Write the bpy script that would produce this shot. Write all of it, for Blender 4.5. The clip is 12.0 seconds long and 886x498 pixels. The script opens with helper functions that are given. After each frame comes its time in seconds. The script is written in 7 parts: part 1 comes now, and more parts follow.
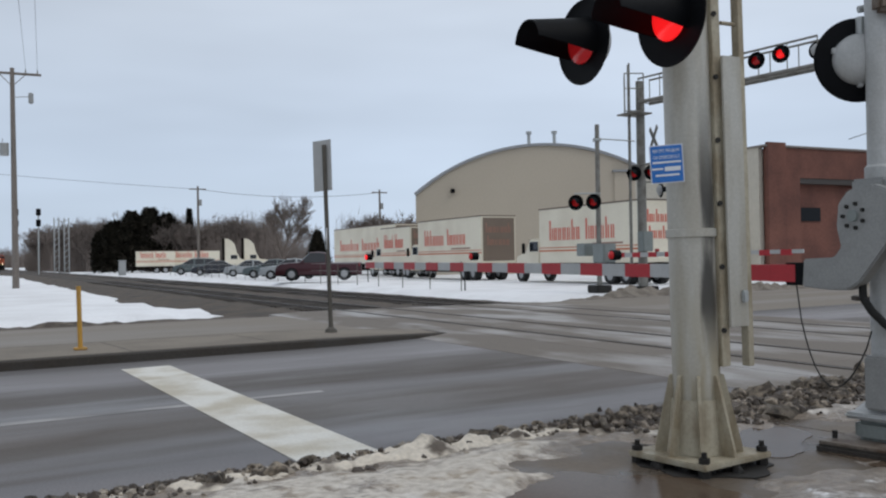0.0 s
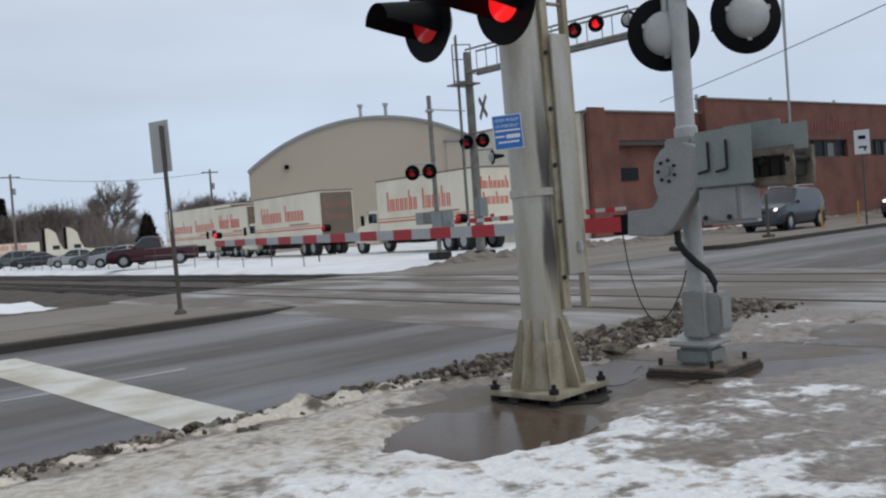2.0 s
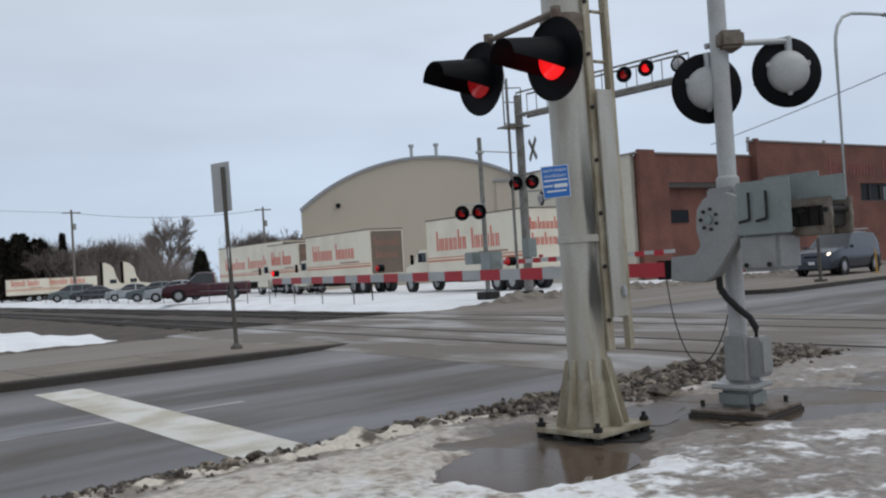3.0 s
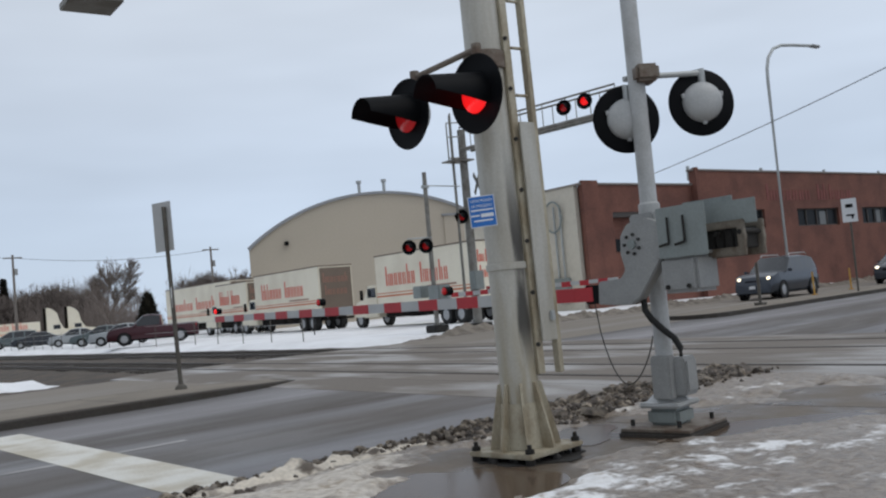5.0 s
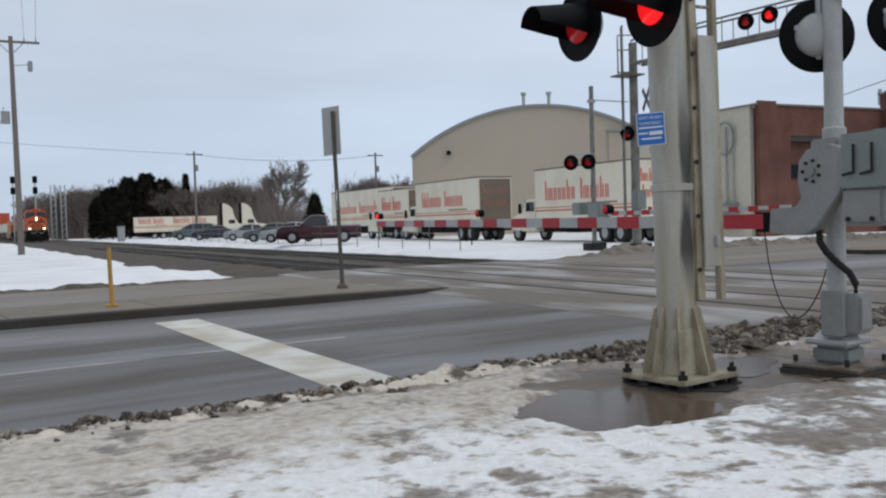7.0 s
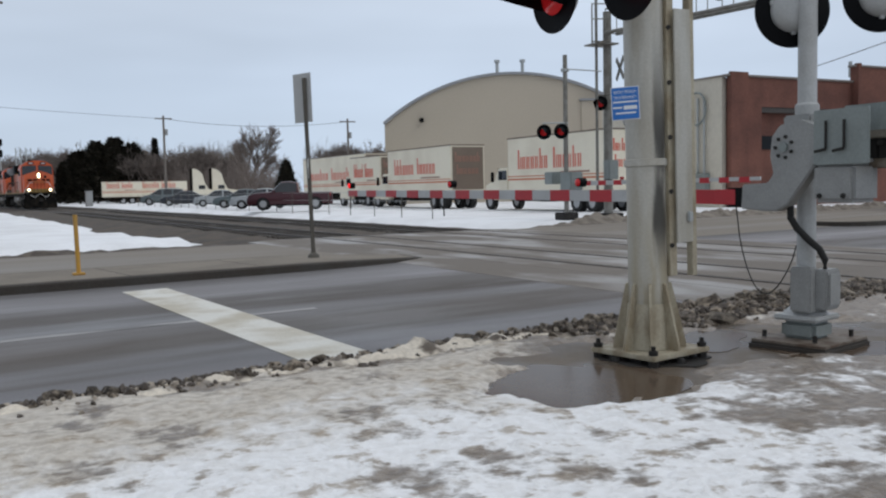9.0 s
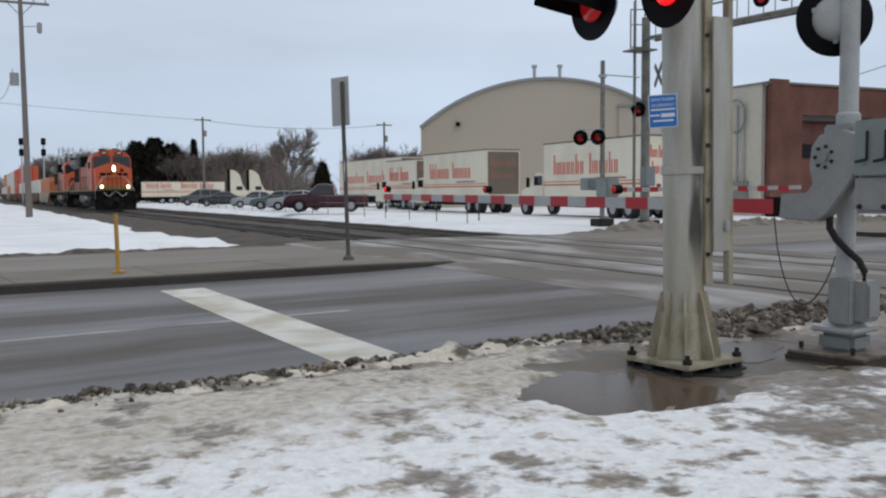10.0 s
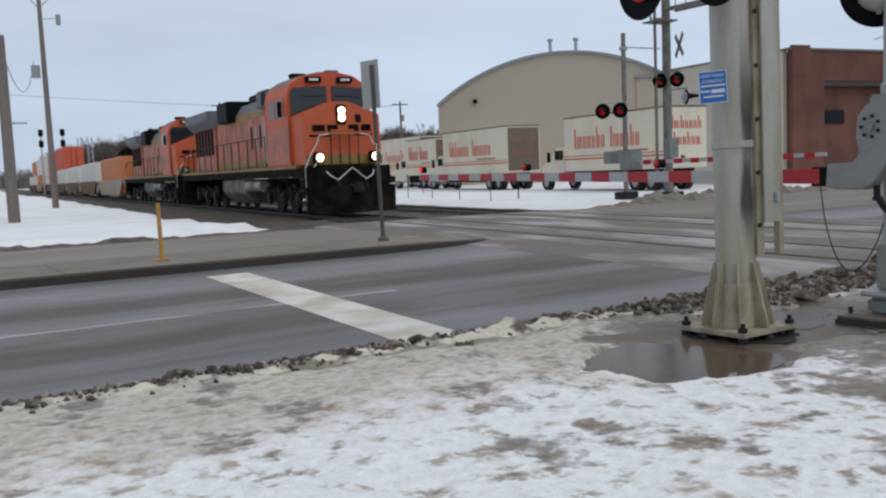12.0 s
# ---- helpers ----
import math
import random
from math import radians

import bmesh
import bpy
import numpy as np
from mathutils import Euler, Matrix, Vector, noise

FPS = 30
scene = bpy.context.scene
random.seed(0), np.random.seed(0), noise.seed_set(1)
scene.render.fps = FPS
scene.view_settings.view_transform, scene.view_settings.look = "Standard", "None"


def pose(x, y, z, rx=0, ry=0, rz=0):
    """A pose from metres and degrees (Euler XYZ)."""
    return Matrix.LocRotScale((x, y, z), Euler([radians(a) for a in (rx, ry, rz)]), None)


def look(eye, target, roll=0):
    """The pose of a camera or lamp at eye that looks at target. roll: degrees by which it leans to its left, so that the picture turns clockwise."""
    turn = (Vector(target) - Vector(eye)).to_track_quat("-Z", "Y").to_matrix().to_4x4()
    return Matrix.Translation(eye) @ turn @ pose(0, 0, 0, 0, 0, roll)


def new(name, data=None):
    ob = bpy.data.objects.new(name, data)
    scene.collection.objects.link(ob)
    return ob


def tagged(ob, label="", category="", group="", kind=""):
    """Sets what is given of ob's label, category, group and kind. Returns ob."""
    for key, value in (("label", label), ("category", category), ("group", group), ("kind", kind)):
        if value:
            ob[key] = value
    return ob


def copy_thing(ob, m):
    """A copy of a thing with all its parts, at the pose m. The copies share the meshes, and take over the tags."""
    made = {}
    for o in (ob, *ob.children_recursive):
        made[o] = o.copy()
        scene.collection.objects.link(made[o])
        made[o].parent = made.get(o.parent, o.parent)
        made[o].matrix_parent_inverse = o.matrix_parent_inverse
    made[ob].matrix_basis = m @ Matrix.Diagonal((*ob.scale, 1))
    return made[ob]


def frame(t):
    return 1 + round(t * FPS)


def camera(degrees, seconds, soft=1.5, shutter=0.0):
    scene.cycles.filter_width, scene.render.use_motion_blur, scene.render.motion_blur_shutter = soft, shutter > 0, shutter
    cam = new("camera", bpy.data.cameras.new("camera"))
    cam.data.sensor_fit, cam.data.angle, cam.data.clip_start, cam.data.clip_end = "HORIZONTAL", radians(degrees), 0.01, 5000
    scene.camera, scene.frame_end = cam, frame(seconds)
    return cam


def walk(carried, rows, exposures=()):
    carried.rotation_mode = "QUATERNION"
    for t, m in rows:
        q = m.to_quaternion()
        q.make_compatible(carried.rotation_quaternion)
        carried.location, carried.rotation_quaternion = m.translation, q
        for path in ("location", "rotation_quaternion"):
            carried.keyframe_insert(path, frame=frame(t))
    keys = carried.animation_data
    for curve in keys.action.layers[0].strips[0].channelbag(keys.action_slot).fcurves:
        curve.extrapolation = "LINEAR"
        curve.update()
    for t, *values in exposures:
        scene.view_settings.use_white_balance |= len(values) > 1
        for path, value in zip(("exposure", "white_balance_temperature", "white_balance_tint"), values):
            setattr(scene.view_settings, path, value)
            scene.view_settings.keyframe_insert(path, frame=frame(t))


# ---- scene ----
cam = camera(52.3, 12.0, soft=2.2)
PATH = [
    (0, (0.144, 0.011, 1.524), (1.024, 1.808, 1.546), -0.91),
    (0.5, (0.134, -0.005, 1.529), (0.907, 1.839, 1.568), -0.87),
    (0.7, (0.131, -0.005, 1.534), (0.851, 1.861, 1.575), -0.84),
    (1, (0.100, -0.004, 1.538), (0.803, 1.868, 1.579), -0.79),
    (1.2, (0.033, -0.040, 1.532), (0.797, 1.809, 1.562), -1.15),
    (1.5, (-0.108, -0.156, 1.509), (0.813, 1.618, 1.512), -2.29),
    (2, (-0.285, -0.348, 1.479), (0.899, 1.262, 1.426), -4.20),
    (2.2, (-0.352, -0.484, 1.475), (0.899, 1.074, 1.402), -4.16),
    (2.5, (-0.447, -0.632, 1.474), (0.821, 0.913, 1.384), -3.90),
    (2.7, (-0.495, -0.647, 1.488), (0.726, 0.936, 1.447), -3.72),
    (3, (-0.526, -0.653, 1.515), (0.576, 1.016, 1.555), -3.44),
    (5, (-0.504, -0.899, 1.458), (0.689, 0.703, 1.567), -5.11),
    (5.2, (-0.513, -0.921, 1.474), (0.649, 0.703, 1.590), -4.65),
    (5.5, (-0.529, -0.936, 1.502), (0.519, 0.763, 1.626), -3.32),
    (6, (-0.488, -0.892, 1.475), (0.387, 0.901, 1.611), -1.71),
    (6.2, (-0.480, -0.896, 1.478), (0.383, 0.903, 1.603), -1.61),
    (6.5, (-0.478, -0.904, 1.485), (0.389, 0.897, 1.558), -1.20),
    (6.7, (-0.481, -0.892, 1.477), (0.386, 0.911, 1.493), -1.28),
    (7, (-0.487, -0.858, 1.462), (0.400, 0.933, 1.400), -1.70),
    (9, (-0.455, -0.801, 1.510), (0.484, 0.960, 1.374), -1.20),
    (9.5, (-0.462, -0.828, 1.513), (0.467, 0.938, 1.380), -0.90),
    (10, (-0.471, -0.826, 1.518), (0.401, 0.970, 1.392), -0.40),
    (10.5, (-0.463, -0.813, 1.510), (0.383, 0.996, 1.391), -0.17),
    (11, (-0.456, -0.788, 1.535), (0.423, 1.006, 1.433), 0.00),
    (11.2, (-0.475, -0.795, 1.538), (0.424, 0.990, 1.449), 0.30),
    (11.5, (-0.572, -0.825, 1.540), (0.323, 0.961, 1.439), 0.50),
    (11.7, (-0.679, -0.854, 1.545), (0.192, 0.941, 1.418), 0.00),
    (12, (-0.876, -0.905, 1.558), (-0.042, 0.905, 1.384), -2.26),
]
walk(cam, [(t, look(eye, target, roll)) for t, eye, target, roll in PATH])

# ---- world and light: a winter overcast, brighter overhead than at the horizon ----
world = bpy.data.worlds.new("overcast")
scene.world = world
world.use_nodes = True
wt = world.node_tree
wt.nodes.clear()


def wnode(kind, **values):
    n = wt.nodes.new(kind)
    for key, value in values.items():
        n.inputs[key].default_value = value
    return n


w_out = wnode("ShaderNodeOutputWorld")
w_bg = wnode("ShaderNodeBackground", Strength=1.04)
w_sky = wt.nodes.new("ShaderNodeTexSky")
w_sky.sky_type, w_sky.sun_disc = "NISHITA", False
w_sky.sun_elevation, w_sky.sun_rotation = radians(28), radians(200)
w_dim = wt.nodes.new("ShaderNodeVectorMath")
w_dim.operation = "SCALE"
w_dim.inputs["Scale"].default_value = 0.06
w_co = wt.nodes.new("ShaderNodeTexCoord")
w_sep = wt.nodes.new("ShaderNodeSeparateXYZ")
w_grad = wt.nodes.new("ShaderNodeValToRGB")
w_grad.color_ramp.elements[0].position, w_grad.color_ramp.elements[0].color = 0.0, (0.57, 0.683, 0.845, 1)
w_grad.color_ramp.elements[1].position, w_grad.color_ramp.elements[1].color = 1.0, (0.78, 0.83, 0.90, 1)
mid = w_grad.color_ramp.elements.new(0.12)
mid.color = (0.54, 0.63, 0.768, 1)
mid2 = w_grad.color_ramp.elements.new(0.45)
mid2.color = (0.715, 0.77, 0.845, 1)
w_map = wt.nodes.new("ShaderNodeMapping")
w_map.inputs["Scale"].default_value = (1.0, 1.0, 5.0)
w_noise = wnode("ShaderNodeTexNoise", Scale=1.7, Detail=3.0, Roughness=0.55)
w_cl = wt.nodes.new("ShaderNodeMapRange")
w_cl.inputs["From Min"].default_value, w_cl.inputs["From Max"].default_value = 0.3, 0.7
w_cl.inputs["To Min"].default_value, w_cl.inputs["To Max"].default_value = 0.87, 1.09
w_mul = wt.nodes.new("ShaderNodeVectorMath")
w_mul.operation = "SCALE"
w_mix = wt.nodes.new("ShaderNodeMix")
w_mix.data_type = "RGBA"
w_mix.inputs[0].default_value = 0.9
link = wt.links.new
link(w_co.outputs["Generated"], w_sep.inputs[0])
link(w_sep.outputs["Z"], w_grad.inputs["Fac"])
link(w_co.outputs["Generated"], w_map.inputs["Vector"])
link(w_map.outputs["Vector"], w_noise.inputs["Vector"])
link(w_noise.outputs["Fac"], w_cl.inputs["Value"])
link(w_grad.outputs["Color"], w_mul.inputs[0])
w_side = wt.nodes.new("ShaderNodeMath")  # the cloud is thinner towards the sun
w_side.operation = "MULTIPLY_ADD"
w_side.inputs[1].default_value, w_side.inputs[2].default_value = 0.22, 0.94
w_both = wt.nodes.new("ShaderNodeMath")
w_both.operation = "MULTIPLY"
link(w_sep.outputs["X"], w_side.inputs[0])
link(w_side.outputs[0], w_both.inputs[0])
link(w_cl.outputs["Result"], w_both.inputs[1])
link(w_both.outputs[0], w_mul.inputs["Scale"])
link(w_sky.outputs["Color"], w_dim.inputs[0])
link(w_dim.outputs[0], w_mix.inputs[6])
link(w_mul.outputs[0], w_mix.inputs[7])
link(w_mix.outputs[2], w_bg.inputs["Color"])
link(w_bg.outputs[0], w_out.inputs["Surface"])

sun = new("sun", bpy.data.lights.new("sun", "SUN"))
sun.data.energy, sun.data.angle, sun.data.color = 0.5, radians(25), (1.0, 0.95, 0.88)
sun.matrix_world = look((0, 0, 30), (-14, 20, 0))


# ---- materials ----
def mat(name, color, rough=0.6, metal=0.0, vary=0.25, scale=6.0, tint=None, amount=0.5, fine=60.0, bump=0.15, stretch=(1, 1, 1),
        emit=0.0, wet=None, space="Object", patch=(0.42, 0.62), per_object=0.0, spec=0.5, island=False):
    """A surface: base colour, a second tint in patches at the first scale, fine grain and bump at the second."""
    m = bpy.data.materials.new(name)
    m.use_nodes = True
    nt = m.node_tree
    bs = nt.nodes["Principled BSDF"]
    bs.inputs["Roughness"].default_value = rough
    bs.inputs["Metallic"].default_value = metal
    bs.inputs["Specular IOR Level"].default_value = spec
    co = nt.nodes.new("ShaderNodeTexCoord")
    mp = nt.nodes.new("ShaderNodeMapping")
    mp.inputs["Scale"].default_value = stretch
    where = co.outputs[space] if space != "World" else nt.nodes.new("ShaderNodeNewGeometry").outputs["Position"]
    nt.links.new(where, mp.inputs["Vector"])
    big = nt.nodes.new("ShaderNodeTexNoise")
    big.inputs["Scale"].default_value, big.inputs["Detail"].default_value = scale, 6.0
    nt.links.new(mp.outputs["Vector"], big.inputs["Vector"])
    ramp = nt.nodes.new("ShaderNodeMapRange")
    ramp.inputs["From Min"].default_value, ramp.inputs["From Max"].default_value = patch
    ramp.inputs["To Max"].default_value = amount
    if island:
        isl = nt.nodes.new("ShaderNodeNewGeometry")
        nt.links.new(isl.outputs["Random Per Island"], ramp.inputs["Value"])
    else:
        nt.links.new(big.outputs["Fac"], ramp.inputs["Value"])
    mix = nt.nodes.new("ShaderNodeMix")
    mix.data_type = "RGBA"
    other = tint or tuple(c * (1 - vary) for c in color)
    mix.inputs[6].default_value, mix.inputs[7].default_value = (*color, 1), (*other, 1)
    nt.links.new(ramp.outputs["Result"], mix.inputs[0])
    small = nt.nodes.new("ShaderNodeTexNoise")
    small.inputs["Scale"].default_value, small.inputs["Detail"].default_value = fine, 3.0
    nt.links.new(where, small.inputs["Vector"])
    gain = nt.nodes.new("ShaderNodeMapRange")
    gain.inputs["From Min"].default_value, gain.inputs["From Max"].default_value = 0.25, 0.75
    gain.inputs["To Min"].default_value, gain.inputs["To Max"].default_value = 1 - vary * 0.6, 1 + vary * 0.6
    nt.links.new(small.outputs["Fac"], gain.inputs["Value"])
    mul = nt.nodes.new("ShaderNodeVectorMath")
    mul.operation = "SCALE"
    nt.links.new(mix.outputs[2], mul.inputs[0])
    last = gain.outputs["Result"]
    if per_object:
        info = nt.nodes.new("ShaderNodeObjectInfo")
        rnd = nt.nodes.new("ShaderNodeMapRange")
        rnd.inputs["To Min"].default_value, rnd.inputs["To Max"].default_value = 1 - per_object, 1 + per_object
        nt.links.new(info.outputs["Random"], rnd.inputs["Value"])
        both = nt.nodes.new("ShaderNodeMath")
        both.operation = "MULTIPLY"
        nt.links.new(last, both.inputs[0])
        nt.links.new(rnd.outputs["Result"], both.inputs[1])
        last = both.outputs[0]
    nt.links.new(last, mul.inputs["Scale"])
    nt.links.new(mul.outputs[0], bs.inputs["Base Color"])
    if wet is not None:
        wr = nt.nodes.new("ShaderNodeMapRange")
        wr.inputs["From Min"].default_value, wr.inputs["From Max"].default_value = patch
        wr.inputs["To Min"].default_value, wr.inputs["To Max"].default_value = rough, wet
        nt.links.new(big.outputs["Fac"], wr.inputs["Value"])
        nt.links.new(wr.outputs["Result"], bs.inputs["Roughness"])
    if bump:
        bp = nt.nodes.new("ShaderNodeBump")
        bp.inputs["Strength"].default_value, bp.inputs["Distance"].default_value = bump, 0.02
        nt.links.new(small.outputs["Fac"], bp.inputs["Height"])
        nt.links.new(bp.outputs["Normal"], bs.inputs["Normal"])
    if emit:
        bs.inputs["Emission Color"].default_value = (*color, 1)
        bs.inputs["Emission Strength"].default_value = emit
    return m


ROAD_TURN = 0.14


def worn_asphalt(name):
    """Asphalt with wheel tracks, salt-dried bands between them and a wet gutter, running along the road's x axis."""
    m = bpy.data.materials.new(name)
    m.use_nodes = True
    nt = m.node_tree
    bs = nt.nodes["Principled BSDF"]
    co = nt.nodes.new("ShaderNodeTexCoord")
    sep = nt.nodes.new("ShaderNodeSeparateXYZ")
    nt.links.new(co.outputs["Object"], sep.inputs[0])

    def tex(stretch, scale, detail):
        mp = nt.nodes.new("ShaderNodeMapping")
        mp.inputs["Scale"].default_value = stretch
        nt.links.new(co.outputs["Object"], mp.inputs["Vector"])
        n = nt.nodes.new("ShaderNodeTexNoise")
        n.inputs["Scale"].default_value, n.inputs["Detail"].default_value = scale, detail
        nt.links.new(mp.outputs["Vector"], n.inputs["Vector"])
        return n.outputs["Fac"]

    def ramp(value, lo, hi, a, z):
        n = nt.nodes.new("ShaderNodeMapRange")
        for key, v in (("From Min", lo), ("From Max", hi), ("To Min", a), ("To Max", z)):
            n.inputs[key].default_value = v
        nt.links.new(value, n.inputs["Value"])
        return n.outputs["Result"]

    def plus(a, c):
        n = nt.nodes.new("ShaderNodeMath")
        nt.links.new(a, n.inputs[0])
        nt.links.new(c, n.inputs[1])
        return n.outputs[0]

    long_, patch, grain = tex((0.10, 0.7, 1), 0.8, 4.0), tex((0.35, 1.0, 1), 0.9, 7.0), tex((1, 1, 1), 55.0, 3.0)
    streak = tex((0.05, 1.6, 1), 2.4, 4.0)
    across = plus(plus(ramp(sep.outputs["Y"], 5.5, 14.5, 0.0, 1.0), ramp(long_, 0.3, 0.7, -0.075, 0.075)), ramp(streak, 0.3, 0.7, -0.022, 0.022))
    bands = nt.nodes.new("ShaderNodeValToRGB")
    stops = ((0.0, (0.050, 0.044, 0.040)), (0.06, (0.080, 0.068, 0.060)), (0.11, (0.165, 0.159, 0.166)), (0.17, (0.152, 0.147, 0.152)), (0.235, (0.084, 0.070, 0.059)),
             (0.36, (0.094, 0.078, 0.066)), (0.43, (0.165, 0.158, 0.160)), (0.50, (0.125, 0.116, 0.113)), (0.56, (0.084, 0.071, 0.061)), (0.67, (0.098, 0.085, 0.077)),
             (0.76, (0.215, 0.203, 0.208)), (0.88, (0.175, 0.165, 0.166)), (1.0, (0.115, 0.108, 0.106)))
    el = bands.color_ramp.elements
    el[0].position, el[0].color = 0.0, (*stops[0][1], 1)
    el[1].position, el[1].color = 1.0, (*stops[-1][1], 1)
    for pos, c in stops[1:-1]:
        el.new(pos).color = (*c, 1)
    nt.links.new(across, bands.inputs["Fac"])
    salt = nt.nodes.new("ShaderNodeMix")
    salt.data_type = "RGBA"
    nt.links.new(ramp(patch, 0.52, 0.72, 0.0, 0.6), salt.inputs[0])
    nt.links.new(bands.outputs["Color"], salt.inputs[6])
    salt.inputs[7].default_value = (0.235, 0.224, 0.226, 1)
    mul = nt.nodes.new("ShaderNodeVectorMath")
    mul.operation = "SCALE"
    nt.links.new(salt.outputs[2], mul.inputs[0])
    nt.links.new(ramp(grain, 0.25, 0.75, 0.8, 1.2), mul.inputs["Scale"])
    nt.links.new(mul.outputs[0], bs.inputs["Base Color"])
    nt.links.new(ramp(plus(long_, patch), 0.8, 1.2, 0.42, 0.8), bs.inputs["Roughness"])
    bs.inputs["Specular IOR Level"].default_value = 0.4
    bp = nt.nodes.new("ShaderNodeBump")
    bp.inputs["Strength"].default_value, bp.inputs["Distance"].default_value = 0.25, 0.02
    nt.links.new(grain, bp.inputs["Height"])
    nt.links.new(bp.outputs["Normal"], bs.inputs["Normal"])
    return m


M_ASPHALT = worn_asphalt("worn asphalt")
M_FARLANE = mat("dry tan asphalt", (0.205, 0.177, 0.146), 0.8, vary=0.2, scale=0.6, tint=(0.235, 0.215, 0.195), amount=0.8, fine=40, bump=0.2, stretch=(0.12, 0.8, 1), patch=(0.45, 0.68), wet=0.6)
M_LANELINE = mat("faded lane paint", (0.36, 0.35, 0.345), 0.75, vary=0.15, scale=1.6, tint=(0.17, 0.165, 0.165), amount=0.95, fine=40, bump=0.15, stretch=(0.4, 2, 1), patch=(0.42, 0.60))
M_PANEL = mat("crossing concrete", (0.160, 0.136, 0.113), 0.78, vary=0.22, scale=0.8, tint=(0.30, 0.283, 0.268), amount=0.95, fine=22, bump=0.2,
              stretch=(1.0, 0.35, 1), wet=0.42, patch=(0.47, 0.64), space="World", per_object=0.05)
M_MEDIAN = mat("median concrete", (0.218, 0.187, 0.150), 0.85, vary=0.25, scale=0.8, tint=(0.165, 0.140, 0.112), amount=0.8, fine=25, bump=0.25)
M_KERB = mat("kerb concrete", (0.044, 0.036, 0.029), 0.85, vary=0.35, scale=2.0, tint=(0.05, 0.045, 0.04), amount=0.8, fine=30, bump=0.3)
M_SIDEWALK = mat("wet sidewalk", (0.142, 0.112, 0.083), 0.55, vary=0.3, scale=1.3, tint=(0.08, 0.064, 0.05), amount=0.9, fine=35, bump=0.12, wet=0.25, spec=0.25)
M_PUDDLE = mat("melt water", (0.105, 0.076, 0.055), 0.14, spec=0.07, vary=0.25, scale=1.5, bump=0.0)
M_SNOW = mat("snow", (0.86, 0.87, 0.89), 0.7, vary=0.1, scale=0.35, tint=(0.72, 0.72, 0.73), amount=0.7, fine=9, bump=0.5)


def slush(name):
    """Trampled snow: crisp white crusts, brown wet slush between them, footprints in the relief."""
    m = bpy.data.materials.new(name)
    m.use_nodes = True
    nt = m.node_tree
    bs = nt.nodes["Principled BSDF"]
    co = nt.nodes.new("ShaderNodeTexCoord")

    def tex(scale, detail, rough):
        n = nt.nodes.new("ShaderNodeTexNoise")
        n.inputs["Scale"].default_value, n.inputs["Detail"].default_value, n.inputs["Roughness"].default_value = scale, detail, rough
        nt.links.new(co.outputs["Object"], n.inputs["Vector"])
        return n.outputs["Fac"]

    def ramp(value, lo, hi, a=0.0, z=1.0):
        n = nt.nodes.new("ShaderNodeMapRange")
        n.interpolation_type = "SMOOTHSTEP"
        for key, v in (("From Min", lo), ("From Max", hi), ("To Min", a), ("To Max", z)):
            n.inputs[key].default_value = v
        nt.links.new(value, n.inputs["Value"])
        return n.outputs["Result"]

    def blend(fac, a, c):
        n = nt.nodes.new("ShaderNodeMix")
        n.data_type = "RGBA"
        nt.links.new(fac, n.inputs[0])
        for slot, v in ((6, a), (7, c)):
            if isinstance(v, tuple):
                n.inputs[slot].default_value = (*v, 1)
            else:
                nt.links.new(v, n.inputs[slot])
        return n.outputs[2]

    broad, crust, fine, print_ = tex(0.8, 6, 0.62), tex(2.6, 8, 0.62), tex(12, 5, 0.6), tex(5.2, 5, 0.6)
    white = blend(ramp(fine, 0.35, 0.65), (0.95, 0.955, 0.965), (0.84, 0.835, 0.83))
    tan = blend(ramp(fine, 0.4, 0.6), (0.66, 0.61, 0.54), (0.45, 0.39, 0.32))
    first = blend(ramp(crust, 0.53, 0.72), white, tan)
    whole = nt.nodes.new("ShaderNodeMath")
    whole.operation = "ADD"
    nt.links.new(broad, whole.inputs[0])
    nt.links.new(ramp(crust, 0.3, 0.7, -0.13, 0.13), whole.inputs[1])
    sep = nt.nodes.new("ShaderNodeSeparateXYZ")
    nt.links.new(co.outputs["Object"], sep.inputs[0])
    near_kerb = nt.nodes.new("ShaderNodeMath")
    near_kerb.operation = "MULTIPLY_ADD"
    nt.links.new(sep.outputs["X"], near_kerb.inputs[0])
    near_kerb.inputs[1].default_value = -ROAD_TURN
    nt.links.new(sep.outputs["Y"], near_kerb.inputs[2])

    def plus(a, c):
        n = nt.nodes.new("ShaderNodeMath")
        n.operation = "ADD"
        nt.links.new(a, n.inputs[0])
        nt.links.new(c, n.inputs[1])
        return n.outputs[0]

    trodden = nt.nodes.new("ShaderNodeMath")
    trodden.operation = "MULTIPLY_ADD"
    nt.links.new(sep.outputs["Y"], trodden.inputs[0])
    trodden.inputs[1].default_value = -0.5
    nt.links.new(sep.outputs["X"], trodden.inputs[2])
    salted = plus(plus(whole.outputs[0], ramp(trodden.outputs[0], 0.6, 3.2, -0.085, 0.235)), ramp(sep.outputs["Z"], 0.138, 0.170, 0.24, 0.0))
    splash = ramp(plus(ramp(near_kerb.outputs[0], 2.3, 5.2, 0.0, 0.58), crust), 0.62, 1.0, 0.0, 0.85)
    stained = blend(splash, first, blend(ramp(fine, 0.35, 0.65), (0.60, 0.54, 0.455), (0.42, 0.365, 0.295)))
    dirt = ramp(plus(salted, ramp(fine, 0.3, 0.7, -0.05, 0.05)), 0.51, 0.70, 0.0, 0.9)
    soil = blend(ramp(fine, 0.35, 0.65), (0.255, 0.200, 0.150), (0.14, 0.107, 0.078))
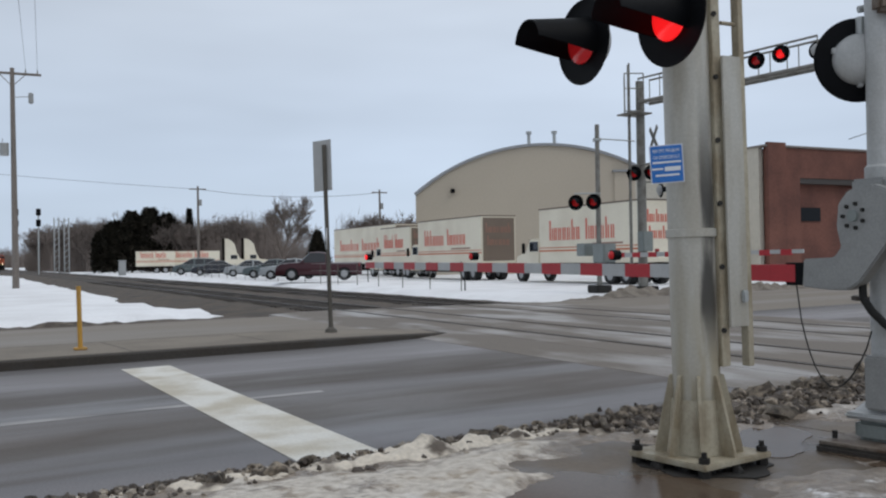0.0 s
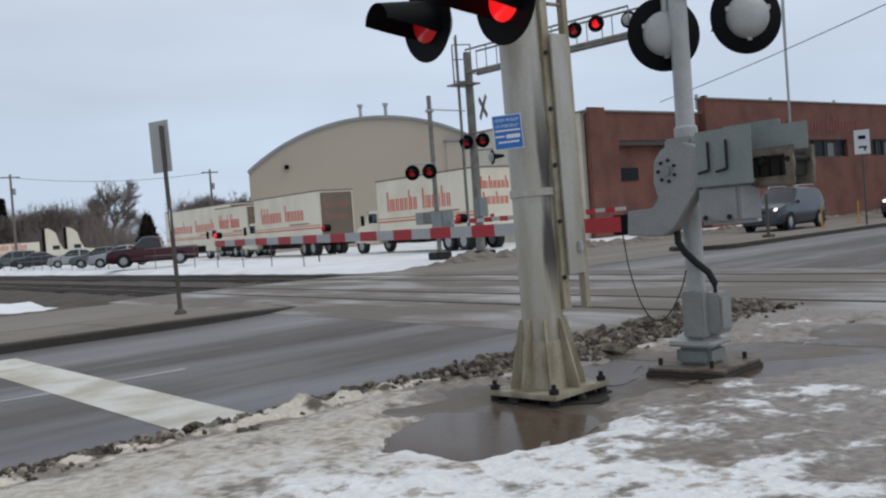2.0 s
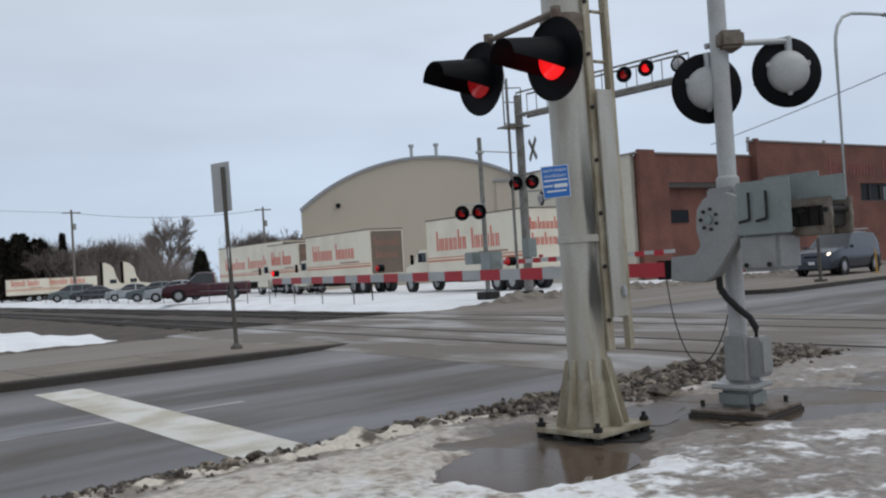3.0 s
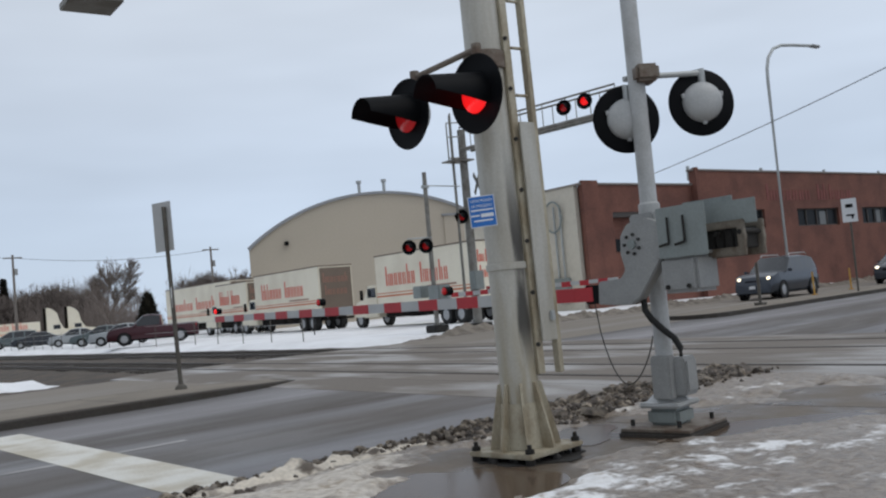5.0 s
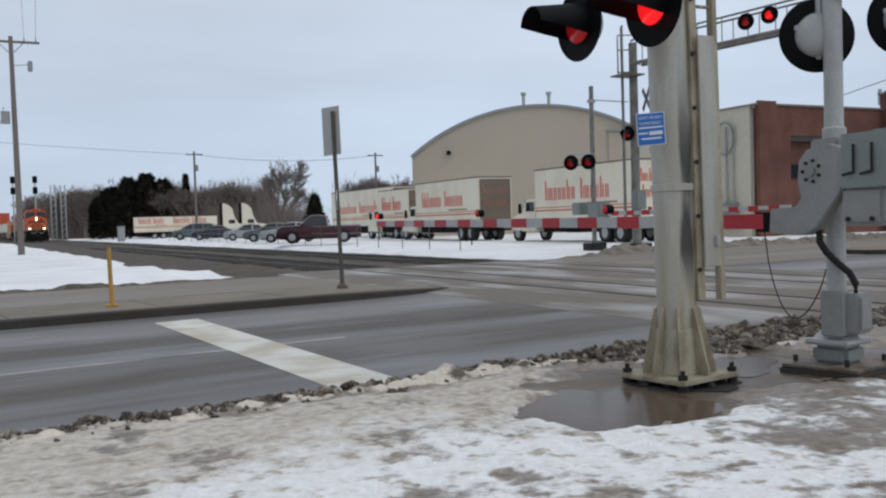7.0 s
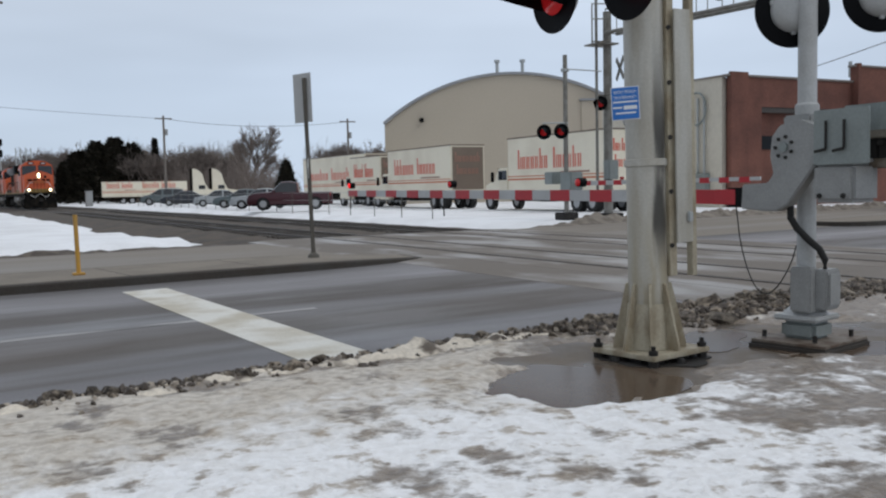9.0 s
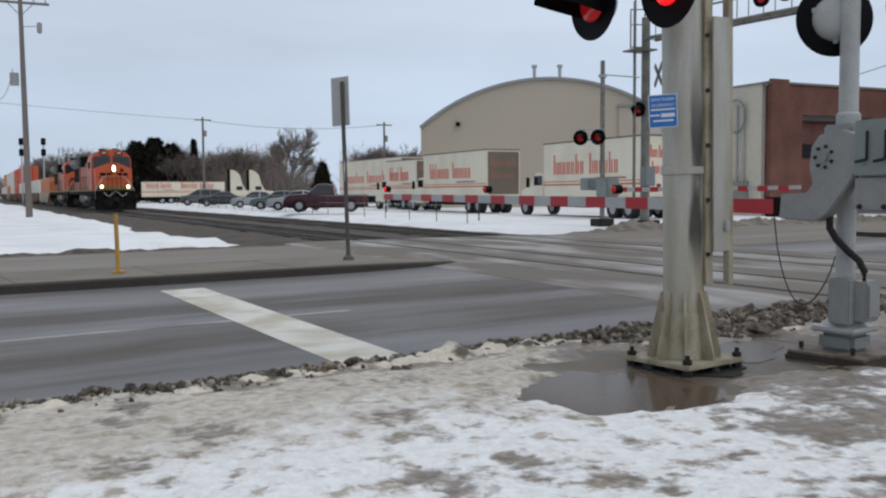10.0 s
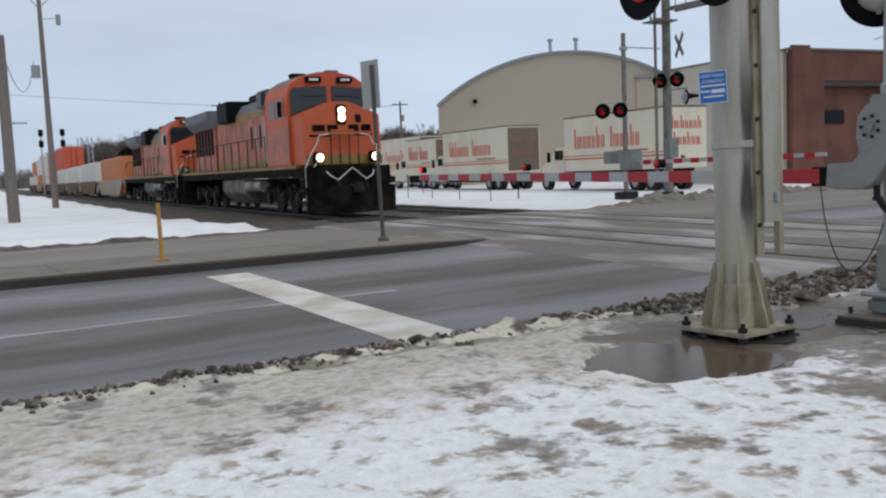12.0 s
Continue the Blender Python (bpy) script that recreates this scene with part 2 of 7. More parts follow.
    trod = blend(ramp(plus(print_, ramp(fine, 0.3, 0.7, -0.05, 0.05)), 0.53, 0.68, 0.0, 0.75), stained, (0.36, 0.29, 0.215))
    nt.links.new(blend(dirt, trod, soil), bs.inputs["Base Color"])
    nt.links.new(ramp(salted, 0.5, 0.66, 0.7, 0.32), bs.inputs["Roughness"])
    add = nt.nodes.new("ShaderNodeMath")
    add.operation = "MULTIPLY_ADD"
    nt.links.new(fine, add.inputs[0])
    add.inputs[1].default_value = 0.35
    nt.links.new(crust, add.inputs[2])
    bp = nt.nodes.new("ShaderNodeBump")
    bp.inputs["Strength"].default_value, bp.inputs["Distance"].default_value = 1.0, 0.09
    nt.links.new(add.outputs[0], bp.inputs["Height"])
    nt.links.new(bp.outputs["Normal"], bs.inputs["Normal"])
    return m


M_SLUSH = slush("trampled snow")
M_BANK = mat("ploughed snow", (0.66, 0.595, 0.50), 0.75, vary=0.3, scale=3.6, tint=(0.085, 0.064, 0.048), amount=0.95, fine=26, bump=0.7, patch=(0.50, 0.63))
M_WINDROW = mat("grey-brown ploughed snow", (0.22, 0.19, 0.155), 0.75, vary=0.35, scale=2.2, tint=(0.10, 0.08, 0.062), amount=0.95, fine=18, bump=0.8, patch=(0.42, 0.60))
M_CLOD = mat("dirty ice", (0.058, 0.045, 0.034), 0.7, vary=0.4, scale=1.3, tint=(0.33, 0.275, 0.21), amount=0.85, fine=40, bump=0.7, per_object=0.5)
M_CRUMB = mat("frozen crumbs", (0.065, 0.05, 0.039), 0.6, vary=0.45, scale=2.6, tint=(0.50, 0.44, 0.36), amount=0.95, fine=40, bump=0.4, patch=(0.5, 1.05), island=True)
M_MUD = mat("muddy ploughed snow", (0.125, 0.100, 0.076), 0.7, vary=0.4, scale=5.5, tint=(0.06, 0.045, 0.034), amount=1.0, fine=30, bump=0.8, patch=(0.40, 0.56))
M_MUDCRUMB = mat("muddy crumbs", (0.055, 0.042, 0.032), 0.65, vary=0.45, scale=2.6, tint=(0.36, 0.30, 0.235), amount=0.9, fine=40, bump=0.4, patch=(0.5, 1.05), island=True)
M_WHITELINE = mat("worn white road paint", (0.70, 0.685, 0.63), 0.7, vary=0.2, scale=1.3, tint=(0.44, 0.385, 0.28), amount=0.75, fine=40, bump=0.2)
M_BALLAST = mat("ballast", (0.100, 0.079, 0.061), 0.95, vary=0.6, scale=1.2, tint=(0.06, 0.052, 0.046), amount=0.9, fine=22, bump=1.0)
M_RAIL = mat("rail steel", (0.10, 0.085, 0.072), 0.45, 0.6, vary=0.3, scale=3)
M_TIE = mat("wooden tie", (0.06, 0.05, 0.042), 0.9, vary=0.4, scale=4, per_object=0.3)
M_POLE = mat("weathered aluminium paint", (0.47, 0.46, 0.42), 0.5, 0.25, vary=0.12, scale=2.2, tint=(0.36, 0.33, 0.27), amount=0.7, fine=50, bump=0.06, stretch=(3, 3, 0.5))


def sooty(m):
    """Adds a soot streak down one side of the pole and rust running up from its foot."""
    nt = m.node_tree
    bs = nt.nodes["Principled BSDF"]
    old = bs.inputs["Base Color"].links[0].from_socket
    co = nt.nodes.new("ShaderNodeTexCoord")
    sep = nt.nodes.new("ShaderNodeSeparateXYZ")
    nt.links.new(co.outputs["Object"], sep.inputs[0])
    wave = nt.nodes.new("ShaderNodeTexNoise")
    wave.inputs["Scale"].default_value, wave.inputs["Detail"].default_value = 3.0, 5.0
    mp = nt.nodes.new("ShaderNodeMapping")
    mp.inputs["Scale"].default_value = (3, 3, 0.6)
    nt.links.new(co.outputs["Object"], mp.inputs["Vector"])
    nt.links.new(mp.outputs["Vector"], wave.inputs["Vector"])

    def op(kind, a, c):
        n = nt.nodes.new("ShaderNodeMath")
        n.operation = kind
        for slot, v in ((0, a), (1, c)):
            if isinstance(v, float):
                n.inputs[slot].default_value = v
            else:
                nt.links.new(v, n.inputs[slot])
        return n.outputs[0]

    def ramp(v, lo, hi, a, z):
        n = nt.nodes.new("ShaderNodeMapRange")
        n.interpolation_type = "SMOOTHSTEP"
        for key, u in (("From Min", lo), ("From Max", hi), ("To Min", a), ("To Max", z)):
            n.inputs[key].default_value = u
        nt.links.new(v, n.inputs["Value"])
        return n.outputs["Result"]

    side = op("ADD", op("MULTIPLY", sep.outputs["X"], 0.03), op("MULTIPLY", sep.outputs["Y"], -0.995))
    streak = op("MULTIPLY", ramp(op("ADD", side, op("MULTIPLY", wave.outputs["Fac"], 0.06)), 0.165, 0.186, 0.0, 0.88),
                op("MULTIPLY", ramp(sep.outputs["Z"], 0.65, 1.1, 0.0, 1.0), ramp(sep.outputs["Z"], 1.7, 2.7, 1.0, 0.0)))
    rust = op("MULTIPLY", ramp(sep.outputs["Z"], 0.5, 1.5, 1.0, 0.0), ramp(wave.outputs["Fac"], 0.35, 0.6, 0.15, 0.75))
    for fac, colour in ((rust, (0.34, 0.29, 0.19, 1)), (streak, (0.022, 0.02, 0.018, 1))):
        mix = nt.nodes.new("ShaderNodeMix")
        mix.data_type = "RGBA"
        nt.links.new(fac, mix.inputs[0])
        nt.links.new(old, mix.inputs[6])
        mix.inputs[7].default_value = colour
        old = mix.outputs[2]
    nt.links.new(old, bs.inputs["Base Color"])
    return m


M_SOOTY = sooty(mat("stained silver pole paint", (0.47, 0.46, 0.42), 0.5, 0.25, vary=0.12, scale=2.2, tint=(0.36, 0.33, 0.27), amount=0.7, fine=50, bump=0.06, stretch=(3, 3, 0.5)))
M_FLANGE = mat("stained base steel", (0.42, 0.38, 0.29), 0.6, 0.15, vary=0.2, scale=4, tint=(0.24, 0.19, 0.12), amount=0.7, fine=40, bump=0.1, stretch=(2, 2, 0.7))
M_GALV = mat("galvanised steel", (0.44, 0.46, 0.46), 0.5, 0.45, vary=0.15, scale=6, fine=70, bump=0.05)
M_WEATHER = mat("weathered brown steel", (0.21, 0.185, 0.15), 0.7, 0.15, vary=0.3, scale=6, tint=(0.10, 0.075, 0.052), amount=0.85, fine=45, bump=0.15)
M_FARMAST = mat("dull weathered mast steel", (0.25, 0.245, 0.225), 0.6, 0.2, vary=0.2, scale=3, tint=(0.15, 0.135, 0.115), amount=0.7, fine=40, bump=0.05)
M_BOXGREY = mat("grey enamel", (0.245, 0.275, 0.27), 0.45, 0.1, vary=0.15, scale=3, tint=(0.19, 0.21, 0.20), fine=40, bump=0.05)
M_MAST = mat("pale grey mast paint", (0.44, 0.45, 0.45), 0.5, 0.15, vary=0.15, scale=3, tint=(0.34, 0.34, 0.33), amount=0.7, fine=50, bump=0.05)
M_DOME = mat("pale grey lamp housing", (0.44, 0.45, 0.45), 0.5, 0.1, vary=0.15, scale=6, fine=50, bump=0.05)
M_RUSTY = mat("rust-stained bracket steel", (0.20, 0.17, 0.14), 0.65, 0.2, vary=0.3, scale=7, tint=(0.10, 0.062, 0.04), amount=0.85, fine=50, bump=0.1)
M_CASTGREY = mat("cast grey housing", (0.31, 0.315, 0.31), 0.5, 0.15, vary=0.18, scale=6, fine=60, bump=0.08)
M_DARK = mat("black enamel", (0.004, 0.0046, 0.006), 0.6, spec=0.12, vary=0.3, scale=8, bump=0.03)
M_RUBBER = mat("black rubber", (0.015, 0.015, 0.015), 0.75, vary=0.3, scale=8)
M_IRON = mat("dark iron", (0.019, 0.017, 0.015), 0.75, 0.1, vary=0.4, scale=5)
M_LIT = mat("lit red lens", (0.92, 0.012, 0.014), 0.2, vary=0.05, emit=0.85, bump=0.0)
M_DIM = mat("dim red lens", (0.50, 0.015, 0.018), 0.15, vary=0.1, emit=0.15, bump=0.0)
M_REDTAPE = mat("red reflective sheeting", (0.48, 0.02, 0.03), 0.4, vary=0.15, scale=3, bump=0.02)
M_WHITETAPE = mat("white reflective sheeting", (0.49, 0.50, 0.50), 0.4, vary=0.15, scale=3, bump=0.02)
M_BLUE = mat("blue sign sheeting", (0.014, 0.15, 0.50), 0.4, vary=0.12, scale=8, bump=0.0)
M_SIGNWHITE = mat("white sign sheeting", (0.72, 0.74, 0.76), 0.45, vary=0.08, scale=6, bump=0.0)
M_SIGNBACK = mat("aluminium sign back", (0.47, 0.47, 0.46), 0.5, 0.3, vary=0.12, scale=4, bump=0.02)
M_POST = mat("rusty green post", (0.11, 0.10, 0.085), 0.7, 0.2, vary=0.3, scale=6)
M_YELLOW = mat("faded yellow paint", (0.55, 0.30, 0.045), 0.6, vary=0.2, scale=4, tint=(0.40, 0.24, 0.08), amount=0.6)
M_WOOD = mat("grey weathered wood", (0.19, 0.165, 0.145), 0.85, vary=0.3, scale=2, fine=12, bump=0.3, stretch=(4, 4, 0.3))
M_CREAM = mat("cream painted steel", (0.46, 0.405, 0.325), 0.7, vary=0.06, scale=0.15, fine=6, bump=0.08)
M_WALLCREAM = mat("cream painted block", (0.58, 0.54, 0.46), 0.8, vary=0.1, scale=0.4, fine=5, bump=0.1)
M_ROOF = mat("grey metal roof", (0.30, 0.31, 0.325), 0.5, 0.3, vary=0.15, scale=0.5)
M_BRICK = mat("dark red brick", (0.180, 0.074, 0.053), 0.85, vary=0.25, scale=0.6, tint=(0.112, 0.046, 0.035), amount=0.8, fine=7, bump=0.3)
M_COPING = mat("stone coping", (0.25, 0.22, 0.2), 0.8, vary=0.2)
M_GHOST = mat("faded red wall lettering", (0.235, 0.08, 0.072), 0.85, vary=0.3, scale=2)
M_GLASS = mat("dark window glass", (0.016, 0.018, 0.021), 0.3, spec=0.08, vary=0.2, scale=0.5, bump=0.0)
M_FRAME = mat("dark window frame", (0.06, 0.05, 0.045), 0.6, vary=0.2)
M_BLIND = mat("pale window blind", (0.17, 0.18, 0.185), 0.5, vary=0.2, scale=1)
M_BOXWHITE = mat("cream truck box", (0.76, 0.71, 0.58), 0.5, vary=0.08, scale=0.5, tint=(0.66, 0.6, 0.48), amount=0.7, fine=10, bump=0.03)
M_BOXREAR = mat("brown truck rear door", (0.17, 0.13, 0.10), 0.55, vary=0.15, scale=1.0)
M_BOXRED = mat("red truck lettering", (0.62, 0.13, 0.09), 0.5, vary=0.1, scale=2, bump=0.0)
M_REARLET = mat("dull brown lettering", (0.30, 0.16, 0.12), 0.5, vary=0.1, scale=2, bump=0.0)
M_STRIPE = mat("orange stripe", (0.55, 0.16, 0.07), 0.5, vary=0.1, bump=0.0)
M_ORANGE = mat("locomotive orange", (0.54, 0.088, 0.022), 0.5, vary=0.12, scale=1.2, tint=(0.46, 0.085, 0.025), amount=0.7, fine=20, bump=0.03)
M_ORANGEFADE = mat("sun-faded orange", (0.50, 0.165, 0.105), 0.6, vary=0.3, scale=0.9, tint=(0.30, 0.12, 0.082), amount=0.8, fine=14, bump=0.04)
M_LOCOGREY = mat("sooty grey roof", (0.15, 0.155, 0.165), 0.65, vary=0.35, scale=1.2, bump=0.1)
M_LOCOBLACK = mat("black underframe", (0.005, 0.0048, 0.0046), 0.85, vary=0.5, scale=2.0, tint=(0.024, 0.019, 0.015), amount=0.75, spec=0.1)
M_LOCOYELLOW = mat("yellow stripe", (0.32, 0.19, 0.042), 0.6, vary=0.3, scale=1.5, tint=(0.20, 0.14, 0.07), amount=0.9)
M_TANK = mat("dusty silver tank", (0.34, 0.33, 0.31), 0.5, 0.2, vary=0.3, scale=2, tint=(0.2, 0.18, 0.16))
M_FUEL = mat("road-dusted tank paint", (0.10, 0.092, 0.082), 0.7, 0.1, vary=0.35, scale=1.6, tint=(0.24, 0.215, 0.185), amount=0.8)
M_HEAD = mat("lit headlight", (1.0, 0.80, 0.50), 0.2, vary=0.0, emit=5.0, bump=0.0)
M_CHROME = mat("pale handrail steel", (0.6, 0.6, 0.58), 0.4, 0.3, vary=0.1, bump=0.0)
M_CONT_O = mat("orange container", (0.58, 0.20, 0.075), 0.55, vary=0.15, scale=0.8)
M_CONT_R = mat("red container", (0.60, 0.10, 0.045), 0.55, vary=0.15, scale=0.8)
M_CONT_W = mat("white container", (0.66, 0.65, 0.60), 0.55, vary=0.12, scale=0.8)
M_WELL = mat("brown well car steel", (0.19, 0.115, 0.07), 0.75, vary=0.3, scale=1.0)
M_WELLT = mat("tan well car steel", (0.42, 0.36, 0.29), 0.75, vary=0.25, scale=1.0)
M_BARK = mat("bare twigs", (0.175, 0.145, 0.128), 0.9, vary=0.3, scale=1.5, bump=0.0, per_object=0.25)
M_NEEDLE = mat("dark evergreen foliage", (0.024, 0.022, 0.016), 0.9, vary=0.5, scale=0.9, tint=(0.046, 0.040, 0.028), amount=0.8, bump=0.0, spec=0.2)
M_SUVPAINT = mat("dark blue-grey car paint", (0.060, 0.068, 0.084), 0.25, 0.35, vary=0.08, bump=0.0)
M_BLACKPAINT = mat("black car paint", (0.03, 0.033, 0.042), 0.22, 0.2, vary=0.08, bump=0.0)
M_MAROON = mat("maroon car paint", (0.055, 0.015, 0.021), 0.3, 0.2, vary=0.1, bump=0.0)
M_SILVER = mat("silver car paint", (0.33, 0.35, 0.36), 0.3, 0.4, vary=0.08, bump=0.0)
M_TEAL = mat("grey-green car paint", (0.10, 0.125, 0.13), 0.3, 0.3, vary=0.08, bump=0.0)
M_CARGLASS = mat("car glass", (0.022, 0.026, 0.032), 0.05, spec=0.55, vary=0.1, bump=0.0)
M_CARLAMP = mat("lit car headlamp", (1.0, 0.86, 0.62), 0.2, vary=0.0, emit=2.0, bump=0.0)
M_TAIL = mat("unlit red reflector", (0.35, 0.02, 0.02), 0.3, bump=0.0)
M_RIM = mat("alloy rim", (0.42, 0.43, 0.44), 0.35, 0.6, bump=0.0)
M_WIRE = mat("overhead wire", (0.20, 0.21, 0.23), 0.7, bump=0.0)
M_SHED = mat("pale shed panel", (0.40, 0.42, 0.43), 0.7, vary=0.12, scale=1, tint=(0.32, 0.33, 0.33))


# ---- mesh helpers ----
def box(bm, c, s, m=None, bevel=0.0):
    """A box of size s round c."""
    made = bmesh.ops.create_cube(bm, size=1.0, matrix=(m or Matrix()) @ Matrix.Translation(c) @ Matrix.Diagonal((*s, 1)))
    if bevel:
        edges = {e for v in made["verts"] for e in v.link_edges}
        bmesh.ops.bevel(bm, geom=list(edges), offset=bevel, segments=2, affect="EDGES")
    return bm


def rod(bm, a, b, r0, r1=None, seg=12, caps=True):
    """A round bar from a to b."""
    a, b = Vector(a), Vector(b)
    d = b - a
    m = Matrix.Translation((a + b) / 2) @ d.to_track_quat("Z", "Y").to_matrix().to_4x4()
    bmesh.ops.create_cone(bm, cap_ends=caps, segments=seg, radius1=r0, radius2=r0 if r1 is None else r1, depth=d.length, matrix=m)
    return bm


def pipe(bm, pts, r, seg=8):
    """A round bar along a line of points."""
    pts = [Vector(p) for p in pts]
    rings = []
    for i, p in enumerate(pts):
        d = (pts[min(i + 1, len(pts) - 1)] - pts[max(i - 1, 0)]).normalized()
        q = d.to_track_quat("Z", "Y")
        rings.append([bm.verts.new(p + q @ Vector((r * math.cos(6.2832 * k / seg), r * math.sin(6.2832 * k / seg), 0))) for k in range(seg)])
    for a, b in zip(rings, rings[1:]):
        for k in range(seg):
            bm.faces.new((a[k], a[(k + 1) % seg], b[(k + 1) % seg], b[k]))
    bm.faces.new(rings[0][::-1]), bm.faces.new(rings[-1])
    return bm


def spin(bm, prof, m=None, seg=32, close=False):
    """A turned shape round z from (radius, height) pairs."""
    m = m or Matrix()
    rings = [[bm.verts.new(m @ Vector((max(r, 1e-4) * math.cos(6.2832 * k / seg), max(r, 1e-4) * math.sin(6.2832 * k / seg), z))) for k in range(seg)] for r, z in prof]
    for a, b in zip(rings, rings[1:]):
        for k in range(seg):
            bm.faces.new((a[k], a[(k + 1) % seg], b[(k + 1) % seg], b[k]))
    if close:
        bm.faces.new(rings[0][::-1]), bm.faces.new(rings[-1])
    return bm


def prism(bm, poly, lo, hi, axis="x", m=None, bevel=0.0):
    """A polygon pushed through from lo to hi along one axis."""
    m = m or Matrix()

    def at(p, h):
        return Vector({"x": (h, p[0], p[1]), "y": (p[0], h, p[1]), "z": (p[0], p[1], h)}[axis])
    a = [bm.verts.new(m @ at(p, lo)) for p in poly]
    b = [bm.verts.new(m @ at(p, hi)) for p in poly]
    faces = [bm.faces.new(a[::-1]), bm.faces.new(b)]
    for i in range(len(poly)):
        j = (i + 1) % len(poly)
        faces.append(bm.faces.new((a[i], a[j], b[j], b[i])))
    bmesh.ops.recalc_face_normals(bm, faces=faces)
    if bevel:
        bmesh.ops.bevel(bm, geom=list({e for f in faces for e in f.edges}), offset=bevel, segments=2, affect="EDGES")
    return bm


def mesh_of(name, bm, material, smooth=False):
    me = bpy.data.meshes.new(name)
    bm.normal_update()
    bm.to_mesh(me)
    bm.free()
    me.materials.append(material)
    if smooth:
        for p in me.polygons:
            p.use_smooth = True
        me.set_sharp_from_angle(angle=radians(35))
    return me


def part(name, bm, material, parent=None, label="", smooth=False, m=None):
    ob = new(name, mesh_of(name, bm, material, smooth))
    if parent:
        ob.parent = parent
    if m:
        ob.matrix_basis = m
    return tagged(ob, label)


def piece(name, me, parent, m):
    ob = new(name, me)
    ob.parent = parent
    ob.matrix_basis = m
    return ob


def thing(name, m, label, category, group=""):
    ob = new(name)
    ob.empty_display_size = 0.2
    ob.matrix_basis = m
    return tagged(ob, label, category, group)


def NB():
    return bmesh.new()


def road_y(x, off):
    return off + ROAD_TURN * x


TRACK_X, TRACK_LEAN, RAIL_TOP = 10.8, -0.034, 0.06
TRACKS = (0.0, 4.1)


def track_x(y, k=0):
    return TRACK_X + TRACKS[k] + TRACK_LEAN * y


# ---- ground, road, median, sidewalks ----
def sheet(name, material, poly, lo, hi, label, bevel=0.0, category=""):
    ob = part(name, prism(NB(), poly, lo, hi, "z", bevel=bevel), material, None, label)
    return tagged(ob, label, category, "", "structure")


def bumpy(name, material, x0, x1, y0, y1, nx, ny, height, label, keep=None):
    """A grid of ground with the height given by a function of x and y."""
    bm = NB()
    rows = []
    for j in range(ny + 1):
        row = []
        for i in range(nx + 1):
            x, y = x0 + (x1 - x0) * i / nx, y0 + (y1 - y0) * j / ny
            row.append(bm.verts.new((x, y, height(x, y))))
        rows.append(row)
    for a, b in zip(rows, rows[1:]):
        for i in range(nx):
            c = (a[i].co + b[i + 1].co) / 2
            if keep is None or keep(c.x, c.y):
                bm.faces.new((a[i], a[i + 1], b[i + 1], b[i]))
    loose = [v for v in bm.verts if not v.link_faces]
    bmesh.ops.delete(bm, geom=loose, context="VERTS")
    ob = part(name, bm, material, None, label, smooth=True)
    return tagged(ob, label, "", "", "structure")


def n2(x, y, s, seed=0.0):
    return noise.noise(Vector((x * s, y * s, seed)))


sheet("ground", M_SNOW, [(-2500, -2500), (2500, -2500), (2500, 2500), (-2500, 2500)], -1.0, -0.25, "flat snow-covered ground reaching the horizon")
ROAD_COS = 1 / math.sqrt(1 + ROAD_TURN ** 2)
road = sheet("road", M_ASPHALT, [(-205, 5.5 * ROAD_COS), (225, 5.5 * ROAD_COS), (225, 23.6 * ROAD_COS), (-205, 23.6 * ROAD_COS)], -0.4, 0.0,
             "worn grey asphalt road, wet in streaks")
road.matrix_basis = pose(0, 0, 0, 0, 0, math.degrees(math.atan(ROAD_TURN)))
road_far = sheet("road_2", M_FARLANE, [(-204, 15.5 * ROAD_COS), (224, 15.5 * ROAD_COS), (224, 23.58 * ROAD_COS), (-204, 23.58 * ROAD_COS)], -0.3, 0.006, "dry tan-grey asphalt of the far lanes")
road_far.matrix_basis = road.matrix_basis.copy()


def tapered_median(name, x_lo, x_hi):
    """A median whose kerb sinks and bends away towards its tip."""
    xs_ = [x_lo, -60, -20, -5, 0, 3, 4.5] + [5.0 + (x_hi - 5.0) * k / 10 for k in range(11)]
    rings, tops = [], []
    for x in xs_:
        f = min(1.0, max(0.0, (x - 4.5) / (x_hi - 4.5)))
        near, far, h = 14.5 + 0.62 * f ** 2.2, 17.0 - 0.9 * f ** 2, 0.14 - 0.105 * f ** 2.0
        rings.append([(x, road_y(x, o), z) for o, z in ((near - 0.01, -0.1), (near, h - 0.02), (near + 0.02, h), (far - 0.02, h), (far, h - 0.02), (far, -0.1))])
        tops.append([(x, road_y(x, o), z) for o, z in ((near + 0.17, h - 0.05), (near + 0.17, h + 0.008), (far - 0.17, h + 0.008), (far - 0.17, h - 0.05))])

    def loft(rows):
        bm = NB()
        v = [[bm.verts.new(p) for p in r] for r in rows]
        for a, b in zip(v, v[1:]):
            for k in range(len(a)):
                j = (k + 1) % len(a)
                bm.faces.new((a[k], a[j], b[j], b[k]))
        bm.faces.new(v[0]), bm.faces.new(v[-1][::-1])
        bmesh.ops.recalc_face_normals(bm, faces=bm.faces)
        return bm
    text = "raised road median with a dark kerb"
    # kerb in a much darker tone than the inset top
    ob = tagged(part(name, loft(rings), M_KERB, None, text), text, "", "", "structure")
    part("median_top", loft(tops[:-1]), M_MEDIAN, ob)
    return ob


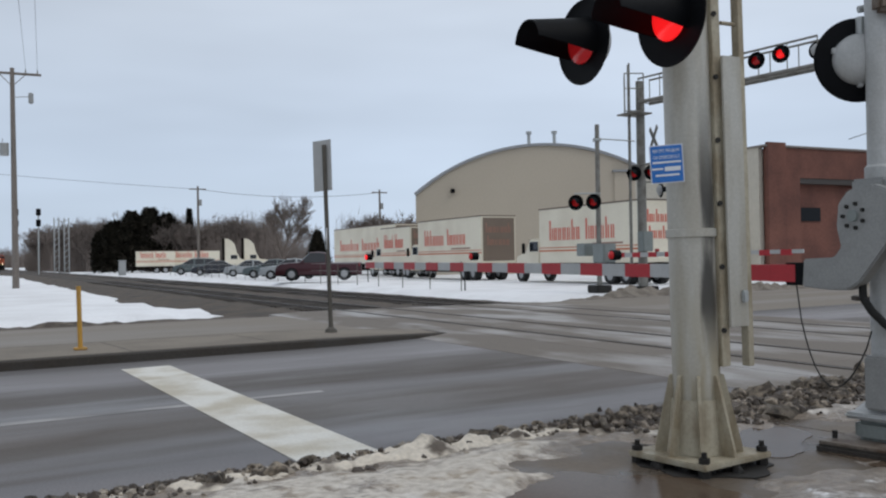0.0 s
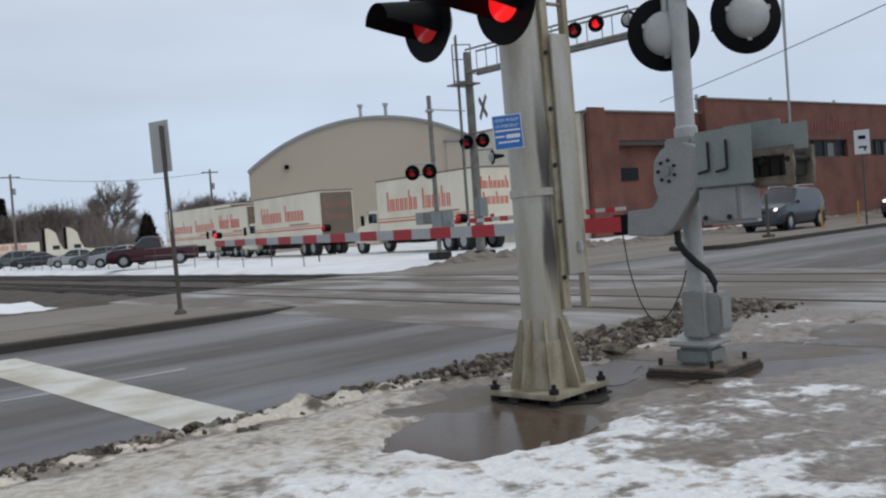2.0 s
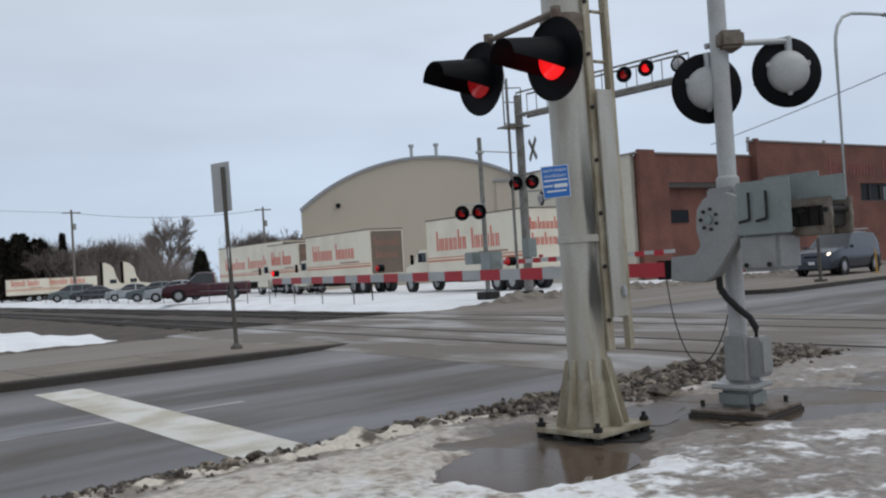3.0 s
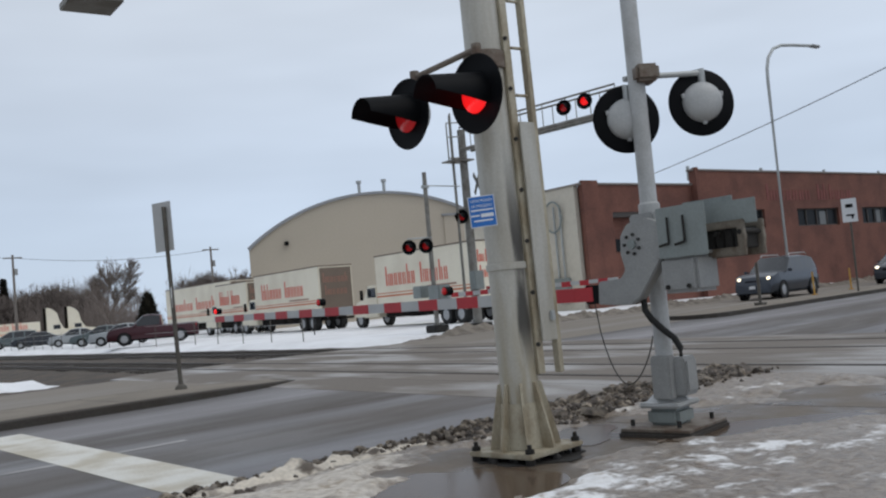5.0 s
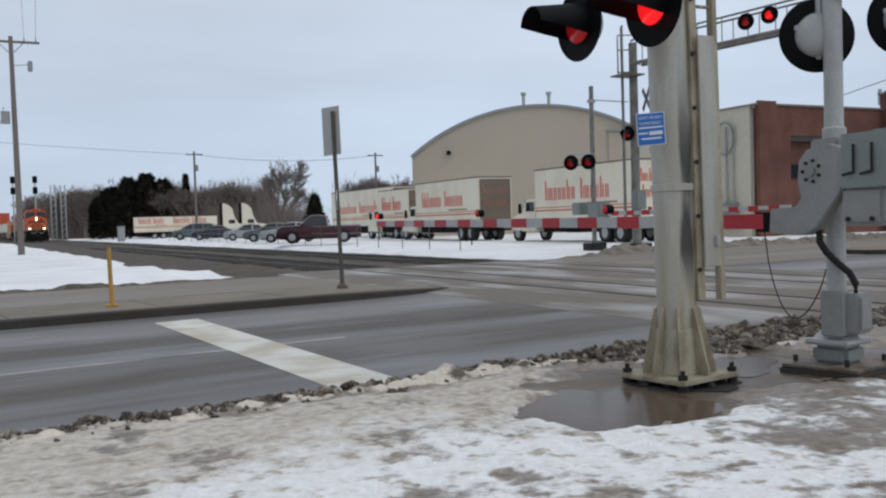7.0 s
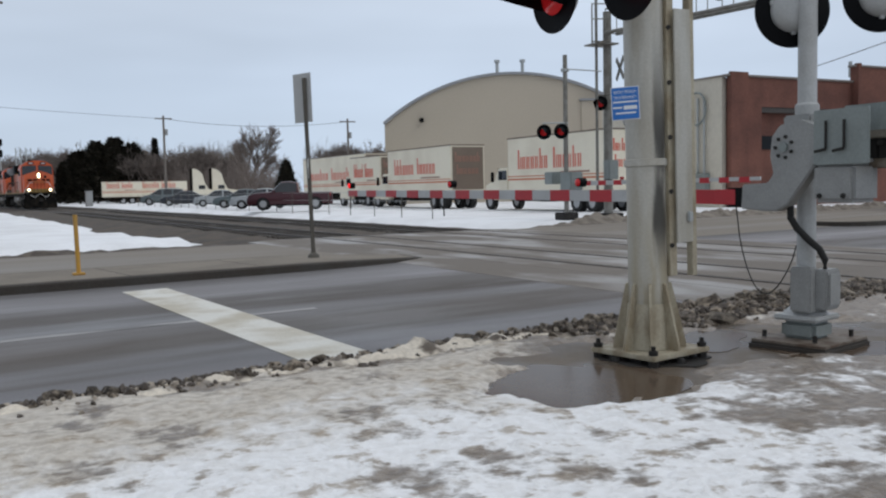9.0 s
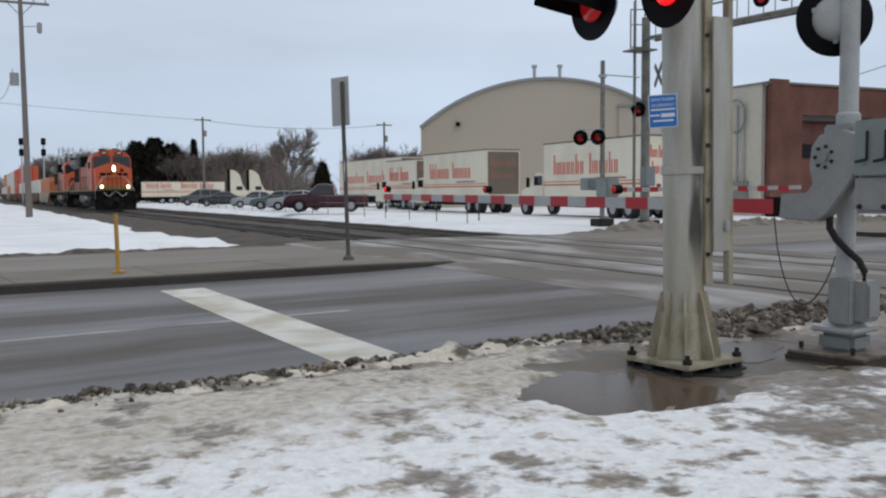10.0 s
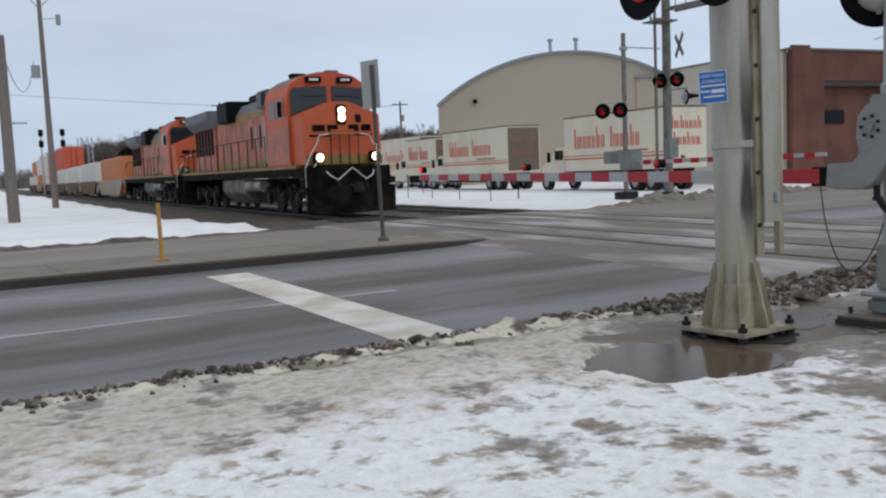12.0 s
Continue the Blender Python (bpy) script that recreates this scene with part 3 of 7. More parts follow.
def median(name, x_lo, x_hi, nose_lo, nose_hi):
    near, far, edge = 14.5, 17.0, []
    n = 8
    if nose_hi:
        for k in range(n + 1):
            a = -math.pi / 2 + math.pi * k / n
            edge.append((x_hi + 1.25 * math.cos(a), road_y(x_hi, (near + far) / 2 + 1.25 * math.sin(a))))
    else:
        edge += [(x_hi, road_y(x_hi, near)), (x_hi, road_y(x_hi, far))]
    if nose_lo:
        for k in range(n + 1):
            a = math.pi / 2 + math.pi * k / n
            edge.append((x_lo + 1.25 * math.cos(a), road_y(x_lo, (near + far) / 2 + 1.25 * math.sin(a))))
    else:
        edge += [(x_lo, road_y(x_lo, far)), (x_lo, road_y(x_lo, near))]
    ob = sheet(name, M_KERB, edge, -0.1, 0.14, "raised road median with a dark kerb", bevel=0.02)
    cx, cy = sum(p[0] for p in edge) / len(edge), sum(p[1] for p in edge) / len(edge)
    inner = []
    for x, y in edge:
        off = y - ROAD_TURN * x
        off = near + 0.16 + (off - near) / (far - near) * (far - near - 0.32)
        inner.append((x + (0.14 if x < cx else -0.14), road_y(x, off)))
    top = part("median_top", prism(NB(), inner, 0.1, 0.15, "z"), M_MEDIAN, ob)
    return ob


med_1 = tapered_median("median_1", -180, 8.3)
for k in range(9):
    x = -14.6 + 2.35 * k
    part("joint", box(NB(), (0, 0, 0), (0.014, 2.1, 0.006), pose(x, road_y(x, 15.72), 0.147, 0, 0, 8)), M_KERB, med_1)
median("median_2", 25.4, 210, True, False)

# painted lines
tagged(part("stop_line", prism(NB(), [(1.68, 13.75), (2.38, 13.9), (2.86, 6.35), (2.18, 6.2)], 0.001, 0.006, "z"), M_WHITELINE), "worn white stop line painted across the lanes", "road marking", "", "structure")
tagged(part("lane_line", prism(NB(), [(-3.2, 9.12), (3.5, 10.03), (3.5, 10.20), (-3.2, 9.29)], 0.001, 0.004, "z"), M_LANELINE), "thin worn white lane line", "road marking", "", "structure")

# near sidewalk slab, its kerb and puddles
sheet("pavement_1", M_KERB, [(-200, -60), (8.7, -60), (8.4, road_y(8.4, 5.6)), (-200, road_y(-200, 5.6))], -0.3, 0.09, "concrete pavement with a low kerb", bevel=0.02)
sheet("pavement_2", M_KERB, [(17.5, -60), (220, -60), (220, road_y(220, 5.95)), (17.0, road_y(17, 5.95))], -0.3, 0.09, "concrete pavement with a low kerb", bevel=0.02)
pav = tagged(new("sidewalk"), "wet brown concrete sidewalk slabs with melt water", "sidewalk", "", "structure")
slab = mesh_of("slab", box(NB(), (0, 0, 0), (1.498, 1.498, 0.08), bevel=0.004), M_SIDEWALK)
for i in range(-3, 5):
    for j in range(0, 4):
        x, y = 2.2 + 1.5 * i, 0.2 + 1.5 * j + 0.14 * 1.5 * i
        if x < 8.3:
            piece("slab", slab, pav, pose(x, y, 0.080 + random.uniform(-0.002, 0.002), 0, 0, 8))


def blob(name, cx, cy, rx, ry, turn, z, material, label, seed):
    """A flat pool with an uneven rim."""
    pts = []
    for k in range(40):
        a = 6.2832 * k / 40
        r = 1 + 0.35 * n2(math.cos(a), math.sin(a), 1.6, seed) + 0.12 * n2(math.cos(a), math.sin(a), 5, seed)
        x, y = rx * r * math.cos(a), ry * r * math.sin(a)
        c, s = math.cos(radians(turn)), math.sin(radians(turn))
        pts.append((cx + x * c - y * s, cy + x * s + y * c))
    ob = part(name, prism(NB(), pts, z - 0.02, z, "z"), material)
    return tagged(ob, label, "puddle", "", "structure")


blob("puddle", 3.34, 4.22, 0.69, 0.68, -59, 0.127, M_PUDDLE, "brown melt-water puddle on the sidewalk", 3.0)
blob("puddle", 6.15, 3.70, 1.05, 0.66, -35, 0.127, M_PUDDLE, "wide melt-water puddle on the sidewalk", 7.0)
blob("puddle", 5.2, 5.0, 0.6, 0.35, 30, 0.126, M_PUDDLE, "small melt-water puddle on the sidewalk", 9.0)


def clear(x, y):
    """1 where feet and salt have cleared the sidewalk, 0 where snow lies."""
    a = ((x - 3.9) / 1.05) ** 2 + ((y - 4.68) / 0.95) ** 2
    a = min(a, ((x - 5.2) / 1.1) ** 2 + ((y - 4.7) / 0.7) ** 2)
    u, v = (x - 3.34) * 0.509 + (y - 4.22) * -0.861, (y - 4.22) * 0.509 - (x - 3.34) * -0.861
    a = min(a, (u / 0.73) ** 2 + (v / 0.72) ** 2)
    b = ((x - 6.6) / 1.9) ** 2 + ((y - 4.35 + 0.35 * (x - 6.6)) / 1.0) ** 2
    c = ((x - 8.3) / 1.6) ** 2 + ((y - 3.2) / 1.9) ** 2
    return max(0.0, 1.15 + 0.55 * n2(x, y, 1.7, 55) + 0.35 * n2(x, y, 5.0, 56) - min(a, b, c))


def snow_height(x, y):
    h = 0.022 + 0.020 * n2(x, y, 0.9, 1) + 0.018 * n2(x, y, 2.6, 2) + 0.016 * n2(x, y, 7, 3)
    h -= 0.115 * clear(x, y)
    k = y - road_y(x, 5.4)
    h -= 0.05 * max(0.0, 1 - abs(k + 0.1) / 0.6) if x > 4.8 else 0.0
    h -= (0.03 if x < 4.3 else 0.12) * math.exp(-((k - 0.15) / 0.4) ** 2) * (0.75 + 0.6 * n2(x, y, 1.3, 6))
    if k > 0.25:
        h -= 0.35 * (k - 0.25)
    return 0.145 + h


bumpy("snow_cover", M_SLUSH, -9, 9.5, -6, 7.4, 210, 170, snow_height, "trampled dirty snow over the sidewalk", lambda x, y: y < road_y(x, 5.9))
bumpy("snow_cover_2", M_SLUSH, -60, -9, -40, 0, 50, 40, lambda x, y: 0.17 + 0.05 * n2(x, y, 0.8), "trampled snow beside the road", lambda x, y: y < road_y(x, 6.2))

# ploughed ridge along the kerb: a ridge and single clods
def ridge(x, y):
    return 0.04 + max(-0.1, (0.125 + 0.035 * max(0.0, 1 - abs(x - 3.3) / 1.3) if x < 4.6 else 0.15) * math.exp(-((y - road_y(x, 5.52 - 0.05 * (x > 5))) / 0.30) ** 2) * (0.8 + 0.7 * n2(x, y, 1.6, 11) + 0.45 * n2(x, y, 5, 12) + 0.22 * n2(x, y, 12, 13) + 0.10 * n2(x, y, 24, 14)))


bank = tagged(bumpy("snow_bank", M_BANK, -5, 4.6, 4.9, 7.4, 300, 85, ridge, "ploughed ridge of dirty frozen snow along the kerb", lambda x, y: abs(y - road_y(x, 5.57)) < 0.62), "", "snow bank", "", "structure")
bank_2 = tagged(bumpy("snow_bank_2", M_MUD, 4.6, 10.4, 5.4, 8.2, 190, 95, ridge, "dark muddy rubble of ploughed snow along the kerb", lambda x, y: abs(y - road_y(x, 5.57)) < 0.62), "", "snow bank", "", "structure")
clods = []
for s in range(6):
    bm = NB()
    bmesh.ops.create_icosphere(bm, subdivisions=2, radius=1.0)
    for v in bm.verts:
        v.co *= 1 + 0.55 * noise.noise(v.co * 1.3 + Vector((s * 7.3, 0, 0))) + 0.3 * noise.noise(v.co * 3.1 + Vector((0, s * 5.1, 0)))
        v.co.z *= 0.7
    clods.append(mesh_of("clod", bm, M_CLOD, True))
rng = random.Random(4)
for k in range(290):
    x = rng.choice((rng.uniform(-3, 10.2), rng.uniform(4.2, 10.2), rng.uniform(1, 9)))
    wide = 0.17 if x < 4.5 else 0.33
    off = rng.gauss(0, wide)
    y = road_y(x, (5.72 if x < 4.5 else 5.55) + off)
    r = rng.uniform(0.02, 0.05 if x < 4.5 else 0.075) * (1.0 if x < 4.5 else 1.3) * (1.6 if rng.random() < (0.35 if 2.0 < x < 4.5 else 0.15) else 1)
    z = max(0.0, 0.17 * math.exp(-(off / 0.3) ** 2)) * (0.85 if x < 4.5 else 1.0)
    z = max(z, (snow_height(x, y) if off < 0.15 else 0.0))
    m = pose(x, y, max(z, r * 0.3), rng.uniform(-40, 40), rng.uniform(-40, 40), rng.uniform(0, 360)) @ Matrix.Diagonal((r * rng.uniform(0.8, 1.5), r, r * rng.uniform(0.7, 1.2), 1))
    piece("clod", clods[k % 6], bank if x < 4.6 else bank_2, m)

# crumbs of frozen snow, too many to count
bm = NB()
bmesh.ops.create_icosphere(bm, subdivisions=1, radius=1.0)
ball_v = [v.co.copy() for v in bm.verts]
bm.verts.index_update()
ball_f = [tuple(v.index for v in f.verts) for f in bm.faces]
bm.free()
rng = random.Random(17)
heaps = {False: ([], []), True: ([], [])}
for k in range(5200):
    x = rng.choice((rng.uniform(-4, 10.2), rng.uniform(4.4, 10.0)))
    verts, faces = heaps[x > 4.6]
    off = rng.gauss(0.0, 0.17 if x < 4.5 else 0.32)
    y = road_y(x, (5.76 if x < 4.5 else 5.5) + off)
    r = rng.uniform(0.009, 0.026) * (1.0 if x < 4.5 else 1.25) * (1.7 if rng.random() < 0.2 else 1.0)
    z = max(0.0, 0.15 * math.exp(-((off + 0.08) / 0.3) ** 2))
    if off < 0.1:
        z = max(z, snow_height(x, y))
    m = pose(x, y, max(z, r * 0.4), rng.uniform(0, 90), rng.uniform(0, 90), rng.uniform(0, 90)) @ Matrix.Diagonal((r * rng.uniform(0.7, 1.6), r, r * rng.uniform(0.5, 1.1), 1))
    base = len(verts)
    verts += [tuple(m @ (v * rng.uniform(0.75, 1.25))) for v in ball_v]
    faces += [tuple(i + base for i in f) for f in ball_f]
for muddy, (verts, faces) in heaps.items():
    me = bpy.data.meshes.new("snow_crumbs")
    me.from_pydata(verts, [], faces)
    me.materials.append(M_MUDCRUMB if muddy else M_CRUMB)
    tagged(new("snow_crumbs", me), "dark muddy crumbs of frozen snow" if muddy else "dirty crumbs of frozen snow along the kerb", "snow", "", "stuff")

# ---- railway: ballast, two tracks, crossing panels ----
CROSS_LO, CROSS_HI = 1.5, 25.5


def track_poly(lo, hi, y0, y1):
    return [(track_x(y0) + lo, y0), (track_x(y0) + hi, y0), (track_x(y1) + hi, y1), (track_x(y1) + lo, y1)]


def ballast_height(x, y):
    k = x - track_x(y)
    d = max(-2.0 - k, k - 6.1, 0.0)
    return -0.02 - 0.09 * d + 0.05 * n2(x, y, 1.1, 21) + 0.03 * n2(x, y, 4, 22)


bm = NB()
cols = [-6.2 + 0.35 * i for i in range(43)]
rows_y = [CROSS_HI + 0.4 * 1.045 ** j * j for j in range(70)]
grid = [[bm.verts.new((track_x(y) + c, y, ballast_height(track_x(y) + c, y))) for c in cols] for y in rows_y]
for a, b in zip(grid, grid[1:]):
    for i in range(len(cols) - 1):
        bm.faces.new((a[i], a[i + 1], b[i + 1], b[i]))
tagged(part("ballast", bm, M_BALLAST, smooth=True), "dark gravel railway ballast", "ballast", "", "structure")
tagged(part("ballast_2", prism(NB(), track_poly(-4.5, 8.6, -300, CROSS_LO), -0.4, -0.03, "z"), M_BALLAST), "dark gravel railway ballast", "ballast", "", "structure")
tagged(part("crossing_bed", prism(NB(), track_poly(-1.9, 6.1, CROSS_LO, CROSS_HI), -0.3, -0.03, "z"), M_IRON), "dark bed under the level crossing", "level crossing", "", "structure")
bm = NB()
for lo, hi in ((-1.9, -1.712), (1.712, 2.388), (5.812, 6.1)):
    prism(bm, track_poly(lo, hi, CROSS_LO, CROSS_HI), -0.3, 0.0505, "z")
tagged(part("crossing_deck", bm, M_PANEL), "grey asphalt deck of the level crossing", "level crossing", "", "structure")
bm = NB()
ramp_v = [[bm.verts.new((track_x(y) + k, y, z)) for k, z in ((-2.9, 0.004), (-1.88, 0.0515), (-1.88, -0.1), (-2.9, -0.1))] for y in (CROSS_LO, CROSS_HI)]
for k in range(4):
    bm.faces.new((ramp_v[0][k], ramp_v[0][(k + 1) % 4], ramp_v[1][(k + 1) % 4], ramp_v[1][k]))
bm.faces.new(ramp_v[0][::-1]), bm.faces.new(ramp_v[1])
bmesh.ops.recalc_face_normals(bm, faces=bm.faces)
tagged(part("crossing_ramp", bm, M_PANEL), "low asphalt ramp up to the level crossing", "level crossing", "", "structure")

for k in range(2):
    tr = tagged(new("railway_track"), "railway track with worn steel rails through the level crossing", "railway track", "railway tracks", "structure")
    for side in (-0.753, 0.753):
        bm = NB()
        for w, z0, z1 in ((0.072, -0.005, 0.0), (0.02, -0.10, 0.0), (0.14, -0.14, -0.10)):
            top = RAIL_TOP if w == 0.072 else RAIL_TOP - 0.03
            prism(bm, [(track_x(y, k) + side + dx, y) for y, dx in ((-300, -w / 2), (-300, w / 2), (460, w / 2), (460, -w / 2))], RAIL_TOP + z0 - (0.035 if w == 0.072 else 0), top, "z")
        part("rail", bm, M_RAIL, tr)
    for side, width in ((-1.28, 0.86), (0.0, 1.27), (1.28, 0.86)):
        panel = None
        for j in range(10):
            y = CROSS_LO + 1.2 + 2.4 * j
            if panel is None:
                panel = mesh_of("crossing_panel", box(NB(), (0, 0, 0), (width, 2.398, 0.09), bevel=0.002), M_PANEL)
            piece("crossing_panel", panel, tr, pose(track_x(y, k) + side, y, RAIL_TOP - 0.052, 0, 0, -math.degrees(TRACK_LEAN)))
    tie = mesh_of("tie", box(NB(), (0, 0, 0), (2.6, 0.23, 0.16), bevel=0.01), M_TIE)
    for j in range(110):
        y = CROSS_HI + 0.4 + 0.52 * j
        piece("tie", tie, tr, pose(track_x(y, k), y, -0.075, 0, 0, 1.9 + random.uniform(-1, 1)))

# ---- snow fields ----
def field_left(x, y):
    edge = track_x(y) - 4.7 - x + 0.9 * math.exp(-((y - 28.6) / 2.2) ** 2) + 1.5 * n2(x, y, 0.35, 35) + 1.0 * n2(x, y, 1.1, 36)
    road = y - road_y(x, 24.0) + 0.4 * n2(x, y, 0.8, 37)
    d = min(edge, road)
    return -0.3 + 0.42 * min(1.0, max(0.0, 0.3 + d / 1.6)) + 0.07 * n2(x, y, 0.25, 31) + 0.03 * n2(x, y, 1.2, 32)


bumpy("snow_field", M_SNOW, -70, 9, 20, 150, 130, 180, field_left, "undisturbed white snow between road and railway",
      lambda x, y: y > road_y(x, 23.5) and x < track_x(y) - 2.2)


def field_right(x, y):
    d = min(x - (track_x(y) + 7.2), y - road_y(x, 24.0))
    return -0.3 + 0.4 * min(1.0, max(0.0, 0.3 + d / 1.2)) + 0.05 * n2(x, y, 0.3, 33) + 0.02 * n2(x, y, 1.3, 34)


bumpy("snow_field_2", M_SNOW, 10, 60, 24, 190, 80, 200, field_right, "white snow strip before the truck yard",
      lambda x, y: y > road_y(x, 23.4) and x > track_x(y) + 6.7)

# low dirty windrow where the plough left it along the far kerb
bumpy("snow_windrow", M_MUD, -40, 6.4, 16, 27, 230, 80,
      lambda x, y: -0.02 + max(-0.05, 0.20 * min(1.0, max(0.0, (6.4 - x) / 4.5)) * math.exp(-((y - road_y(x, 24.15)) / 0.45) ** 2) * (0.6 + 0.9 * n2(x, y, 0.9, 41) + 0.5 * n2(x, y, 3.2, 42))) - 0.03,
      "dirty ploughed snow along the far kerb", lambda x, y: abs(y - road_y(x, 24.1)) < 0.9)
bumpy("snow_windrow_2", M_WINDROW, 18, 90, 24, 40, 360, 90,
      lambda x, y: max(-0.05, 0.34 * min(1.0, max(0.0, (x - 18.0) / 3.0)) * math.exp(-((y - road_y(x, 24.6)) / 0.6) ** 2) * (0.7 + 0.7 * n2(x, y, 0.7, 43) + 0.5 * n2(x, y, 2.4, 44) + 0.4 * n2(x, y, 5.5, 45))) - 0.045,
      "dirty ploughed snow along the far kerb", lambda x, y: abs(y - road_y(x, 24.6)) < 1.3)


# ---- crossing signals ----
def face(direction, at, up=0.0):
    """A pose whose -y axis looks along a level direction."""
    a = math.degrees(math.atan2(direction[1], direction[0])) + 90
    return pose(*at, up, 0, a)


def disc_shape(r):
    bm = NB()
    spin(bm, [(0.09, -0.012), (r - 0.03, -0.012), (r, 0.008), (r - 0.004, 0.016), (r - 0.035, 0.0), (0.09, 0.0)], pose(0, 0, 0, 90), 40)
    return bm


def hood_shape(r, length):
    """A long visor, open below towards its tip."""
    bm = NB()
    n = 22
    rings = []
    for wall in (r, r - 0.008):
        for j in range(7):
            f = j / 6
            half = radians(128 - 44 * f)
            row = []
            for k in range(n + 1):
                a = math.pi / 2 - half + 2 * half * k / n
                row.append(bm.verts.new((wall * math.cos(a) * (1 - 0.10 * f), -length * f, wall * math.sin(a) * (1 - 0.1 * f) - 0.04 * f)))
            rings.append(row)
    for base in (0, 7):
        for j in range(6):
            for k in range(n):
                bm.faces.new((rings[base + j][k], rings[base + j][k + 1], rings[base + j + 1][k + 1], rings[base + j + 1][k]))
    for k in range(n):
        bm.faces.new((rings[6][k], rings[6][k + 1], rings[13][k + 1], rings[13][k]))
    return bm


def flasher(parent, m, lit, r=0.305, hood=0.5):
    """One round flashing light with its background, hood, lens and housing. It looks along its -y."""
    disc = part("background", disc_shape(r), M_DARK, parent, "round black background plate", True, m)
    part("hood", hood_shape(0.165, hood), M_DARK, disc, "long black visor", True)
    lens = spin(NB(), [(0.15, -0.02), (0.145, -0.03), (0.10, -0.048), (0.05, -0.056), (0.0, -0.058)], pose(0, 0, 0, 90) @ Matrix.Diagonal((1, 1, -1, 1)), 28)
    part("lens", lens, M_LIT if lit else M_DIM, disc, "glowing red lens" if lit else "dim red lens", True)
    hous = spin(NB(), [(0.205, 0.012), (0.205, 0.045), (0.19, 0.075), (0.15, 0.115), (0.08, 0.14), (0.0, 0.146)], pose(0, 0, 0, -90), 32)
    for a in (20, 160, 270):
        box(hous, (0.205 * math.cos(radians(a)), 0.04, 0.205 * math.sin(radians(a))), (0.045, 0.035, 0.05), bevel=0.006)
    part("housing", hous, M_DOME, disc, "domed grey lamp housing", True)
    return disc


def truss_arm(parent, a, b, depth, mat_):
    """Two chords with posts and diagonals between a and b."""
    a, b = Vector(a), Vector(b)
    low = Vector((0, 0, -depth))
    side = (b - a).cross(Vector((0, 0, 1))).normalized() * 0.32
    for s, nm in ((side, "chord"), (-side, "chord")):
        part(nm, rod(NB(), a + s, b + s, 0.04, seg=10), mat_, parent)
        part(nm, rod(NB(), a + s + low, b + s + low, 0.075, seg=10), mat_, parent)
    n = 7
    for k in range(n + 1):
        p = a.lerp(b, k / n)
        bm = NB()
        for s in (side, -side):
            rod(bm, p + s, p + s + low, 0.02, seg=6)
        rod(bm, p + side + low, p - side + low, 0.02, seg=6)
        part("truss_post", bm, mat_, parent)


def ladder(parent, foot, top, across, width, mat_, rung=0.31):
    foot, top, across = Vector(foot), Vector(top), Vector(across).normalized() * width / 2
    for s in (across, -across):
        bm = NB()
        d = top - foot
        m = Matrix.Translation((foot + top) / 2 + s)
        box(bm, (0, 0, 0), (0.055, 0.075, d.length), m @ pose(0, 0, 0, 0, 0, math.degrees(math.atan2(across.y, across.x))), 0.004)
        part("ladder_rail", bm, mat_, parent)
    n = int((top - foot).length / rung)
    for k in range(n):
        p = foot.lerp(top, (k + 0.5) / n)
        part("rung", rod(NB(), p + across, p - across, 0.013, seg=8), mat_, parent)


def words_mesh(words, size, width):
    """Raised letters of one line of a sign, as a bmesh centred on its origin."""
    cu = bpy.data.curves.new("line", "FONT")
    cu.body, cu.size, cu.align_x, cu.align_y, cu.extrude = words, size, "CENTER", "CENTER", 0.0015
    ob = bpy.data.objects.new("line", cu)
    scene.collection.objects.link(ob)
    bpy.context.view_layer.update()
    me = bpy.data.meshes.new_from_object(ob.evaluated_get(bpy.context.evaluated_depsgraph_get()))
    bpy.data.objects.remove(ob)
    bm = NB()
    bm.from_mesh(me)
    bpy.data.meshes.remove(me)
    span = max(v.co.x for v in bm.verts) - min(v.co.x for v in bm.verts)
    for v in bm.verts:
        v.co.x *= width / span
    return bm


# near cantilever mast
cant = thing("cantilever_signal", pose(4.34, 4.72, 0.12) @ Matrix.Rotation(radians(-0.8), 4, Vector((0.62, 0.78, 0.0))), "silver cantilever mast with red flashers, ladder and a flared bolted base", "crossing signal")
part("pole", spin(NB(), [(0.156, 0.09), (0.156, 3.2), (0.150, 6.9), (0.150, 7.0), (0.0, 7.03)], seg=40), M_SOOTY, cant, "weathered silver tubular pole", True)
part("band", spin(NB(), [(0.156, 1.52), (0.170, 1.525), (0.170, 1.575), (0.156, 1.58)], seg=40), M_POLE, cant, "", True)
TWIST = 8
bm = box(NB(), (0, 0, 0.07), (0.66, 0.66, 0.04), pose(0, 0, 0, 0, 0, TWIST), 0.008)
part("base_plate", bm, M_FLANGE, cant, "stained square steel base plate")
for k in range(8):
    fin = prism(NB(), [(0.12, 0.09), (0.30 if k % 2 == 0 else 0.285, 0.09), (0.295 if k % 2 == 0 else 0.28, 0.14), (0.178, 0.60), (0.12, 0.62)], -0.011, 0.011, "y", pose(0, 0, 0, 0, 0, TWIST + 45 * k + 0))
    part("gusset", fin, M_FLANGE, cant, "stained triangular base fin")
bm = spin(NB(), [(0.20, 0.092), (0.19, 0.17), (0.170, 0.45)], pose(0, 0, 0, 0, 0, TWIST), 32)
part("skirt", bm, M_FLANGE, cant, "stained lower pole sleeve", True)
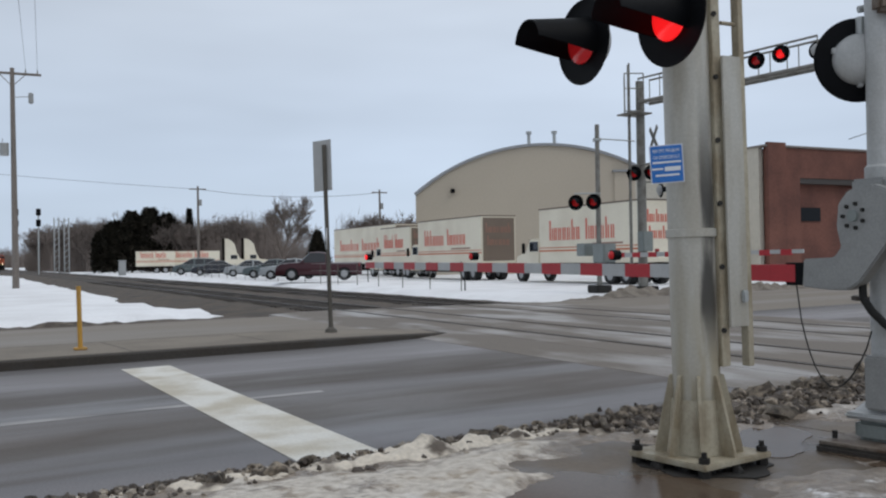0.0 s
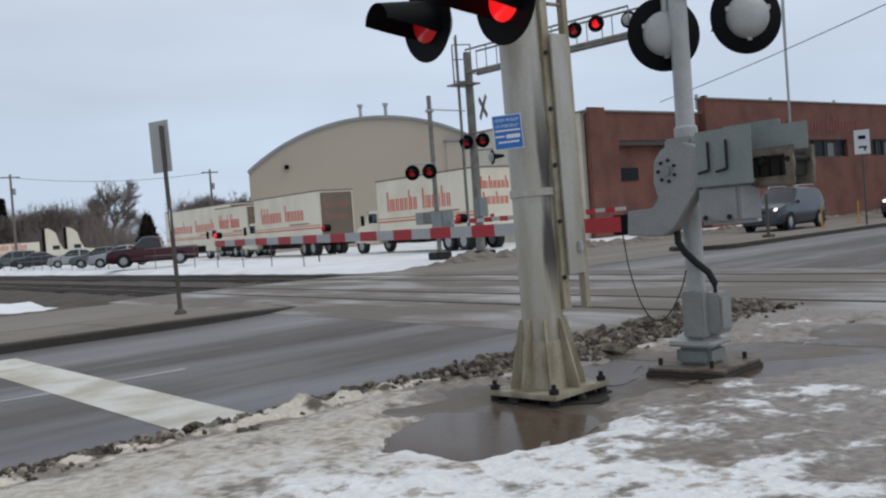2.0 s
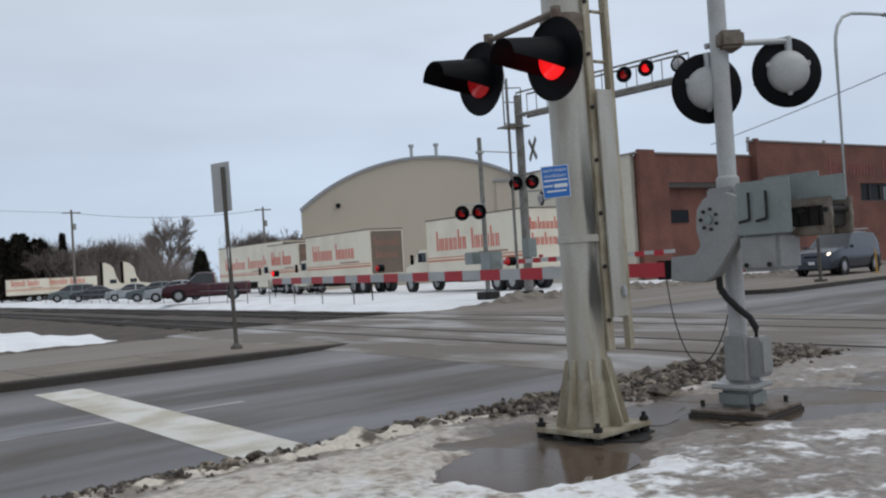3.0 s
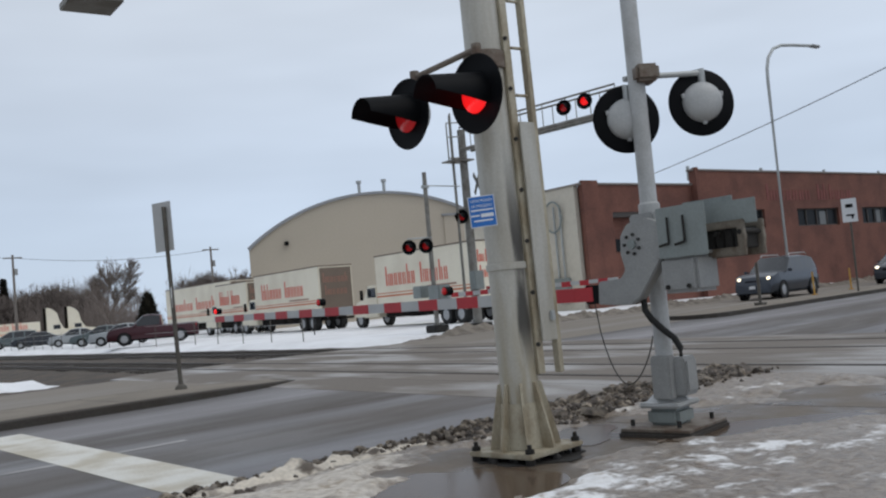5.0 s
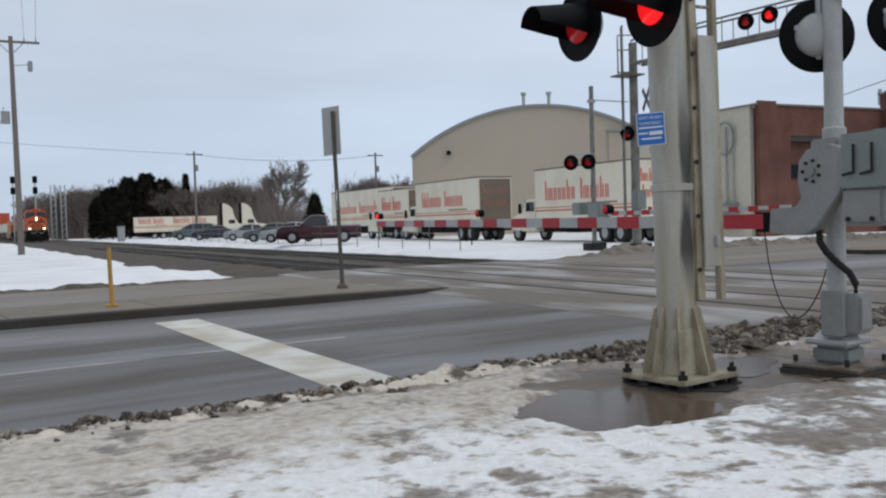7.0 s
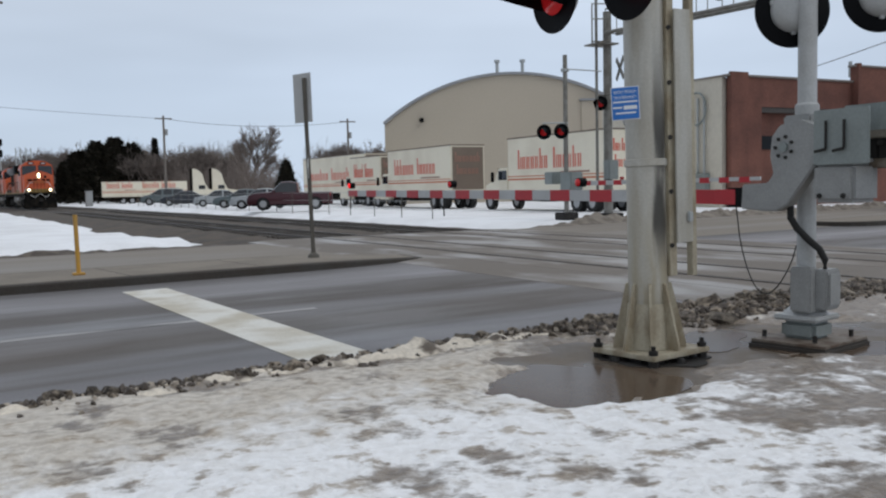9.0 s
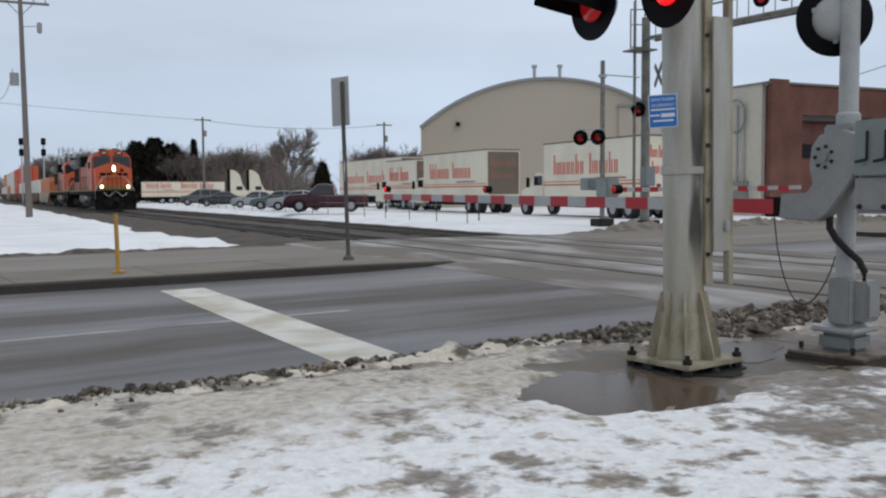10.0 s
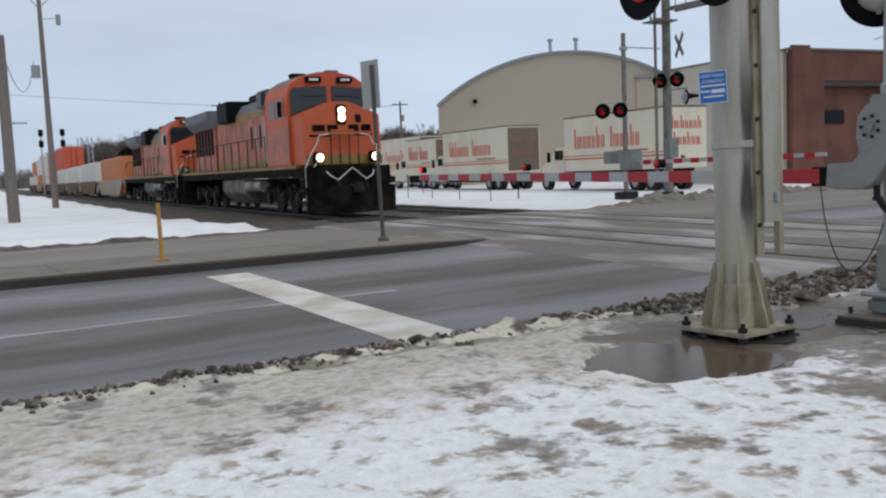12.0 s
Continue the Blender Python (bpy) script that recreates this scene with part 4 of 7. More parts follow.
for sx in (-1, 1):
    for sy in (-1, 1):
        c = pose(0, 0, 0, 0, 0, TWIST) @ Vector((sx * 0.285, sy * 0.285, 0))
        bm = rod(NB(), (c.x, c.y, -0.03), (c.x, c.y, 0.16), 0.018, seg=10)
        rod(bm, (c.x, c.y, 0.092), (c.x, c.y, 0.125), 0.036, seg=6)
        rod(bm, (c.x, c.y, -0.02), (c.x, c.y, 0.05), 0.04, seg=6)
        part("anchor_bolt", bm, M_IRON, cant, "dark anchor bolt with nuts")
# near-black stones added to darken the gap under the base plate
bm = NB()
for k in range(60):
    a, r = random.uniform(0, 6.28), random.uniform(0.0, 0.36)
    s = random.uniform(0.02, 0.05)
    bmesh.ops.create_icosphere(bm, subdivisions=1, radius=s, matrix=pose(r * math.cos(a), r * math.sin(a), s * 0.5, 20 * k, 30 * k, 0))
tagged(part("foundation_stones", bm, M_IRON, None, "dark stones filling the shaded gap under the mast base", m=pose(4.34, 4.74, 0.115)), "", "stones", "", "stuff")
# flat black patch: the shade below the base plate, put into colour
blob("shade_patch", 4.36, 4.70, 0.42, 0.40, 8, 0.131, M_IRON, "black patch standing in for the shade under the mast base", 12.0)
# ladder with a perforated channel beside the pole and a climb guard
bm = box(NB(), (0.118, -0.140, 3.63), (0.075, 0.05, 5.94), None, 0.004)
ch = part("channel", bm, M_FLANGE, cant, "tall bolted channel beside the pole")
for k in range(13):
    part("bolt", rod(NB(), (0.100, -0.165, 0.9 + 0.42 * k), (0.095, -0.18, 0.9 + 0.42 * k), 0.018, seg=8), M_IRON, ch)
bm = box(NB(), (0.318, -0.155, 3.70), (0.05, 0.065, 6.10), None, 0.004)
part("ladder_rail", bm, M_FLANGE, cant, "rust-stained ladder rail")
for k in range(15):
    z = 0.95 + 0.4 * k
    part("rung", rod(NB(), (0.17, -0.155, z), (0.318, -0.155, z), 0.014, seg=8), M_FLANGE, cant)
guard = part("climb_guard", box(NB(), (0.210, -0.195, 1.82), (0.165, 0.018, 1.80), None, 0.004), M_POLE, cant, "flat grey ladder guard plate")
part("padlock", box(NB(), (0.25, -0.215, 1.12), (0.05, 0.03, 0.08), None, 0.008), M_GALV, guard, "small padlock")
# emergency sign on the pole: a blue plate with lettering too small to read
face_cam = face((-0.62, -0.78), (-0.265, -0.085, 2.0))
plate = part("emergency_sign", box(NB(), (0, -0.035, 0), (0.212, 0.006, 0.25), None, 0.002), M_SIGNWHITE, cant, "blue sign plate with white lettering", m=face_cam @ pose(0, 0, 0, 0, -2, 0))
part("blue_field", box(NB(), (0, -0.040, 0), (0.199, 0.006, 0.237), None, 0.002), M_BLUE, plate)
for k, words in enumerate(("REPORT PROBLEM", "OR EMERGENCY")):
    part("lettering", words_mesh(words, 0.030, 0.17), M_SIGNWHITE, plate, m=pose(0, -0.0435, 0.085 - 0.042 * k, 90, 0, 0))
for k, (w, x) in ((2, (0.18, 0.0)), (3, (0.07, -0.06)), (4, (0.15, 0.0))):
    part("text_bar", box(NB(), (x, -0.0445, 0.095 - 0.042 * k), (w, 0.003, 0.012)), M_SIGNWHITE, plate)
part("number_bar", box(NB(), (0.035, -0.0445, -0.033), (0.10, 0.003, 0.028)), M_SIGNWHITE, plate)
# pair of flashers on a pipe bracket
bm = pipe(NB(), [(-0.12, -0.10, 3.25), (-0.3, -0.28, 3.24), (-0.42, -0.36, 3.22), (-0.46, -0.1, 3.20), (-0.5, 0.30, 3.18)], 0.025)
br = part("light_bracket", bm, M_RUSTY, cant, "rust-stained pipe bracket", True)
for p in ((-0.44, -0.43, 3.20), (-0.5, 0.32, 3.18)):
    part("swivel", rod(NB(), (p[0], p[1], p[2] + 0.05), (p[0], p[1], p[2] - 0.12), 0.04, seg=10), M_RUSTY, br, "", True)
part("clamp", spin(NB(), [(0.156, 3.17), (0.178, 3.18), (0.178, 3.32), (0.156, 3.33)], seg=32), M_RUSTY, cant, "", True)
flasher(cant, face((-1, -0.02), (-0.48, -0.43, 2.86)), True)
flasher(cant, face((-1, -0.02), (-0.595, 0.325, 2.87)), False, 0.29, 0.46)
# its arm over the lanes with a further pair of lights
truss_arm(cant, (-0.1, 0.2, 6.75), (-1.05, 7.4, 6.95), 0.75, M_POLE)
fl = flasher(cant, face((-1, 0), (-1.25, 6.3, 6.45)), True)
fl = flasher(cant, face((-1, 0), (-1.35, 7.05, 6.45)), False)
part("hanger", rod(NB(), (-1.0, 6.3, 6.75), (-1.0, 7.05, 6.75), 0.03), M_GALV, cant)

part("sign_panel", box(NB(), (-1.10, 6.88, 5.91), (0.70, 0.62, 0.10), None, 0.01), M_FARMAST, cant, "grey box panel under the arm")

# near gate
gate = thing("crossing_gate", pose(5.81, 4.40, 0.285), "grey crossing gate lowered across the lanes with red and white arm", "crossing gate", "crossing gates")
part("foundation", box(NB(), (-0.06, -0.02, -0.185), (0.84, 0.76, 0.12), pose(0, 0, 0, 0, 0, 12), 0.02), M_KERB, gate, "dark wet concrete foundation block")
part("base_plate", box(NB(), (-0.06, -0.02, -0.113), (0.80, 0.72, 0.026), pose(0, 0, 0, 0, 0, 12), 0.006), M_RUSTY, gate, "rust-stained steel base plate")
for dx, dy in ((-0.3, -0.30), (0.26, -0.24), (-0.38, 0.20), (0.18, 0.28)):
    part("anchor_bolt", rod(NB(), (dx, dy, -0.09), (dx, dy, -0.03), 0.022, seg=6), M_IRON, gate)
part("pedestal", box(NB(), (-0.05, 0.01, -0.02), (0.36, 0.34, 0.18), pose(0, 0, 0, 0, 0, 12), 0.04), M_BOXGREY, gate, "grey steel pedestal")
part("flange", box(NB(), (-0.05, 0.01, 0.095), (0.48, 0.44, 0.05), pose(0, 0, 0, 0, 0, 12), 0.022), M_MAST, gate, "cast grey flange")
part("pole", spin(NB(), [(0.21, 0.115), (0.185, 0.14), (0.13, 0.19), (0.10, 0.26), (0.085, 0.36), (0.083, 4.4), (0.0, 4.42)], pose(-0.025, 0.03, 0), seg=28), M_MAST, gate, "grey tubular mast", True)
part("collar", spin(NB(), [(0.085, 1.93), (0.105, 1.94), (0.105, 2.05), (0.085, 2.07)], pose(-0.025, 0.03, 0), seg=28), M_MAST, gate, "", True)
jb = part("junction_box", box(NB(), (-0.03, -0.16, 0.36), (0.25, 0.15, 0.37), pose(0, 0, 0, 0, 0, 12), 0.015), M_CASTGREY, gate, "cast grey junction box")
part("lid", box(NB(), (-0.03, -0.242, 0.36), (0.20, 0.025, 0.30), pose(0, 0, 0, 0, 0, 12), 0.01), M_CASTGREY, jb)
part("junction_box", box(NB(), (-0.19, -0.03, 0.36), (0.13, 0.2, 0.42), pose(0, 0, 0, 0, 0, 12), 0.015), M_CASTGREY, gate, "cast grey junction box")
part("mechanism", box(NB(), (-0.20, -0.52, 1.33), (0.34, 0.42, 0.34), None, 0.035), M_CASTGREY, gate, "grey cast gate mechanism case")
arm_support = prism(NB(), [(0.50, 1.33), (0.52, 1.10), (0.26, 1.08), (0.08, 1.08), (-0.04, 1.14), (-0.26, 1.40), (-0.42, 1.60), (-0.42, 1.80), (-0.16, 1.90), (0.06, 1.86), (0.15, 1.76), (0.17, 1.58), (0.13, 1.42), (0.20, 1.34)], -0.36, -0.24, "x", bevel=0.012)
sup = part("arm_support", arm_support, M_CASTGREY, gate, "curved cast arm bracket")
hub = rod(NB(), (-0.36, 0.0, 1.66), (-0.385, 0.0, 1.66), 0.045, seg=16)
part("hub", hub, M_BOXGREY, sup)
for k in range(7):
    a = 6.2832 * k / 7
    part("bolt", rod(NB(), (-0.36, 0.0 + 0.095 * math.cos(a), 1.66 + 0.095 * math.sin(a)), (-0.378, 0.0 + 0.095 * math.cos(a), 1.66 + 0.095 * math.sin(a)), 0.016, seg=6), M_IRON, sup)
cov = part("side_plate", box(NB(), (-0.40, -0.63, 1.72), (0.025, 0.54, 0.47), None, 0.006), M_BOXGREY, gate, "flat blue-grey counterweight side plate")
for y in (-0.50, -0.68):
    bm = rod(NB(), (-0.43, y, 1.86), (-0.43, y, 1.62), 0.011, seg=8)
    rod(bm, (-0.43, y, 1.62), (-0.46, y + 0.09, 1.60), 0.013, seg=8)
    part("rod", bm, M_IRON, cov)
part("side_plate", box(NB(), (0.02, -0.62, 1.76), (0.025, 0.56, 0.50), None, 0.006), M_BOXGREY, gate, "flat blue-grey counterweight side plate")
for x0 in (-0.13, 0.16):
    for z0, z1 in ((1.70, 1.77), (1.45, 1.53)):
        part("counterweight_arm", prism(NB(), [(-0.3, z0), (-1.09, z0), (-1.09, z1), (-0.3, z1)], x0, x0 + 0.04, "x", bevel=0.008), M_WEATHER, gate, "weathered brown counterweight arm")
    part("end_cap", prism(NB(), [(-1.02, 1.45), (-1.08, 1.50), (-1.095, 1.61), (-1.08, 1.72), (-1.02, 1.77)], x0 - 0.004, x0 + 0.044, "x", bevel=0.006), M_WEATHER, gate, "weathered brown end cap")
    part("web", box(NB(), (x0 + 0.03, -0.42, 1.61), (0.03, 0.4, 0.2), None, 0.004), M_WEATHER, gate)
for k in range(4):
    part("counterweight", box(NB(), (0.03, -0.70 - 0.1 * k, 1.61), (0.24, 0.085, 0.19), None, 0.008), M_IRON, gate, "dark iron counterweight")
part("weight_plate", box(NB(), (-0.09, -0.98, 1.84), (0.022, 0.46, 0.22), None, 0.006), M_BOXGREY, gate, "flat blue-grey counterweight side plate")
for y in (-0.5, -0.8, -1.05):
    part("through_bolt", rod(NB(), (-0.14, y, 1.66), (0.22, y, 1.66), 0.025, seg=8), M_IRON, gate)
part("mast_saddle", box(NB(), (-0.10, -0.06, 1.90), (0.36, 0.30, 0.10), None, 0.02), M_CASTGREY, gate, "cast saddle clamped to the mast")
for y in (-0.40, -0.64):
    part("case_bolt", rod(NB(), (-0.375, y, 1.22), (-0.395, y, 1.22), 0.022, seg=6), M_IRON, gate)
part("case_lid", box(NB(), (-0.20, -0.52, 1.515), (0.37, 0.45, 0.03), None, 0.01), M_CASTGREY, gate, "overhanging case lid")
# arm with red and white sheeting
ARM_LEN = 9.15
arm = part("arm", prism(NB(), [(0.56, 1.14), (0.56, 1.28), (0.70 + ARM_LEN, 1.34), (0.70 + ARM_LEN, 1.24)], -0.335, -0.29, "x", pose(0, 0, 0, 0, 0, 1.6)), M_WHITETAPE, gate, "tapered gate arm with red and white bands")
n = 23
for k in range(0, n, 2):
    y0, y1 = 0.86 + (ARM_LEN - 0.2) * k / n, 0.86 + (ARM_LEN - 0.2) * (k + 1) / n
    lo = lambda y: 1.14 + 0.10 * (y - 0.7) / ARM_LEN
    hi = lambda y: 1.28 + 0.06 * (y - 0.7) / ARM_LEN
    part("red_band", prism(NB(), [(y0, lo(y0) - 0.002), (y0, hi(y0) + 0.002), (y1, hi(y1) + 0.002), (y1, lo(y1) - 0.002)], -0.339, -0.286, "x", pose(0, 0, 0, 0, 0, 1.6)), M_REDTAPE, arm)
part("red_band", prism(NB(), [(0.60, 1.137), (0.60, 1.283), (0.858, 1.285), (0.858, 1.138)], -0.339, -0.286, "x", pose(0, 0, 0, 0, 0, 1.6)), M_REDTAPE, arm)
part("arm_clamp", box(NB(), (-0.30, 0.60, 1.205), (0.11, 0.20, 0.19), None, 0.01), M_DARK, gate, "black arm clamp")
for y, lit in ((9.72, True), (6.05, False), (3.0, False)):
    m = pose(0, 0, 0, 0, 0, 1.6)
    z = 1.30 + 0.055 * y / ARM_LEN
    lamp = part("arm_lamp", rod(NB(), (-0.36, y, z + 0.07), (-0.26, y, z + 0.07), 0.055, seg=16), M_DARK, arm, "round gate arm lamp", True, m)
    part("lens", spin(NB(), [(0.046, 0.0), (0.042, 0.012), (0.03, 0.02), (0.0, 0.024)], Matrix.Translation((-0.36, y, z + 0.07)) @ pose(0, 0, 0, 0, -90, 0), 16), M_LIT if lit else M_DIM, lamp, "", True)
part("tip_brush", pipe(NB(), [(-0.59, 9.75, 1.24), (-0.585, 9.76, 1.0)], 0.008), M_IRON, arm)
part("tip_brush", pipe(NB(), [(-0.49, 6.3, 1.2), (-0.49, 6.3, 0.93)], 0.01), M_IRON, arm)
cond = [(-0.25, 0.02, 1.14), (-0.26, 0.01, 1.02), (-0.23, -0.04, 0.92), (-0.16, -0.10, 0.82), (-0.08, -0.16, 0.73), (-0.04, -0.19, 0.63), (-0.04, -0.19, 0.52)]
part("conduit", pipe(NB(), cond, 0.032, 12), M_RUBBER, gate, "black flexible conduit", True)
loop = [(-0.31, 0.62 - 0.72 * (k / 16), 1.12 - 0.66 * math.sin(math.pi * (k / 16) ** 0.8) ** 0.8 + (-0.35 * k / 16)) for k in range(17)]
part("cable", pipe(NB(), loop, 0.006, 6), M_RUBBER, gate, "thin hanging cable", True)
# its own pair of flashers, seen from behind
part("crossarm", pipe(NB(), [(0.68, -0.25, 3.36), (0.35, -0.05, 3.36), (0.05, 0.12, 3.36), (-0.05, 0.17, 3.34)], 0.03), M_GALV, gate, "grey pipe crossarm", True)
part("crossarm_clamp", box(NB(), (0.03, -0.03, 3.34), (0.24, 0.30, 0.17), pose(0, 0, 0, 0, 0, -30), 0.03), M_RUSTY, gate, "cast clamp on the mast")
for p in ((0.66, -0.21, 3.06), (-0.03, 0.20, 2.94)):
    flasher(gate, face((0.53, 0.85), p), False, 0.345)
    part("swivel", rod(NB(), (p[0], p[1] - 0.03, p[2] + 0.34), (p[0], p[1] - 0.03, p[2] + 0.17), 0.035, seg=10), M_GALV, gate, "", True)

gate.scale = (0.9, 0.9, 0.9)

# far gate, its mast, and the far cantilever
fg = thing("crossing_gate", pose(21.2, 29.1, 0.1), "grey crossing gate beyond the tracks, arm lowered", "crossing gate", "crossing gates")
part("pole", rod(NB(), (0, 0, 0), (0, 0, 6.6), 0.10, 0.09, 16), M_FARMAST, fg, "galvanised mast", True)
part("base", box(NB(), (0, 0, 0.15), (0.7, 0.7, 0.3), None, 0.03), M_IRON, fg)
part("pole_cap", box(NB(), (0, 0, 6.0), (0.3, 0.2, 0.14), None, 0.02), M_GALV, fg)
part("wire_arm", rod(NB(), (0, 0, 6.05), (1.9, 0.1, 6.05), 0.025, seg=8), M_GALV, fg)
for s, lit in ((-0.42, False), (0.42, False)):
    flasher(fg, face((-0.75, -0.65), (-0.58 + s * 0.55, 0.08 - s * 0.64, 3.55)), lit)
part("light_bracket", rod(NB(), (-0.85, 0.4, 3.9), (0.05, -0.1, 3.9), 0.03, seg=8), M_GALV, fg)
part("mechanism", box(NB(), (0.0, -0.35, 1.55), (0.6, 0.75, 0.75), None, 0.04), M_BOXGREY, fg, "grey gate mechanism case")
part("counterweight", box(NB(), (-0.1, 0.75, 1.7), (0.5, 0.6, 0.5), None, 0.03), M_BOXGREY, fg, "grey counterweight box")
fa = part("arm", prism(NB(), [(-0.8, 1.37), (-0.8, 1.55), (-9.0, 1.55), (-9.0, 1.43)], -0.03, 0.03, "x", pose(0, 0, 0, 0, 0, 8)), M_WHITETAPE, fg, "gate arm with red and white bands")
for k in range(0, 20, 2):
    y0 = -1.0 - 0.4 * k
    part("red_band", prism(NB(), [(y0, 1.37), (y0, 1.555), (y0 - 0.4, 1.555), (y0 - 0.4, 1.37)], -0.034, 0.034, "x", pose(0, 0, 0, 0, 0, 8)), M_REDTAPE, fa)
for y in (-3.0, -6.0):
    part("arm_lamp", rod(NB(), (0.42 - 0.08, y, 1.62), (0.42 + 0.04, y, 1.62), 0.06, seg=12), M_TAIL, fa, "red gate arm lamp", True)

fc = thing("cantilever_signal", pose(23.5, 29.3, 0.1), "grey cantilever signal truss over the far lanes", "crossing signal")
part("pole", rod(NB(), (0, 0, 0), (0, 0, 8.5), 0.19, 0.17, 20), M_FARMAST, fc, "galvanised tubular mast", True)
part("base", box(NB(), (0, 0, 0.1), (0.9, 0.9, 0.2), None, 0.03), M_IRON, fc)
truss_arm(fc, (0.05, -0.2, 8.55), (1.05, -8.2, 8.55), 0.95, M_FARMAST)
ladder(fc, (-0.45, 0.15, 0.8), (-0.45, 0.15, 9.2), (0.5, 0.8, 0), 0.4, M_FARMAST, 0.35)
bm = NB()
for z in (7.2, 8.1, 8.7):
    for a, b in (((-1.0, -0.3), (-0.4, 0.5)), ((-1.0, -0.3), (-0.3, -0.6))):
        part("handrail", rod(NB(), (*a, z), (*b, z), 0.025, seg=6), M_FARMAST, fc)
for p in ((-1.0, -0.3), (-0.4, 0.5), (-0.3, -0.6)):
    part("handrail_post", rod(NB(), (*p, 7.2), (*p, 8.7), 0.025, seg=6), M_FARMAST, fc)
part("platform", box(NB(), (-0.3, 0, 7.15), (1.0, 1.0, 0.06)), M_FARMAST, fc)
bm = NB()
for a in (45, -45):
    box(bm, (0, 0, 0), (1.2, 0.03, 0.2), face((1.0, -0.35), (0.25, -0.5, 6.15)) @ pose(0, 0, 0, 0, a, 0))
part("crossbuck", bm, M_FARMAST, fc, "grey back of crossed warning boards")
flasher(fc, face((0.9, -0.3), (0.45, -0.62, 4.05)), False)
part("light_bracket", rod(NB(), (0.0, 0.0, 4.4), (0.5, -0.65, 4.4), 0.03, seg=8), M_FARMAST, fc)
for s, lit in ((-0.4, False), (0.4, False)):
    flasher(fc, face((-0.85, -0.5), (-0.2 + s * 0.45, -0.35 - s * 0.8, 4.75)), lit)
part("light_bracket", rod(NB(), (-0.3, 0.2, 5.1), (0.1, -0.7, 5.1), 0.03, seg=8), M_FARMAST, fc)
for k, (y, lit) in enumerate(((-6.0, False), (-7.1, True))):
    flasher(fc, face((-0.9, -0.45), (0.3, y, 8.15)), lit, 0.3, 0.3)
flasher(fc, face((0.9, 0.3), (1.0, -8.0, 8.15)), False, 0.3, 0.3)
part("control_box", box(NB(), (-0.1, -0.3, 2.0), (0.5, 0.4, 0.8), None, 0.03), M_BOXGREY, fc, "grey control box")

# ---- signs and posts on the medians ----
sg = thing("road_sign", pose(5.88, 16.72, 0.135) @ Matrix.Scale(1.04, 4), "tall sign seen from behind on a rusty steel post", "road sign")
part("post", box(NB(), (0, 0, 1.75), (0.07, 0.055, 3.5), pose(0, 0, 0, 0, -1.5, 0), 0.006), M_POST, sg, "dark rusty sign post")
part("foot", spin(NB(), [(0.12, 0.0), (0.1, 0.06), (0.05, 0.1), (0.04, 0.2)], seg=12), M_POST, sg)
bm = box(NB(), (0, -0.05, 3.12), (0.46, 0.012, 0.95), None, 0.003)
part("sign_panel", bm, M_SIGNBACK, sg, "plain aluminium sign back", m=pose(-0.09, 0, 0, 0, -1.5, -62) @ pose(0, 0.09, 0))
dm = part("diamond_panel", box(NB(), (0, 0, 0), (0.42, 0.012, 0.42), None, 0.003), M_SIGNWHITE, sg, "small pale diamond panel", m=pose(-0.03, 0.06, 1.75, 0, 0, 68) @ pose(0, 0, 0, 0, 45, 0))
yp = thing("marker_post", pose(1.28, 15.72, 0.148), "faded yellow marker post on the median", "marker post", "yellow marker posts")
part("post", rod(NB(), (0, 0, 0), (-0.02, 0, 1.03), 0.037, 0.037, 14), M_YELLOW, yp, "", True)
part("foot", box(NB(), (0, 0, 0.02), (0.2, 0.2, 0.04), None, 0.01), M_YELLOW, yp)
for x, y, h in ((36.5, 21.6, 1.3), (41.0, 22.4, 1.4), (46.4, 22.9, 1.4), (52.5, 23.9, 1.4), (-9.5, 14.1, 1.2)):
    copy_thing(yp, pose(x, y, 0.15))
rs = thing("road_sign", pose(38.0, 20.4, 0.15), "white rectangular sign with black symbols on a post", "road sign")
part("post", rod(NB(), (0, 0, 0), (0, 0, 4.1), 0.045, seg=10), M_POST, rs)
pm = face((-0.86, -0.5), (0, 0, 3.6))
sp = part("sign_panel", box(NB(), (0, -0.06, 0), (0.62, 0.014, 1.05), None, 0.003), M_SIGNWHITE, rs, m=pm)
part("symbol", box(NB(), (0.0, -0.07, 0.2), (0.3, 0.006, 0.16)), M_DARK, sp)
part("symbol", box(NB(), (0.02, -0.07, -0.22), (0.34, 0.006, 0.08)), M_DARK, sp)
part("symbol", box(NB(), (0.1, -0.07, -0.3), (0.08, 0.006, 0.16)), M_DARK, sp)
rp = thing("sign_post", pose(29.2, 19.4, 0.15), "short dark steel post on the median tip", "post")
part("post", rod(NB(), (0, 0, 0), (0, 0, 1.6), 0.06, seg=10), M_POST, rp)
part("foot", box(NB(), (0, 0, 0.05), (0.35, 0.35, 0.1), None, 0.02), M_POST, rp)

# ---- wooden poles, street lamp, wires ----
up = thing("utility_pole", pose(0.95, 62.0, 0.0) @ Matrix.Scale(0.96, 4), "tall grey wooden utility pole with a crossarm", "utility pole")
part("pole", rod(NB(), (0, 0, 0), (-0.1, 0, 14.4), 0.215, 0.13, 14), M_WOOD, up, "", True)
part("crossarm", box(NB(), (-0.1, 0, 14.05), (3.45, 0.14, 0.15), None, 0.02), M_WOOD, up)
for x in (-1.6, -0.9, 0.7, 1.4):
    part("insulator", rod(NB(), (x, 0, 14.13), (x, 0, 14.38), 0.05, 0.03, 8), M_CASTGREY, up)
for s in (-1, 1):
    part("brace", rod(NB(), (-0.1 + s * 0.75, 0.0, 13.98), (-0.1, 0.0, 13.2), 0.025, seg=6), M_WOOD, up)
